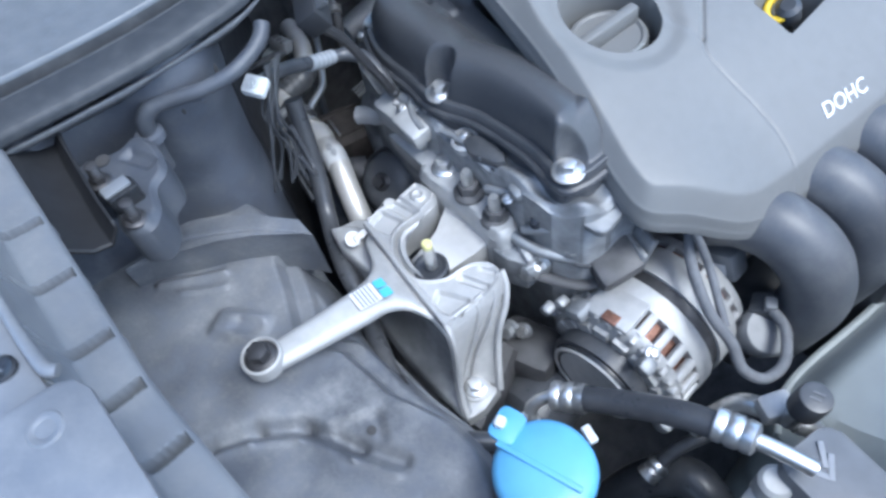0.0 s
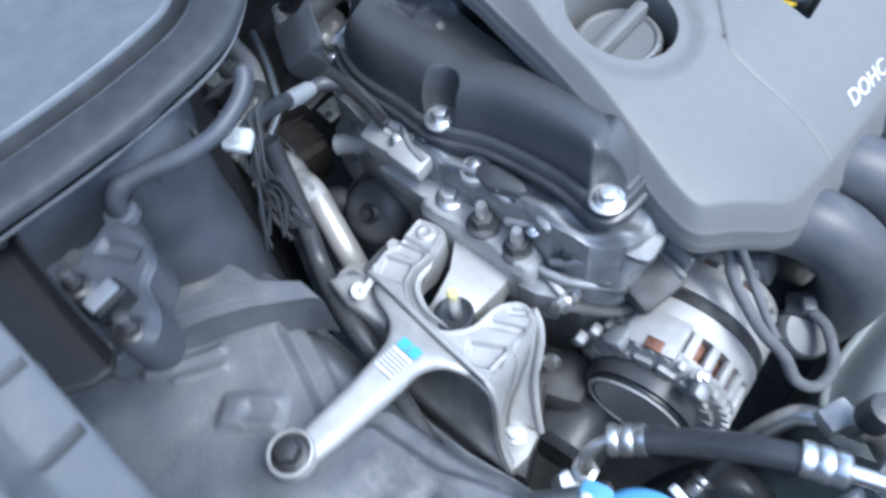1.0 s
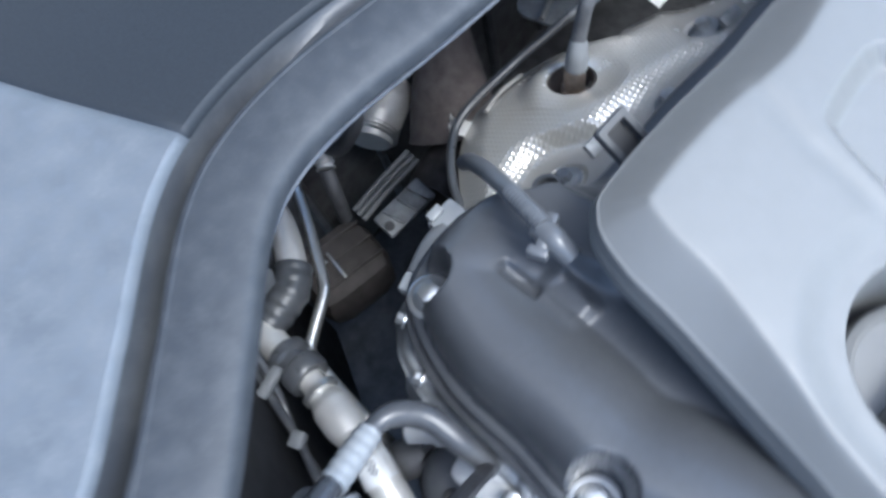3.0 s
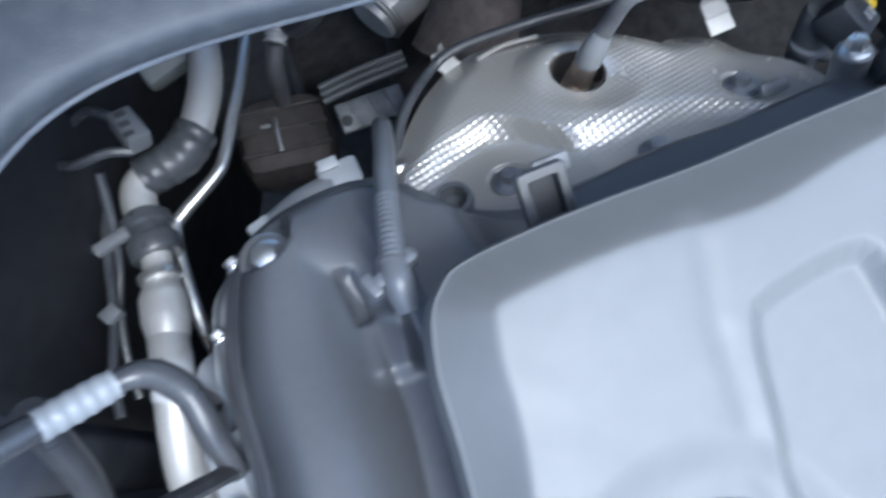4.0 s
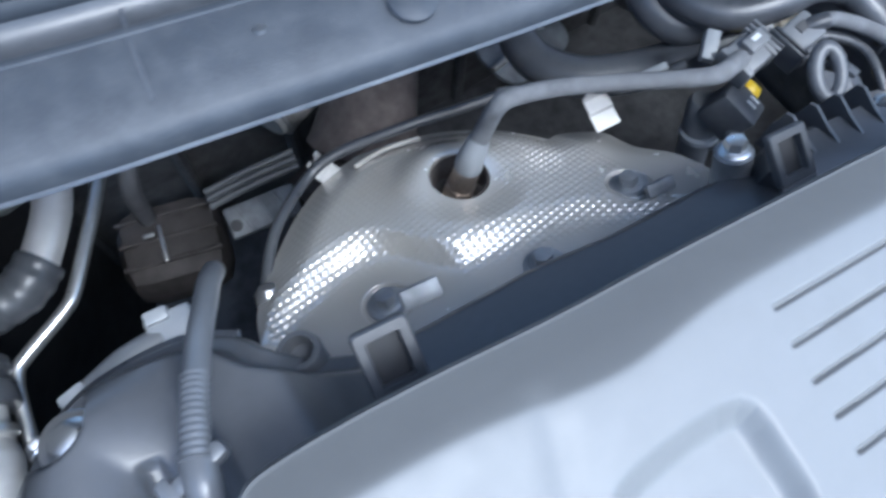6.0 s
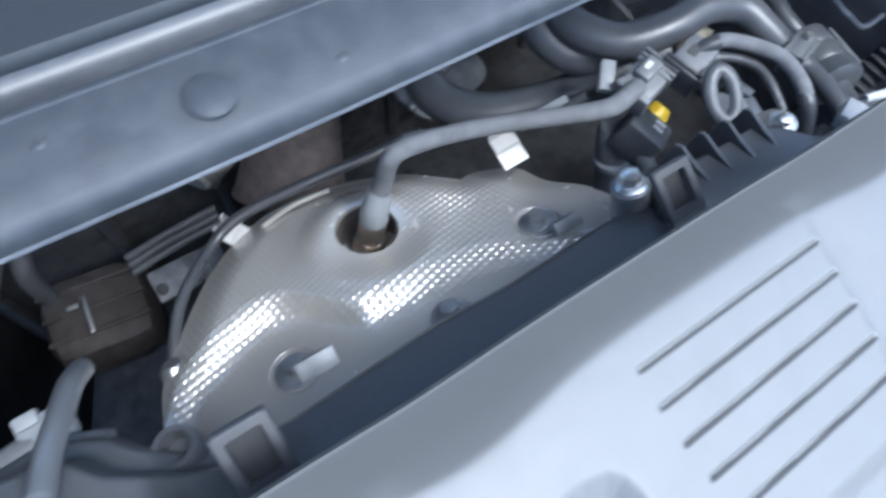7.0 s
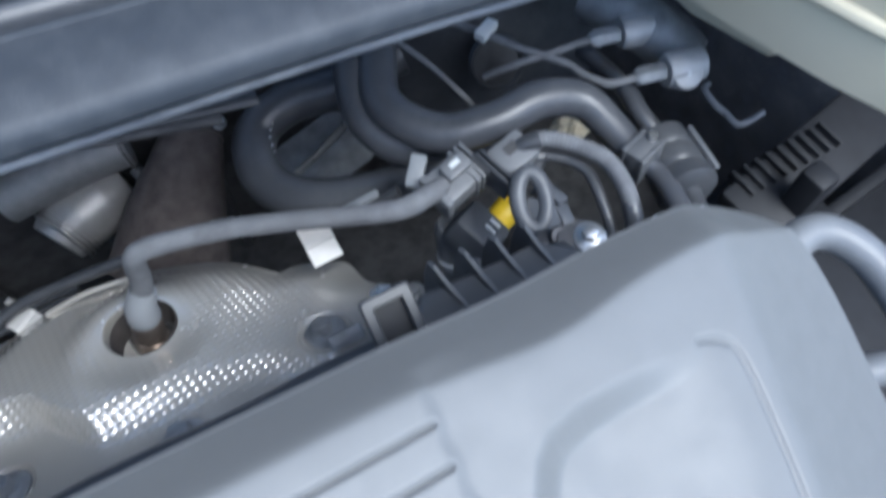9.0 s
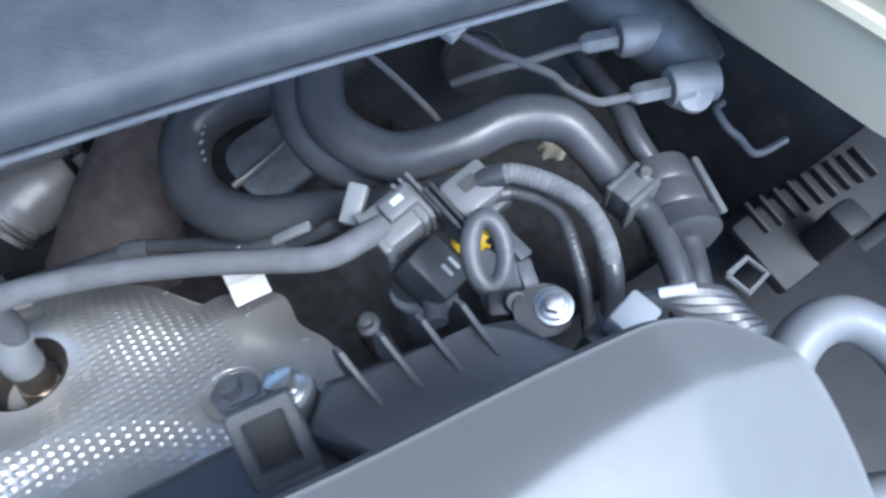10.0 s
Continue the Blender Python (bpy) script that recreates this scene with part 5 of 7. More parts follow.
part("spout", sweep([(0.140, 0.190, 0.70), (0.150, 0.215, 0.74), (0.142, 0.195, 0.79), (0.136, 0.165, 0.815)], [0.016, 0.016, 0.015, 0.012], seg=16), CASTD, pump)

acp = thing("refrigerant_line", (0.095, 0.26, 0.70), "silver aluminium refrigerant pipe with a barcode label", "pipe")
part("upper_pipe", sweep([(0.196, 0.435, 0.735), (0.181, 0.390, 0.735), (0.157, 0.355, 0.735)], 0.0115, seg=18), MACH, acp)
part("rubber_sleeve", sweep([(0.161, 0.359, 0.735), (0.146, 0.348, 0.735), (0.131, 0.346, 0.734), (0.117, 0.3455, 0.733)], [0.0145, 0.0150, 0.0145, 0.0142], seg=18, wave=0.025, pitch=0.009), BLACKPL, acp)
part("elbow", sweep([(0.124, 0.346, 0.733), (0.113, 0.342, 0.733), (0.108, 0.333, 0.733), (0.106, 0.318, 0.734)], 0.0115, seg=18), MACH, acp)
part("joint", lathe([(0.015, -0.016), (0.0165, -0.014), (0.0165, -0.004), (0.014, -0.002), (0.014, 0.004), (0.0165, 0.006), (0.0165, 0.012), (0.012, 0.016)], 28, aim((0.1055, 0.306, 0.734), (0.08, 1, -0.02))), RUBBER, acp, "black rubber quick joint")
part("lower_pipe", sweep([(0.104, 0.292, 0.735), (0.102, 0.283, 0.736), (0.1, 0.272, 0.737)], [0.0095, 0.0095, 0.0115], seg=18), MACH, acp)
part("collar", lathe([(0.011, -0.003), (0.0135, -0.002), (0.0135, 0.002), (0.011, 0.003)], 28, aim((0.101, 0.277, 0.737), (0.15, 1, 0))), STEEL, acp)
part("muffler", sweep([(0.100, 0.273, 0.737), (0.098, 0.262, 0.739), (0.095, 0.248, 0.741), (0.092, 0.236, 0.742)], [0.010, 0.0148, 0.0148, 0.012], seg=20), MACH, acp)
part("tail_pipe", sweep([(0.092, 0.238, 0.742), (0.086, 0.212, 0.746), (0.074, 0.185, 0.735), (0.062, 0.158, 0.715), (0.055, 0.14, 0.68)], 0.0122, seg=18), MACH, acp)
part("pad", box(0.050, 0.020, 0.026, pose(0.166, 0.431, 0.715, 20, 0, 12), 0.006), SHROUD, acp, "pale foam pad behind the pipe")
sleeve = part("label", sweep([(0.0895, 0.226, 0.744), (0.0865, 0.214, 0.7458), (0.0815, 0.202, 0.7435)], 0.0126, seg=20), PAPER, acp, "white barcode label")
for k in range(7):
    part("bar", box(0.0075 if k % 3 else 0.0045, 0.0012, 0.0006, pose(0.0868 - 0.0004 * k, 0.222 - 0.0028 * k, 0.7582, 0, 0, 24), 0), INK, sleeve)

thin = thing("heater_pipe", (0.13, 0.30, 0.68), "thin bent silver metal pipe", "pipe")
part("pipe", sweep([(0.232, 0.44, 0.72), (0.202, 0.390, 0.72), (0.182, 0.361, 0.72), (0.167, 0.340, 0.72), (0.157, 0.331, 0.72), (0.128, 0.317, 0.72), (0.119, 0.310, 0.72), (0.113, 0.289, 0.718), (0.106, 0.250, 0.71), (0.10, 0.22, 0.68)], 0.0045, seg=14), STEEL, thin)

relay = thing("relay_box", (0.066, 0.125, 0.94), "dark grey plastic relay box behind the valve cover", "relay")
part("body", box(0.019, 0.034, 0.020, pose(0.068, 0.121, 0.983, 8, -28, -39), 0.003), MATT, relay)
part("top_rib", box(0.015, 0.030, 0.003, pose(0.0735, 0.118, 0.9935, 8, -28, -39), 0.001), BLACKPL, relay)
part("clip", box(0.015, 0.008, 0.008, pose(0.082, 0.142, 0.980, 10, -20, -39), 0.002), GREYPL, relay)
part("bracket", sweep([(0.068, 0.118, 0.970), (0.085, 0.122, 0.945), (0.105, 0.128, 0.90), (0.126, 0.134, 0.85)], 0.004, seg=8), DSTEEL, relay)

chc = thing("check_connector", (0.02, 0.15, 0.91), "white plastic connector hanging on a black taped lead", "connector")
part("plug", box(0.016, 0.019, 0.010, pose(0.019, 0.154, 0.930, 10, -18, 25), 0.003), WHITEPL, chc)
part("ring", lathe([(0.0042, -0.002), (0.0042, 0.002), (0.0030, 0.002), (0.0030, 0.001), (0.0016, 0.001), (0.0016, 0.003), (0, 0.003)], 18, aim((0.0175, 0.1525, 0.9352), (-0.3, -0.17, 0.93))), WHITEPL, chc)
part("lead", sweep([(0.024, 0.155, 0.930), (0.040, 0.163, 0.922), (0.056, 0.170, 0.912), (0.072, 0.175, 0.902), (0.090, 0.179, 0.890), (0.106, 0.182, 0.882), (0.117, 0.179, 0.878), (0.125, 0.166, 0.875), (0.125, 0.149, 0.868), (0.124, 0.132, 0.852)], [0.005, 0.0055, 0.006, 0.006, 0.005, 0.005, 0.0062, 0.0065, 0.006, 0.005], seg=12), RUBBER, chc)
part("tape_clip", sweep([(0.078, 0.1765, 0.897), (0.092, 0.1795, 0.889), (0.104, 0.1818, 0.883)], [0.0066, 0.0068, 0.0062], seg=12, wave=0.03, pitch=0.006), TANK, chc, "pale taped section")

wires = thing("wiring_bundle", (0.02, 0.15, 0.80), "loose black wires hanging beside the scuttle wall", "wiring")
random.seed(4)
for k in range(9):
    j = [random.uniform(-0.008, 0.008) for _ in range(6)]
    part("wire", sweep([(0.040 + j[0], 0.155, 0.94), (0.022 + j[1], 0.150 + j[2], 0.90), (0.006 + j[3] + 0.003 * k, 0.150 + j[4], 0.865), (-0.008 + 0.004 * k, 0.148 + j[5], 0.835)], 0.0012, seg=7), BLACKPL, wires)
part("loop", sweep([(0.030, 0.15, 0.88), (0.030, 0.14, 0.84), (0.022, 0.125, 0.845), (0.018, 0.128, 0.87)], 0.002, seg=8), RUBBER, wires)

coolant = thing("coolant_hose", (0.0, 0.08, 0.72), "black rubber hose running down beside the inner wing", "hose")
part("hose", sweep([(0.060, 0.195, 0.86), (0.045, 0.172, 0.80), (0.028, 0.150, 0.765), (0.010, 0.118, 0.762), (-0.004, 0.085, 0.766), (-0.014, 0.055, 0.758), (-0.028, 0.025, 0.752), (-0.045, -0.015, 0.750), (-0.056, -0.055, 0.752), (-0.052, -0.085, 0.756), (-0.030, -0.112, 0.752), (0.0, -0.14, 0.735)], 0.0082, seg=16), RUBBER, coolant)
drain = thing("drain_tube", (-0.05, 0.19, 0.90), "black rubber drain tube along the scuttle wall", "hose")
part("tube", sweep([(0.040, 0.146, 0.978), (0.033, 0.1405, 0.974), (0.020, 0.137, 0.970), (0.001, 0.137, 0.966), (-0.020, 0.146, 0.962), (-0.041, 0.163, 0.958), (-0.053, 0.170, 0.955), (-0.061, 0.1725, 0.945), (-0.063, 0.1735, 0.925), (-0.064, 0.176, 0.90)], [0.0056, 0.0058, 0.0056, 0.0056, 0.0054, 0.0058, 0.0068, 0.0066, 0.006, 0.0056], seg=16), PLATEPT, drain)
part("grommet", lathe([(0.0075, -0.004), (0.0105, -0.003), (0.0105, 0.003), (0.0075, 0.004)], 20, aim((-0.0625, 0.173, 0.935), (0, 0, 1))), PAINTD, drain)
part("clip", box(0.010, 0.014, 0.008, pose(-0.024, 0.152, 0.957, 0, 0, 40), 0.002), PAINTD, drain)
part("clamp", lathe([(0.0084, -0.004), (0.0096, -0.0035), (0.0096, 0.0035), (0.0084, 0.004)], 20, aim((-0.0145, 0.055, 0.758), (-0.4, -0.9, -0.1))), DSTEEL, coolant)
part("clamp", lathe([(0.0084, -0.004), (0.0096, -0.0035), (0.0096, 0.0035), (0.0084, 0.004)], 20, aim((-0.047, -0.02, 0.750), (-0.3, -0.9, 0))), DSTEEL, coolant)
hinge = thing("hinge_bracket", (-0.115, 0.10, 0.94), "black metal bracket with two bolts under the wing rail", "bracket")
HP = spline([(-0.121, 0.172), (-0.104, 0.168), (-0.088, 0.162), (-0.074, 0.164), (-0.068, 0.152), (-0.069, 0.138), (-0.076, 0.118), (-0.089, 0.110), (-0.097, 0.092), (-0.108, 0.083), (-0.119, 0.087), (-0.123, 0.099), (-0.116, 0.122), (-0.119, 0.140), (-0.124, 0.158)], 5, closed=True)
part("plate", patch(HP, [nearest(HP, p) for p in ((-0.119, 0.087), (-0.076, 0.118), (-0.068, 0.152), (-0.121, 0.172))], 60, 50, lambda x, y, d: 0.948 + 0.004 * ramp(d, 0, 0.004) - 0.004 * pad(x, y, (-0.083, 0.140), (0.016, 0.030), 20, 0.006) + 0.003 * ramp(0.010 - np.hypot(x + 0.112, y - 0.140), 0, 0.003) + 0.003 * ramp(0.010 - np.hypot(x + 0.113, y - 0.0935), 0, 0.003), skirt=0.03), PLATEPT, hinge, "dark painted mounting plate")
part("block", box(0.021, 0.013, 0.014, pose(-0.1075, 0.112, 0.9585, 0, 0, -2), 0.002), GLOSS, hinge)
part("fold", box(0.018, 0.010, 0.0022, pose(-0.1085, 0.1135, 0.9665, 0, 0, -2), 0.0008), PAINTL, hinge, "pale bent tab")
part("hole", lathe([(0.0055, 0), (0.0055, 0.0006), (0, 0.0002)], 18, aim((-0.101, 0.1585, 0.9525), (0, 0, 1))), DARK, hinge)
for p in ((-0.112, 0.1400, 0.954), (-0.113, 0.0935, 0.954)):
    bolt(p, hinge, 0.0078, d=(0.1, -0.1, 1), material=DSTEEL)
    part("thread", lathe([(0.004, 0.004)] + [(0.0042 - 0.0008 * (k % 2), 0.008 + 0.0012 * k) for k in range(9)] + [(0, 0.019)], 14, aim(p, (0.1, -0.1, 1))), DSTEEL, hinge)
# ---- exhaust side: heat shield, sensor, clips ----
HS = spline([(0.246, 0.219), (0.247, 0.241), (0.256, 0.262), (0.278, 0.287), (0.307, 0.313), (0.340, 0.330), (0.378, 0.334), (0.415, 0.327), (0.441, 0.314), (0.458, 0.299), (0.468, 0.281), (0.476, 0.270), (0.487, 0.271), (0.501, 0.265), (0.516, 0.252), (0.516, 0.226), (0.524, 0.200), (0.517, 0.170), (0.44, 0.155), (0.34, 0.165), (0.27, 0.196)], 9, closed=True)


def hs_height(x, yy, d):
    y = yy - 0.007
    z = 0.7815 - 0.55 * (y - 0.21) - 0.25 * np.clip(x - 0.36, 0, 1)
    z = z - 0.012 * (1 - ramp(d, -0.006, 0.026)) * ramp(y, 0.19, 0.24)
    # a waved step down to the bolted pads beside the engine
    past = sum(np.interp(x + s, [0.24, 0.263, 0.282, 0.306, 0.330, 0.343, 0.352, 0.376, 0.412, 0.440, 0.456, 0.490, 0.525], [0.212, 0.240, 0.246, 0.253, 0.250, 0.236, 0.213, 0.208, 0.203, 0.196, 0.186, 0.160, 0.140]) for s in np.linspace(-0.009, 0.009, 7)) / 7 - y
    z = z - (0.0155 - 0.0075 * ramp(x, 0.36, 0.42)) * ramp(past, -0.011, 0.014)
    z = z + 0.0045 * np.exp(-((x - 0.452) ** 2 + (y - 0.268) ** 2) / 0.026 ** 2)
    # raised collar round the sensor, pockets at the bolts
    r = np.hypot(x - 0.397, y - 0.258)
    z = z + 0.005 * np.exp(-((r - 0.026) / 0.018) ** 2) - 0.024 * ramp(0.0190 - r, 0, 0.0010)
    flat = ramp(r, 0.020, 0.030) * ramp(d, 0.002, 0.008)
    for bx, by in ((0.314, 0.208), (0.476, 0.193)):
        q = np.hypot(x - bx, y - by)
        z = z - 0.003 * ramp(0.015 - q, 0, 0.003)
        flat = flat * ramp(q, 0.013, 0.018)
    z = z + 0.33 * (y - 0.258) * (1 - ramp(r, 0.020, 0.044))
    # rows of small pressed lozenges that follow the sheet
    u, v = x + 0.12 * y, y - 0.12 * x
    dots = (np.cos(u * math.pi / 0.0046) * np.cos(v * math.pi / 0.0040)) ** 2
    # deepest along the ridge and on the side of the collar towards the gearbox, pressed flat below the ridge
    fan = np.exp(-((x - 0.453) ** 2 + (y - 0.246) ** 2) / 0.028 ** 2)
    deep = 0.00042 + 0.00036 * np.exp(-((past + 0.003) / 0.011) ** 2) * ramp(0.462 - x, 0, 0.02) + 0.00120 * fan
    return z + deep * flat * ramp(0.494 - x, 0, 0.016) * ramp(0.022 - past, 0, 0.012) * dots ** 1.2


shield = thing("heat_shield", (0.39, 0.24, 0.70), "dimpled bare aluminium exhaust heat shield", "heat shield")
part("sheet", patch(HS, [nearest(HS, p) for p in ((0.27, 0.196), (0.517, 0.170), (0.501, 0.265), (0.256, 0.262))], 640, 420, hs_height, skirt=0.012), SHIELD, shield, sharp=180)
def on_shield(x, y, up=0.0005):
    return (x, y, float(hs_height(np.array([x]), np.array([y]), np.array([0.03]))[0]) + up)


part("rolled_edge", sweep([on_shield(0.352, 0.3170, 0.0), on_shield(0.376, 0.3200), on_shield(0.402, 0.3170)], 0.0018, seg=8), SHIELD, shield)
for x, y in ((0.314, 0.215), (0.476, 0.200), (0.394, 0.183)):
    bolt(on_shield(x, y), shield, 0.0085, d=(0, 0.5, 1), material=CASTD, washer=0.0115)
bolt((0.499, 0.170, 0.822), shield, 0.0085, d=(0, 0.4, 1))
part("bolt_sleeve", lathe([(0.010, -0.04), (0.010, 0)], 20, aim((0.499, 0.170, 0.822), (0, 0.4, 1))), CASTD, shield)
part("tab", box(0.020, 0.010, 0.005, pose(0.322, 0.196, 0.818, 30, 0, -8), 0.001), CASTD, shield)
part("tab", box(0.018, 0.008, 0.005, pose(0.482, 0.186, 0.775, 30, 0, -8), 0.001), CASTD, shield)

sensor = thing("oxygen_sensor", (0.397, 0.265, 0.735), "heat-tinted oxygen sensor with a milky boot and cable", "sensor")
SD = V(0.20, 0.02, 1.0).normalized()
S0 = V(0.3965, 0.2635, 0.730)
# seat and collar are coloured dark for the shade inside the opening
part("seat", lathe([(0.0176, -0.010), (0.0176, -0.006), (0.0105, -0.005), (0, -0.003)], 28, aim(S0, SD)), DARK, sensor)
part("collar", lathe([(0.0192, -0.026), (0.0192, 0.0035), (0.0186, 0.005), (0.0178, 0.0035), (0.0178, -0.026)], 36, aim((0.397, 0.2652, 0.7415), (0, 0.22, 1))), RUST, sensor, "dark sleeve for the shaded wall of the opening")
part("hexagon", lathe([(0.0102, -0.003), (0.0106, 0.001), (0.0106, 0.0085), (0.0098, 0.0098), (0.007, 0.010)], 6, aim(S0, SD)), SENSOR, sensor)
part("barrel", lathe([(0.0084, 0.009), (0.0084, 0.022), (0.0076, 0.024), (0.0076, 0.030), (0, 0.030)], 28, aim(S0, SD)), SENSOR, sensor)
tip = S0 + SD * 0.030
part("boot", sweep([tip, tip + SD * 0.010, tip + SD * 0.020 + V(0.004, 0.002, 0)], [0.0088, 0.0082, 0.0066], seg=18), TANK, sensor, "milky plastic boot")
end = tip + SD * 0.018 + V(0.003, 0.002, 0)
part("cable", sweep([end, end + V(0.004, 0, 0.012), (0.418, 0.264, 0.812), (0.432, 0.2625, 0.8120), (0.4605, 0.2565, 0.8050), (0.490, 0.2440, 0.8015), (0.515, 0.2300, 0.8015), (0.537, 0.2165, 0.805), (0.556, 0.218, 0.800), (0.566, 0.220, 0.796)], [0.006, 0.0056, 0.0054, 0.0052, 0.0052, 0.0052, 0.0055, 0.0058, 0.006], seg=14), CLOTH, sensor, "grey sleeved cable")

for p, d, w in (((0.337, 0.331, 0.710), 30, 0.0078), ((0.504, 0.2565, 0.744), -5, 0.0092)):
    clip = thing("cable_clip", p, "bright folded sheet-metal cable clip on the shield edge", "clip", group="clips on the heat shield")
    m = pose(*p, 0, 0, d)
    bm = bmesh.new()
    rows = [[bm.verts.new(m @ V(s * w, y, z)) for s in (-1, 1)] for y, z in ((-0.012, -0.002), (-0.0015, 0.001), (0.0, 0.0028), (0.008, 0.0052), (0.0095, 0.0085))]
    for a, b in zip(rows, rows[1:]):
        bm.faces.new((a[0], a[1], b[1], b[0]))
    solid(part("strip", bm, MACH, clip, smooth=False), 0.0010)
    for s in (-0.6, 0.6):
        part("tooth", box(w * 0.5, 0.0012, 0.006, m @ pose(s * w, 0.0098, 0.0105), 0.0003), MACH, clip)

loom = thing("sensor_cable", (0.40, 0.32, 0.70), "thin dark cable running behind the heat shield", "cable")
part("cable", sweep([(0.262, 0.270, 0.735), (0.285, 0.300, 0.735), (0.318, 0.326, 0.724), (0.345, 0.331, 0.728), (0.391, 0.321, 0.735), (0.430, 0.311, 0.738), (0.463, 0.3035, 0.7385), (0.488, 0.288, 0.744), (0.505, 0.270, 0.752), (0.521, 0.258, 0.758), (0.537, 0.248, 0.766), (0.552, 0.242, 0.776)], 0.0036, seg=12), RUBBER, loom)
part("tape", sweep([(0.457, 0.3065, 0.7375), (0.470, 0.3000, 0.7395)], 0.0050, seg=12, n=2), CLEAR, loom)
part("tape", sweep([(0.516, 0.2605, 0.756), (0.530, 0.2525, 0.7625)], 0.0048, seg=12, n=2), CLEAR, loom)
part("bulb", lathe([(0.006, -0.008), (0.008, -0.004), (0.008, 0.004), (0.005, 0.008), (0, 0.008)], 16, aim((0.262, 0.262, 0.742), (0.2, 0.5, 0.6))), STEEL, loom)

tubing = thing("breather_tube", (0.235, 0.20, 0.80), "milky grey breather tube with corrugated end", "tube")
part("tube", sweep([(0.2485, 0.237, 0.864), (0.2455, 0.228, 0.877), (0.241, 0.216, 0.888), (0.235, 0.202, 0.899), (0.229, 0.187, 0.908)], 0.0046, seg=16), CLEAR, tubing)
part("bellows", sweep([(0.229, 0.188, 0.9075), (0.2235, 0.174, 0.913), (0.219, 0.162, 0.916)], 0.0047, seg=16, wave=0.03, pitch=0.0024), CLEAR, tubing)
part("nozzle", sweep([(0.2195, 0.165, 0.912), (0.217, 0.155, 0.913), (0.216, 0.146, 0.908)], [0.0062, 0.0060, 0.005], seg=16), CLEAR, tubing)
part("clip", box(0.019, 0.006, 0.009, pose(0.2185, 0.160, 0.912, 0, 0, 14), 0.002), CLEAR, tubing)
part("clip_ear", box(0.005, 0.010, 0.007, pose(0.208, 0.158, 0.913, 0, 0, 14), 0.0015), CLEAR, tubing)

cam_s = thing("cam_sensor", (0.19, 0.225, 0.83), "pale plastic cam sensor plug at the head's rear edge", "sensor")
part("plug", box(0.020, 0.014, 0.012, pose(0.222, 0.234, 0.842, 10, 0, -6), 0.002), TANK, cam_s)
part("latch", box(0.010, 0.006, 0.006, pose(0.219, 0.239, 0.849, 10, 0, -6), 0.001), TANK, cam_s)
part("body", sweep([(0.216, 0.232, 0.842), (0.200, 0.230, 0.845), (0.184, 0.226, 0.846)], [0.006, 0.0065, 0.006], seg=12), GREYPL, cam_s)
part("tip", box(0.012, 0.010, 0.010, pose(0.178, 0.2255, 0.846, 0, 0, 10), 0.002), TANK, cam_s)

# ---- exhaust and what lies below ----
exh = thing("exhaust_converter", (0.25, 0.38, 0.45), "heat-stained exhaust converter deep behind the engine", "exhaust")
EB = pose(0.214, 0.447, 0.498, 6, 4, -14)
can = part("can", box(0.096, 0.086, 0.080, EB, 0.024), RUST, exh)
for s in (-0.020, 0.002, 0.024):
    part("rib", box(0.088, 0.005, 0.006, EB @ pose(0, s, 0.038), 0.003), RUST, can)
part("seam", box(0.0035, 0.036, 0.003, EB @ pose(-0.006, -0.004, 0.0415), 0.001), STEEL, can)
part("clip", box(0.010, 0.004, 0.003, EB @ pose(-0.016, 0.006, 0.0415), 0.001), CASTD, can)
FB = pose(0.298, 0.411, 0.553, 14, 0, -8)
flange = part("flange", box(0.066, 0.030, 0.008, FB, 0.003), CASTD, exh, "pale sheet flange with a hole")
part("flange_hole", lathe([(0.0055, 0.0042), (0.0055, 0.0052), (0, 0.0048)], 18, FB @ pose(-0.026, -0.004, 0)), DARK, flange)
for s in (-0.016, 0.004, 0.020):
    part("crease", box(0.0035, 0.028, 0.006, FB @ pose(s, 0, 0.003, 0, 0, 14), 0.0015), CASTD, flange)
for s in (0.020, 0.027, 0.034):
    part("fold", sweep([FB @ V(-0.040, s, 0.006), FB @ V(0.0, s + 0.003, 0.010), FB @ V(0.045, s + 0.004, 0.012)], 0.0034, seg=8), DUSTPL, flange)
part("down_pipe", sweep([(0.330, 0.41, 0.52), (0.375, 0.42, 0.515), (0.42, 0.405, 0.50), (0.46, 0.37, 0.47), (0.47, 0.33, 0.42)], [0.028, 0.030, 0.032, 0.034, 0.034], seg=22), RUST, exh)
part("neck", sweep([(0.415, 0.435, 0.520), (0.440, 0.456, 0.550), (0.470, 0.478, 0.580), (0.492, 0.495, 0.600), (0.506, 0.512, 0.606), (0.515, 0.53, 0.608)], [0.056, 0.046, 0.034, 0.026, 0.024, 0.024], seg=26), BROWN, exh, "heat-stained cone of the exhaust")
for k in range(4):
    part("coil", lathe([(0.0245, -0.0022), (0.0268, 0), (0.0245, 0.0022)], 28, aim((0.491 + 0.0035 * k, 0.494 + 0.006 * k, 0.599 + 0.002 * k), (0.55, 0.75, 0.25))), SENSOR, exh)
part("silencer", sweep([(0.345, 0.500, 0.548), (0.372, 0.512, 0.552), (0.400, 0.518, 0.556), (0.422, 0.520, 0.558)], [0.024, 0.032, 0.031, 0.022], seg=24), MACH, exh, "dull silver sleeve beside the cone")
part("upper_sleeve", sweep([(0.330, 0.530, 0.590), (0.375, 0.524, 0.600), (0.415, 0.519, 0.606), (0.440, 0.516, 0.608)], [0.019, 0.020, 0.021, 0.022], seg=24), CAST, exh, "dull silver sleeve behind the cone")
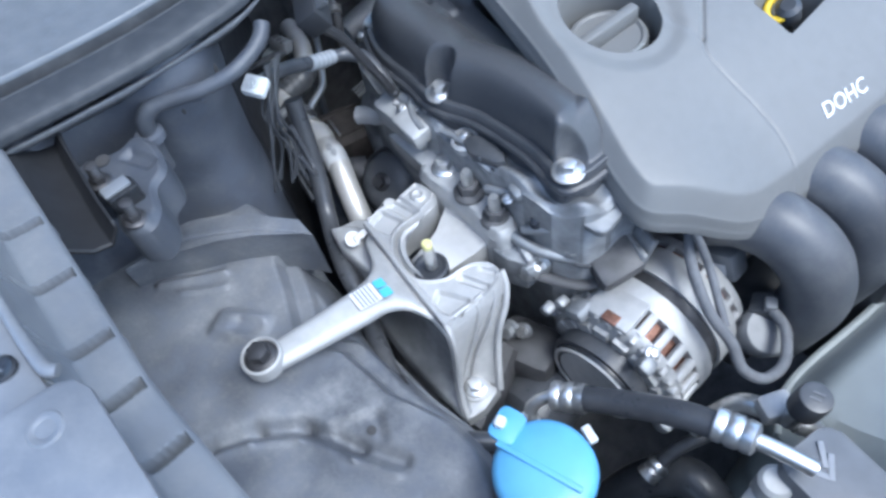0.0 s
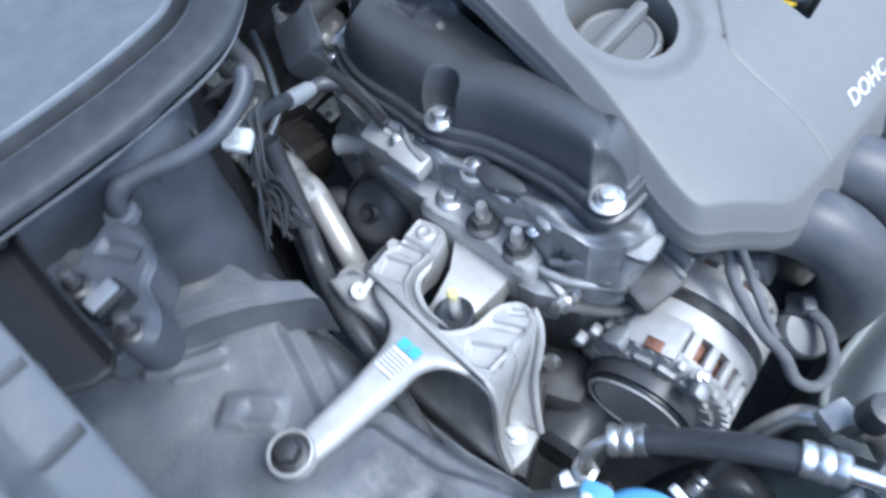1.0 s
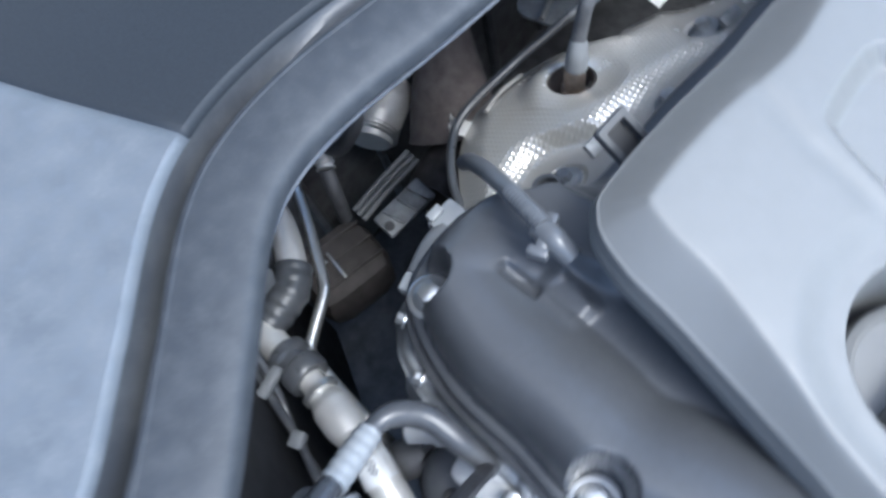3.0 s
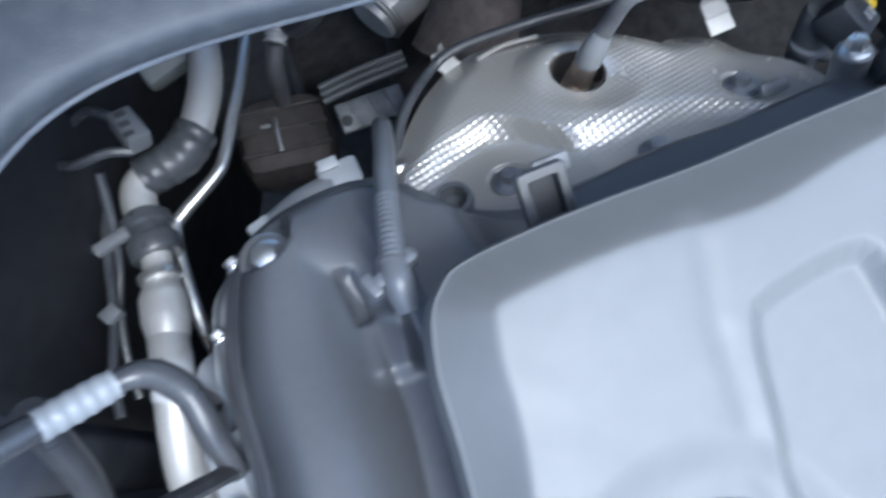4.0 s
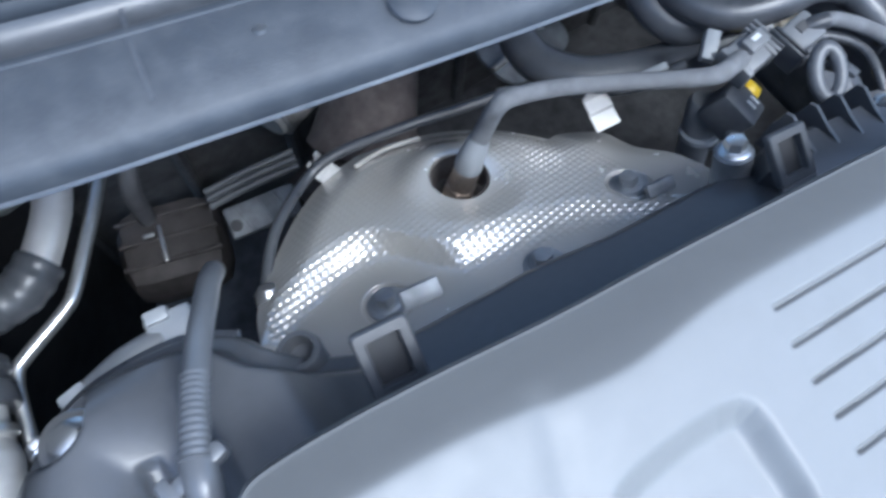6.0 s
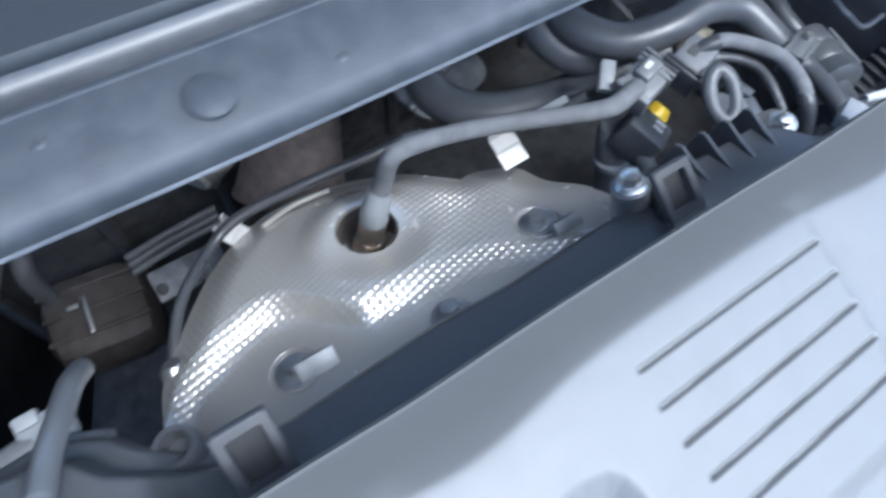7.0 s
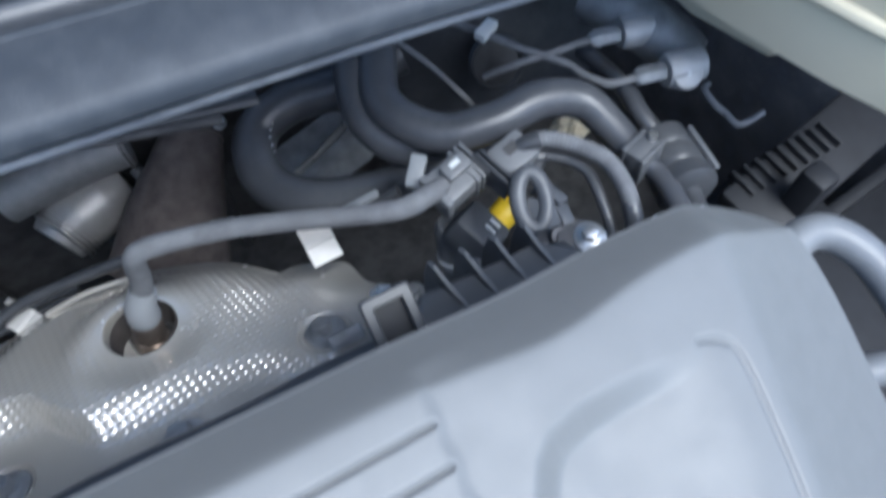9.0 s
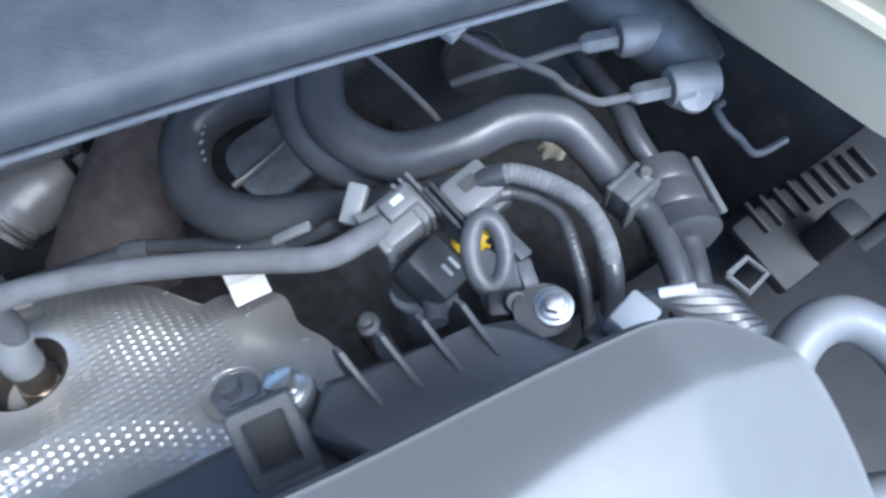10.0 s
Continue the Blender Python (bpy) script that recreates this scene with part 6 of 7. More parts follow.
part("sleeve_lip", lathe([(0.021, -0.002), (0.0245, 0), (0.021, 0.002)], 28, aim((0.437, 0.516, 0.608), (0.95, -0.15, 0.05))), STEEL, exh)
for k in range(5):
    part("rib", lathe([(0.028, -0.0015), (0.0305, 0), (0.028, 0.0015)], 28, aim((0.352 + 0.004 * k, 0.503 + 0.002 * k, 0.549), (0.9, 0.35, 0.1))), STEEL, exh)
part("strap", sweep([(0.435, 0.500, 0.590), (0.440, 0.485, 0.575), (0.452, 0.470, 0.560)], 0.006, seg=10, flat=0.5), DUSTPL, exh)
part("drop", lathe([(0.005, -0.004), (0.006, 0), (0.004, 0.004), (0, 0.005)], 14, aim((0.509, 0.441, 0.662), (0.2, -0.3, 1))), WHITEPL, exh, "white plastic clip")
part("plate", prism(rounded(0.09, 0.06, 0.02), 0, 0.004, pose(0.575, 0.405, 0.605, 8, 4, 12), 0.001), CASTD, exh)
part("rod", sweep([(0.525, 0.385, 0.625), (0.560, 0.392, 0.628), (0.600, 0.405, 0.63)], 0.003, seg=8), STEEL, exh)
# unidentified pale lump behind the heater hose, only grouped with the exhaust
bm = bmesh.new()
bmesh.ops.create_icosphere(bm, subdivisions=4, radius=1)
for v in bm.verts:
    p = v.co.copy()
    v.co = V(0.709 + 0.016 * p.x, 0.259 + 0.012 * p.y, 0.700 + 0.008 * p.z) + p * (0.0022 * math.sin(7 * p.x + 3 * p.y) * math.sin(9 * p.y + 2) + 0.0012 * math.sin(17 * p.x) * math.sin(15 * p.y + p.z * 8))
part("pale_lump", bm, FLUID, exh, "pale crumpled lump behind the heater hose")
rack = thing("bulkhead_bracket", (0.42, 0.55, 0.76), "black flat metal rails in front of the bulkhead", "bracket")
part("rail", sweep([(0.33, 0.405, 0.79), (0.39, 0.388, 0.785), (0.45, 0.368, 0.78), (0.52, 0.348, 0.775)], 0.006, seg=10, flat=0.6), BLACKPL, rack)
part("rail", sweep([(0.33, 0.425, 0.765), (0.39, 0.405, 0.76), (0.45, 0.385, 0.755), (0.50, 0.37, 0.75)], 0.007, seg=10, flat=0.6), DARK, rack)

left_pipes = thing("brake_pipe", (0.05, 0.27, 0.62), "thin grey brake pipe beside the refrigerant line", "pipe")
part("pipe", sweep([(0.102, 0.340, 0.77), (0.092, 0.318, 0.75), (0.080, 0.300, 0.73), (0.066, 0.276, 0.72), (0.056, 0.250, 0.71), (0.050, 0.225, 0.70)], 0.0032, seg=10), RUBBER, left_pipes)
part("clip", box(0.024, 0.008, 0.008, pose(0.086, 0.308, 0.746, 0, 0, 8), 0.002), GREYPL, left_pipes)
lc = thing("wheel_sensor_plug", (0.12, 0.34, 0.78), "grey plastic wiring plug below the cowl corner", "connector")
part("plug", box(0.014, 0.024, 0.014, pose(0.134, 0.338, 0.798, 0, 20, 12), 0.002), GREYPL, lc)
for k in range(3):
    part("slot", box(0.006, 0.003, 0.002, pose(0.134, 0.331 + 0.007 * k, 0.8055, 0, 20, 12), 0), DARK, lc)
part("lead", sweep([(0.130, 0.326, 0.796), (0.118, 0.330, 0.800), (0.100, 0.332, 0.80), (0.085, 0.345, 0.79)], 0.003, seg=8), RUBBER, lc)
part("lead", sweep([(0.128, 0.350, 0.80), (0.118, 0.360, 0.80), (0.105, 0.365, 0.79)], 0.003, seg=8), RUBBER, lc)

bel = thing("metal_bellows", (0.27, 0.36, 0.80), "bright ribbed metal bellows on a dark pipe under the cowl", "pipe")
part("bellows", sweep([(0.281, 0.374, 0.822), (0.274, 0.362, 0.819), (0.267, 0.350, 0.816)], 0.0075, seg=18, wave=0.10, pitch=0.0075), MACH, bel)
part("pipe", sweep([(0.330, 0.430, 0.815), (0.300, 0.398, 0.822), (0.280, 0.373, 0.822)], 0.0075, seg=14), RUBBER, bel)
part("lower_bellows", sweep([(0.246, 0.392, 0.765), (0.240, 0.385, 0.762), (0.233, 0.377, 0.758)], 0.007, seg=18, wave=0.10, pitch=0.005), MACH, bel)
part("link", sweep([(0.268, 0.352, 0.815), (0.256, 0.352, 0.80), (0.246, 0.368, 0.775), (0.246, 0.392, 0.765)], 0.0055, seg=12), DARK, bel)
part("tail", sweep([(0.233, 0.377, 0.758), (0.225, 0.368, 0.74), (0.222, 0.372, 0.70)], 0.006, seg=12), DARK, bel)

low_hoses = thing("vacuum_hose", (0.08, 0.30, 0.64), "dark thin hoses crossing behind the refrigerant line", "hose")
part("hose", sweep([(-0.03, 0.307, 0.7), (0.003, 0.311, 0.7), (0.029, 0.319, 0.7), (0.054, 0.328, 0.7), (0.065, 0.34, 0.7)], 0.0085, seg=14), RUBBER, low_hoses)
part("line", sweep([(0.088, 0.331, 0.74), (0.079, 0.306, 0.74), (0.068, 0.267, 0.74), (0.055, 0.235, 0.74), (0.049, 0.208, 0.74)], 0.0032, seg=10), RUBBER, low_hoses)
part("lead", sweep([(0.052, 0.548, 0.66), (0.048, 0.481, 0.66), (0.018, 0.422, 0.66), (0.016, 0.366, 0.66), (-0.01, 0.318, 0.66)], 0.0045, seg=10), BLACKPL, low_hoses)
part("elbow", sweep([(0.133, 0.455, 0.68), (0.109, 0.441, 0.68), (0.094, 0.461, 0.68), (0.072, 0.451, 0.68)], 0.006, seg=12), BLACKPL, low_hoses)
part("clip", box(0.012, 0.010, 0.010, pose(0.068, 0.267, 0.742, 0, 0, 20), 0.002), GREYPL, low_hoses)

# ---- brake side: heater hoses ----
hoses = thing("heater_hose", (0.62, 0.22, 0.75), "thick S-curved black rubber heater hose", "hose", group="heater hoses")
part("hose", sweep([(0.612, 0.36, 0.80), (0.590, 0.322, 0.795), (0.575, 0.290, 0.787), (0.588, 0.256, 0.787), (0.616, 0.241, 0.792), (0.645, 0.237, 0.795), (0.668, 0.226, 0.790), (0.6745, 0.206, 0.784), (0.6755, 0.188, 0.780), (0.6745, 0.172, 0.780)], [0.0125, 0.0122, 0.0120, 0.0118, 0.0116, 0.0114, 0.0110, 0.0100, 0.0094, 0.0090], seg=24), HOSE, hoses)
part("branch", sweep([(0.6745, 0.182, 0.780), (0.679, 0.169, 0.777), (0.675, 0.151, 0.778), (0.6675, 0.131, 0.777), (0.655, 0.108, 0.765)], 0.0064, seg=16), HOSE, hoses)
cl = part("clamp", box(0.0195, 0.0150, 0.0190, pose(0.675, 0.179, 0.782, -4, 0, 10), 0.002), DUSTPL, hoses, "black plastic hose clamp")
for s_ in (-0.0062, 0.0062):
    part("jaw", box(0.0212, 0.0030, 0.0205, pose(0.675, 0.179, 0.782, -4, 0, 10) @ pose(0, s_, 0), 0.0008), DUSTPL, cl)
part("screw", lathe([(0.0026, 0), (0.0026, 0.003), (0, 0.003)], 12, aim((0.682, 0.181, 0.792), (0.2, 0, 1))), STEEL, cl)
hose2 = thing("heater_hose", (0.53, 0.32, 0.69), "thick U-bent black rubber heater hose with white print", "hose", group="heater hoses")
UB = [(0.62, 0.345, 0.755), (0.575, 0.352, 0.745), (0.545, 0.364, 0.738), (0.518, 0.362, 0.731), (0.504, 0.342, 0.727), (0.505, 0.318, 0.725), (0.521, 0.294, 0.726), (0.548, 0.276, 0.731), (0.572, 0.263, 0.740), (0.600, 0.252, 0.752), (0.63, 0.242, 0.76)]
u2 = part("hose", sweep(UB, 0.0145, seg=22), HOSE, hose2)
for k, (x, y) in enumerate(spline([(0.516, 0.334), (0.519, 0.345), (0.526, 0.3535), (0.536, 0.358), (0.549, 0.3605)], 2)):
    part("print", box(0.0042 if k % 3 else 0.0026, 0.0016, 0.0005, pose(x, y, 0.7385 + 0.0004 * k, 0, 38 - 4 * k, 80 - 10 * k), 0), PAPER, u2)
hose3 = thing("heater_hose", (0.58, 0.28, 0.73), "black rubber hose bending under the connectors", "hose", group="heater hoses")
part("hose", sweep([(0.575, 0.325, 0.79), (0.566, 0.300, 0.775), (0.575, 0.275, 0.765), (0.600, 0.262, 0.765), (0.64, 0.255, 0.765)], 0.0125, seg=20), HOSE, hose3)
wire3 = thing("bonnet_cable", (0.60, 0.32, 0.76), "thin grey cable rising past the heater hoses", "cable")
part("cable", sweep([(0.600, 0.325, 0.80), (0.615, 0.300, 0.785), (0.628, 0.275, 0.765), (0.632, 0.262, 0.75)], 0.0018, seg=8), CLOTH, wire3)

# ---- connectors and their loom ----
con = thing("wiring_connector", (0.572, 0.221, 0.78), "grey plastic wiring connector with a latch window", "connector", group="connectors by the head")
m = pose(0.5745, 0.221, 0.792, 4, -6, 8)
part("body", box(0.028, 0.022, 0.016, m, 0.003), GREYPL, con)
part("latch", box(0.016, 0.010, 0.006, m @ pose(0.003, 0.002, 0.010), 0.0015), GREYPL, con)
part("window", box(0.006, 0.003, 0.001, m @ pose(0.003, 0.003, 0.0132), 0), WHITEPL, con)
for k in range(3):
    part("rib", box(0.002, 0.024, 0.018, m @ pose(0.007 + 0.004 * k, 0, 0), 0.0005), GREYPL, con)
part("collar", box(0.005, 0.024, 0.018, m @ pose(-0.013, 0, 0), 0.002), GREYPL, con)
con2 = thing("wiring_connector", (0.608, 0.216, 0.785), "grey plastic wiring connector with a dark slot", "connector", group="connectors by the head")
m = pose(0.6075, 0.213, 0.798, 4, -4, 8)
part("body", box(0.024, 0.020, 0.012, m, 0.003), GREYPL, con2)
part("lower", box(0.026, 0.016, 0.012, m @ pose(0.003, -0.006, -0.009), 0.003), BLACKPL, con2)
part("slot", box(0.008, 0.006, 0.0015, m @ pose(0.0, 0.002, 0.006), 0), DARK, con2)
for s in (-0.0165, -0.013):
    part("strap", box(0.0022, 0.025, 0.020, m @ pose(s, 0, -0.002), 0.001), RUBBER, con2)
part("tag", box(0.009, 0.019, 0.008, pose(0.5625, 0.2395, 0.789, 18, 0, -47), 0.001), TANK, con, "white plastic tag")
flag = thing("foil_tag", (0.55, 0.255, 0.76), "pale folded tag on the wiring loom", "tag")
part("tag", box(0.022, 0.005, 0.003, pose(0.533, 0.252, 0.770, 0, -28, -22), 0.001), TANK, flag)

cor = thing("corrugated_loom", (0.635, 0.175, 0.77), "grey corrugated wiring conduit bending over", "conduit", group="conduits by the head")
part("conduit", sweep([(0.612, 0.214, 0.800), (0.6215, 0.2100, 0.805), (0.628, 0.205, 0.806), (0.637, 0.1926, 0.806), (0.6423, 0.1784, 0.806), (0.6410, 0.163, 0.804), (0.637, 0.150, 0.798), (0.632, 0.138, 0.782)], 0.0046, seg=14, wave=0.02, pitch=0.0024), CLOTH, cor)
part("tape_end", sweep([(0.6105, 0.2145, 0.7995), (0.6165, 0.2122, 0.8030), (0.6225, 0.2093, 0.8052)], 0.0052, seg=14), RUBBER, cor, "black taped end")
part("tape_end", sweep([(0.6385, 0.154, 0.8000), (0.6355, 0.1465, 0.7955), (0.632, 0.138, 0.782)], 0.0051, seg=14), RUBBER, cor, "black taped end")
cor2 = thing("corrugated_loom", (0.628, 0.175, 0.76), "thin dark corrugated wiring conduit", "conduit", group="conduits by the head")
part("conduit", sweep([(0.612, 0.208, 0.795), (0.6217, 0.2057, 0.795), (0.631, 0.1954, 0.796), (0.635, 0.1824, 0.796), (0.631, 0.167, 0.794), (0.627, 0.152, 0.786), (0.624, 0.138, 0.765)], 0.0032, seg=12, wave=0.02, pitch=0.0026), RUBBER, cor2)
part("tape_end", sweep([(0.6110, 0.2083, 0.7950), (0.6165, 0.2073, 0.7952), (0.6225, 0.2050, 0.7951)], 0.0038, seg=12), BLACKPL, cor2, "black taped end")

eyelet = thing("lifting_eye", (0.59, 0.18, 0.78), "dark rubber-covered engine lifting eye", "lifting eye")
EN = V(-0.30, -0.35, 0.88).normalized()
EL = V(0.43, 0.86, 0.20)
EL = (EL - EN * EL.dot(EN)).normalized()
EC, ES = V(0.5955, 0.1825, 0.804), EL.cross(EN)
part("eye", sweep([EC + ES * (0.0072 * math.cos(a)) + EL * (0.0145 * math.sin(a)) for a in np.linspace(0, 2 * math.pi, 20)], 0.0045, seg=12, n=4), DUSTPL, eyelet)
part("arm", box(0.0070, 0.017, 0.0026, pose(0.6060, 0.1800, 0.806, 0, 12, 8), 0.0008), DUSTPL, eyelet)
part("bend", box(0.0080, 0.0026, 0.013, pose(0.6045, 0.1880, 0.801, 20, 0, 8), 0.0008), DUSTPL, eyelet)
part("hook", box(0.0070, 0.013, 0.0026, pose(0.6040, 0.1660, 0.803, 8, 8, -14), 0.0008), DUSTPL, eyelet)
part("web", prism([(-0.010, -0.012), (0.008, -0.014), (0.010, 0.004), (0.000, 0.014), (-0.010, 0.010)], -0.002, 0.002, pose(0.594, 0.172, 0.799, 20, -30, -20), 0.001), DUSTPL, eyelet)
part("stay", box(0.026, 0.012, 0.014, pose(0.594, 0.158, 0.797, 0, 0, -30), 0.003), DSTEEL, eyelet)
stay = thing("loom_bracket", (0.60, 0.15, 0.78), "small steel bracket held by a flange bolt", "bracket")
part("plate", prism(rounded(0.023, 0.021, 0.008), 0, 0.004, pose(0.5985, 0.149, 0.805, 6, 0, -20), 0.001), DARK, stay)
bolt((0.6025, 0.1475, 0.8095), stay, 0.0064, d=(-0.1, 0.05, 1), washer=0.0080)
part("boss", lathe([(0.0055, -0.010), (0.0055, 0.004), (0.0042, 0.006), (0, 0.006)], 18, aim((0.5935, 0.1585, 0.803), (-0.3, -0.3, 1))), DSTEEL, stay)
blk = thing("coil_block", (0.587, 0.214, 0.72), "black plastic sensor block with pale print", "sensor")
part("body", box(0.024, 0.030, 0.030, pose(0.5855, 0.2125, 0.734, 20, 10, 20), 0.004), DUSTPL, blk)
for s in (-0.004, 0.004):
    part("print", box(0.0022, 0.0075, 0.0006, pose(0.5855, 0.2125, 0.734, 20, 10, 20) @ pose(0.003 + s * 0.7, -0.004, 0.0153), 0), PAPER, blk)
part("tip", lathe([(0.006, 0), (0.006, 0.012), (0, 0.012)], 14, aim((0.580, 0.200, 0.728), (-0.4, -0.8, 0.1))), GREYPL, blk)
yel = thing("yellow_plug", (0.60, 0.225, 0.68), "yellow plastic plug on a grey valve", "plug")
part("plug", lathe([(0.0095, -0.004), (0.0095, 0.008), (0.007, 0.013), (0, 0.013)], 20, aim((0.6165, 0.2225, 0.7125), (0.85, 0.1, 0.5))), YELLOW, yel)
part("valve", lathe([(0.0115, -0.045), (0.0115, -0.014), (0.0125, -0.013), (0.0125, 0.012), (0.010, 0.016), (0, 0.016)], 24, aim((0.581, 0.225, 0.715), (0.05, 0.25, 0.9))), GREYPL, yel)
part("clamp_ring", lathe([(0.0130, -0.003), (0.0142, -0.002), (0.0142, 0.002), (0.0130, 0.003)], 28, aim((0.5795, 0.2195, 0.702), (0.05, 0.25, 0.9))), TANK, yel, "pale clamp ring")
part("elbow", sweep([(0.590, 0.222, 0.70), (0.585, 0.210, 0.698), (0.598, 0.203, 0.70)], 0.006, seg=12), GREYPL, yel)
nut = thing("small_nut", (0.555, 0.23, 0.50), "small dull nut behind the ribbed moulding", "nut")
bolt((0.5517, 0.231, 0.660), nut, 0.0075, d=(-0.1, 0.1, 1), material=CASTD)
part("post", lathe([(0.009, -0.16), (0.009, 0)], 14, aim((0.5517, 0.231, 0.660), (-0.1, 0.1, 1))), DARK, nut)

tape = thing("taped_plug", (0.617, 0.126, 0.815), "pale taped plug on the wiring beside the cover", "connector")
part("plug", box(0.017, 0.013, 0.010, pose(0.6165, 0.1240, 0.830, 0, 8, 14), 0.0015), TANK, tape)
part("body", box(0.014, 0.014, 0.026, pose(0.608, 0.125, 0.806, 0, 8, 14), 0.003), BLACKPL, tape)
part("tie", sweep([(0.630, 0.126, 0.833), (0.640, 0.120, 0.838)], 0.002, seg=8, n=2), WHITEPL, tape)
bun = thing("wiring_bundle", (0.645, 0.112, 0.80), "black taped wire bundle behind the engine cover", "wiring")
for k in range(6):
    part("wire", sweep([(0.625 + 0.003 * k, 0.128, 0.826), (0.638, 0.122 - 0.003 * k, 0.832 - 0.002 * k), (0.652, 0.112 - 0.003 * k, 0.828), (0.656 + 0.001 * k, 0.098, 0.812), (0.65, 0.09, 0.79)], 0.0035, seg=8), RUBBER, bun)
vac = thing("breather_pipe", (0.68, 0.06, 0.79), "pale grey smooth pipe arching out beside the cover", "pipe")
part("pipe", sweep([(0.636, 0.055, 0.796), (0.652, 0.075, 0.812), (0.670, 0.086, 0.820), (0.688, 0.083, 0.821), (0.698, 0.066, 0.818), (0.699, 0.042, 0.812), (0.695, 0.015, 0.803), (0.690, -0.010, 0.795), (0.680, -0.060, 0.780), (0.65, -0.12, 0.76)], 0.0090, seg=24), PALEPIPE, vac)
part("inner_pipe", sweep([(0.640, 0.032, 0.782), (0.668, 0.024, 0.793), (0.688, 0.008, 0.797), (0.694, -0.02, 0.795), (0.690, -0.07, 0.785)], 0.0085, seg=18), PALEPIPE, vac)

can = thing("fuel_filter_canister", (0.70, 0.165, 0.74), "dark ribbed canister with hoses at both ends", "canister")
d = V(-0.012, -0.030, 0.004).normalized()
part("body", lathe([(0.010, -0.024), (0.016, -0.022), (0.0165, -0.010), (0.015, -0.008), (0.0168, -0.006), (0.017, 0.004), (0.0155, 0.006), (0.018, 0.008), (0.018, 0.018), (0.013, 0.022), (0, 0.022)], 32, aim((0.696, 0.167, 0.768), d)), BLACKPL, can)
part("inlet", sweep([(0.715, 0.270, 0.765), (0.705, 0.225, 0.778), (0.701, 0.205, 0.776), (0.702, 0.186, 0.770)], 0.006, seg=14), RUBBER, can)
part("outlet", sweep([(0.694, 0.160, 0.768), (0.689, 0.152, 0.772), (0.686, 0.144, 0.772), (0.677, 0.128, 0.772), (0.664, 0.104, 0.762)], 0.0066, seg=14), RUBBER, can)
part("bracket", prism(rounded(0.004, 0.032, 0.001), 0, 0.002, pose(0.716, 0.166, 0.772, 0, 20, -14)), GREYPL, can)

# ---- brake master cylinder, lines and reservoir ----
mc = thing("brake_master_cylinder", (0.74, 0.23, 0.74), "grey cast brake master cylinder with two outlets", "master cylinder")
part("body", sweep([(0.736, 0.292, 0.785), (0.744, 0.262, 0.785), (0.750, 0.236, 0.783), (0.752, 0.216, 0.78)], [0.018, 0.019, 0.018, 0.015], seg=24), CASTD, mc)
for p, q in (((0.733, 0.248, 0.790), (-1, 0.35, 0.0)), ((0.735, 0.210, 0.790), (-1, 0.35, 0.0))):
    part("outlet", lathe([(0.0105, -0.012), (0.0105, 0.008), (0.009, 0.011), (0.007, 0.011)], 24, aim(p, q)), CAST, mc)
    nutp = V(*p) + V(*q).normalized() * 0.022
    part("union", lathe([(0.0058, -0.010), (0.0058, 0.006), (0.0035, 0.009), (0, 0.009)], 6, aim(nutp, q)), CASTD, mc)
part("end_plug", lathe([(0.0098, -0.02), (0.0098, 0.001), (0.0085, 0.003), (0, 0.003)], 28, aim((0.732, 0.2035, 0.792), (-0.3, -0.60, 0.7))), CAST, mc)
part("pin", lathe([(0.0014, 0), (0.0014, 0.001), (0, 0.001)], 10, aim((0.7310, 0.2015, 0.7943), (-0.3, -0.60, 0.7))), WHITEPL, mc)
lines = thing("brake_line", (0.69, 0.25, 0.77), "bent grey-coated steel brake line", "brake line", group="brake lines")
part("line", sweep([(0.640, 0.325, 0.79), (0.654, 0.300, 0.790), (0.665, 0.277, 0.790), (0.680, 0.252, 0.790), (0.682, 0.241, 0.790), (0.689, 0.2265, 0.790), (0.698, 0.222, 0.790), (0.714, 0.217, 0.790)], 0.0023, seg=12), CLOTH, lines)
part("tag", box(0.016, 0.008, 0.006, pose(0.655, 0.2985, 0.793, 0, 0, 20), 0.001), WHITEPL, lines)
lines2 = thing("brake_line", (0.70, 0.27, 0.76), "short grey-coated steel brake line", "brake line", group="brake lines")
part("line", sweep([(0.645, 0.285, 0.77), (0.662, 0.271, 0.785), (0.678, 0.263, 0.790), (0.695, 0.260, 0.790), (0.712, 0.255, 0.790)], 0.0023, seg=12), CLOTH, lines2)
rsv = thing("brake_fluid_reservoir", (0.76, 0.20, 0.82), "yellowed translucent brake fluid reservoir", "reservoir")
part("tank", prism([(0.722, 0.225), (0.724, 0.196), (0.729, 0.170), (0.737, 0.132), (0.748, 0.096), (0.79, 0.085), (0.87, 0.10), (0.87, 0.24), (0.797, 0.26), (0.752, 0.24)], 0.845, 0.905, None, 0.008, segs=3), FLUID, rsv)
part("lower_tank", prism([(0.758, 0.262), (0.756, 0.23), (0.768, 0.18), (0.81, 0.16), (0.84, 0.25)], 0.805, 0.846, None, 0.004), FLUID, rsv)
part("band", sweep([(0.725, 0.20, 0.880), (0.730, 0.165, 0.884), (0.738, 0.13, 0.884), (0.754, 0.096, 0.88)], 0.004, seg=8), FLUID, rsv)
booster = thing("brake_booster", (0.72, 0.40, 0.74), "black pressed-steel brake booster drum with a ring mark", "brake booster")
part("drum", lathe([(0.02, 0.03), (0.07, 0.025), (0.10, 0.01), (0.105, -0.02), (0.105, -0.06), (0.06, -0.08), (0, -0.08)], 48, aim((0.712, 0.365, 0.735), (-0.25, -0.75, 0.45))), BLACKPL, booster)
part("ring", lathe([(0.016, 0.0), (0.018, 0.002), (0.020, 0.0)], 32, aim((0.676, 0.309, 0.742), (-0.30, -0.65, 0.60))), BLACKPL, booster)

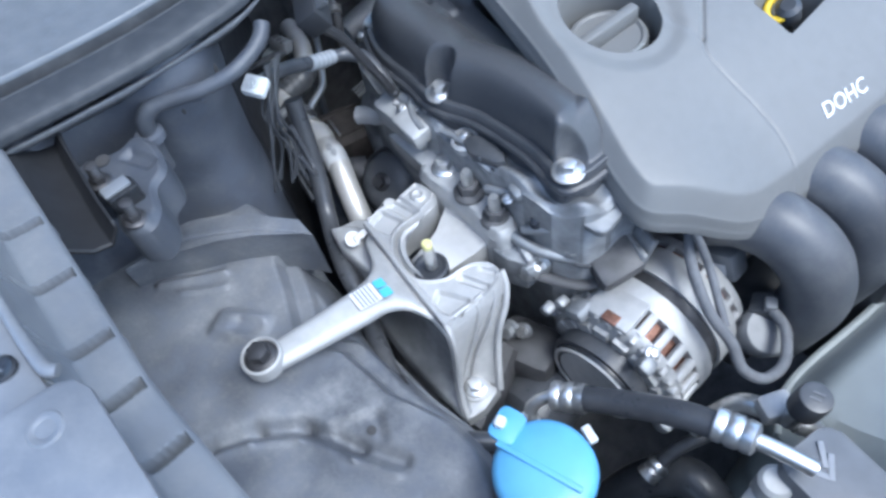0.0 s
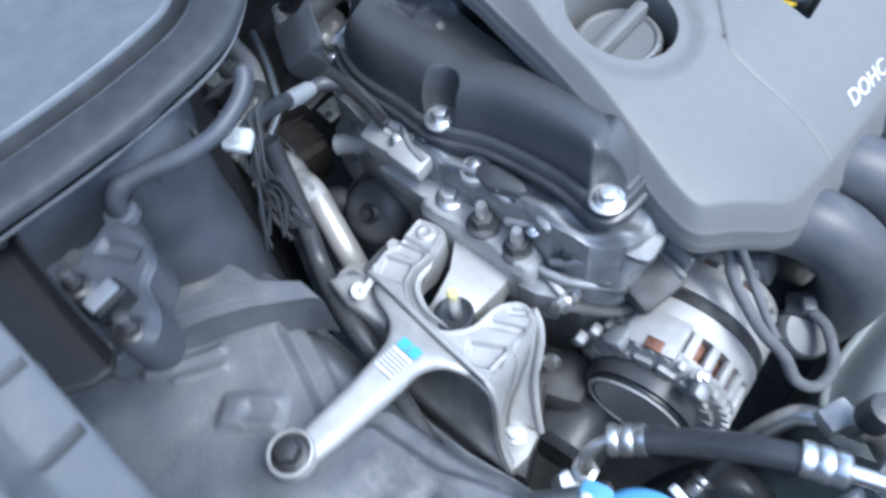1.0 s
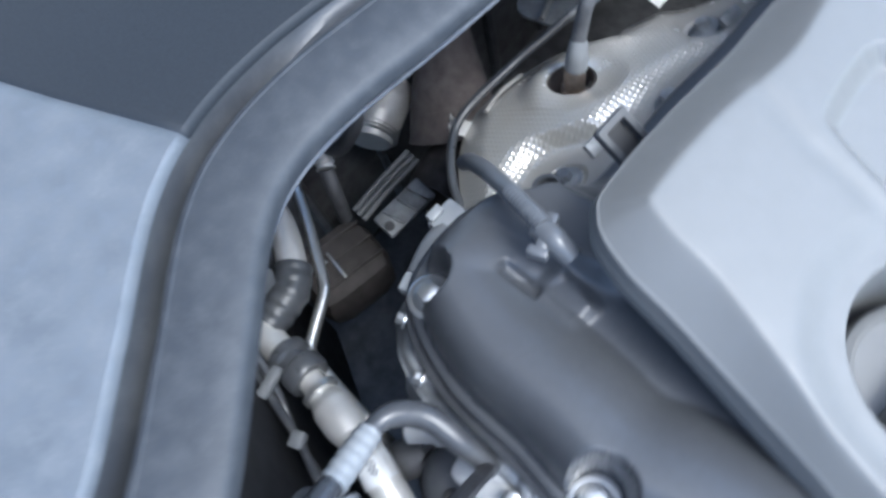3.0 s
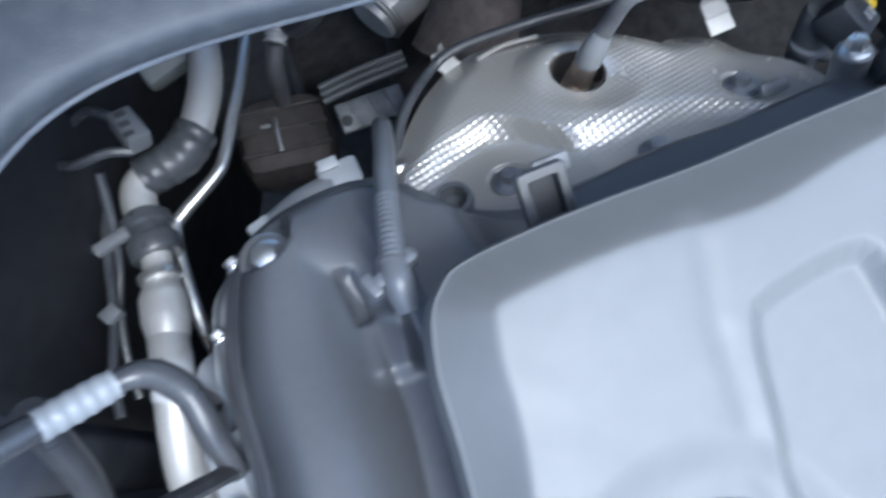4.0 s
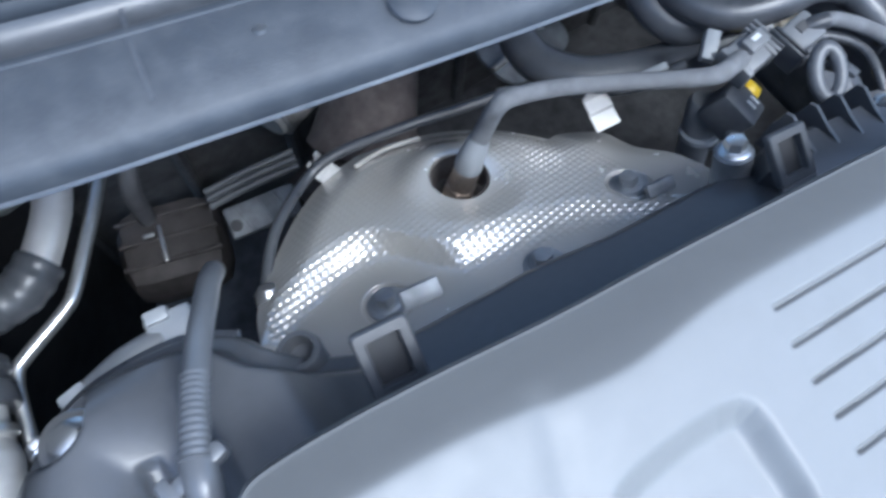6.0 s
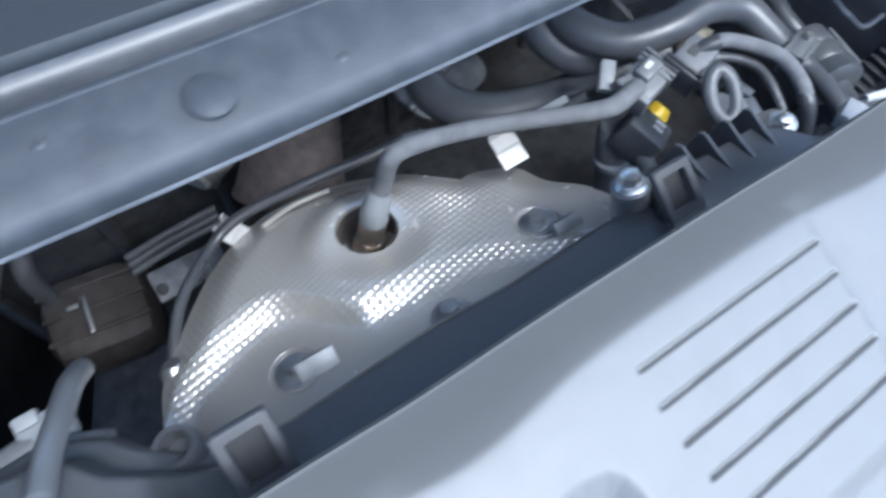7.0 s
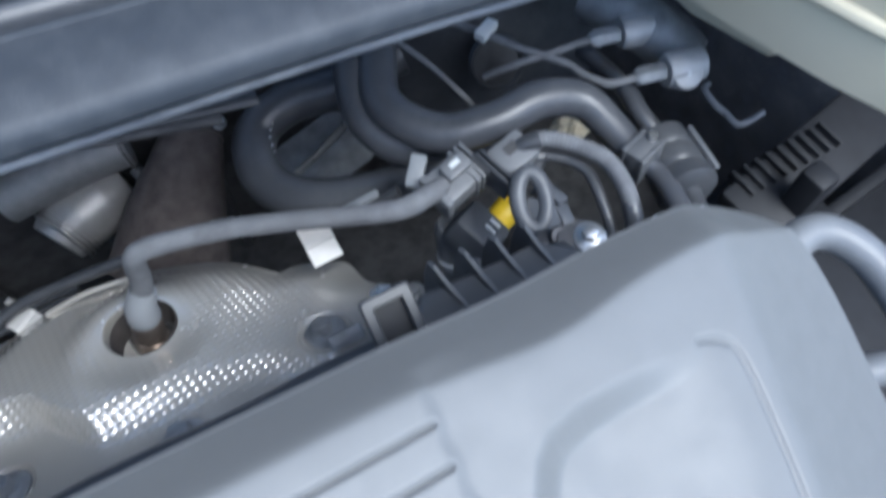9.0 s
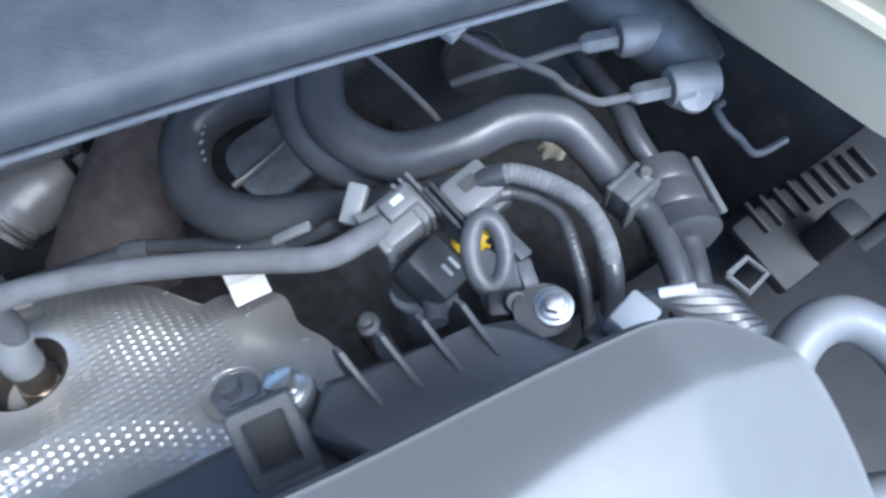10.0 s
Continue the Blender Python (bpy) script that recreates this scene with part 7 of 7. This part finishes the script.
fuse = thing("fuse_box_bracket", (0.80, 0.13, 0.66), "black ribbed bracket of the fuse box", "bracket")
part("base", box(0.16, 0.05, 0.012, pose(0.84, 0.138, 0.690, 8, 0, 4), 0.004), MATT, fuse)
for k in range(9):
    part("fin", box(0.003, 0.022, 0.008, pose(0.775 + 0.0105 * k, 0.152 - 0.0008 * k, 0.699, 8, 0, 4), 0.001), MATT, fuse)
part("frame", sweep([(0.722, 0.131, 0.722), (0.738, 0.133, 0.722), (0.741, 0.120, 0.722), (0.725, 0.117, 0.722), (0.722, 0.131, 0.722)], 0.002, seg=6, n=1), GREYPL, fuse)
part("hook", sweep([(0.764, 0.203, 0.762), (0.757, 0.201, 0.764), (0.757, 0.190, 0.760), (0.762, 0.184, 0.755), (0.765, 0.172, 0.752), (0.785, 0.170, 0.752)], 0.0022, seg=8), GREYPL, fuse)
part("post", box(0.02, 0.02, 0.30, pose(0.80, 0.12, 0.58), 0.004), MATT, fuse)
lower = thing("battery_tray", (0.80, 0.02, 0.45), "black plastic tray low beside the gearbox", "tray")
part("tray", box(0.30, 0.26, 0.04, pose(0.84, -0.02, 0.60), 0.01), MATT, lower)
part("rim", box(0.30, 0.012, 0.05, pose(0.84, 0.108, 0.61), 0.004), MATT, lower)

# ---- marks on the cowl ----
part("plug", lathe([(0.0068, 0), (0.0068, 0.0009), (0.0060, 0.0016), (0, 0.0019)], 32, aim((0.332, 0.2185, 0.9872), (0.1, -0.1, 1))), LIPPL, cowl, "round plastic plug in the cowl")
part("scratch", sweep([(0.262, 0.222, 0.9929), (0.2645, 0.2385, 0.9949), (0.267, 0.251, 0.9925)], 0.00045, seg=6, n=4), SEAL, cowl)
part("dent", lathe([(0.0018, 0), (0.0012, 0.0008), (0, 0.0009)], 14, aim((0.293, 0.228, 0.9915), (0, 0, 1))), BLACKPL, cowl)
part("dent", lathe([(0.0020, 0), (0.0013, 0.0008), (0, 0.0009)], 14, aim((0.367, 0.212, 0.9822), (0, 0, 1))), BLACKPL, cowl)
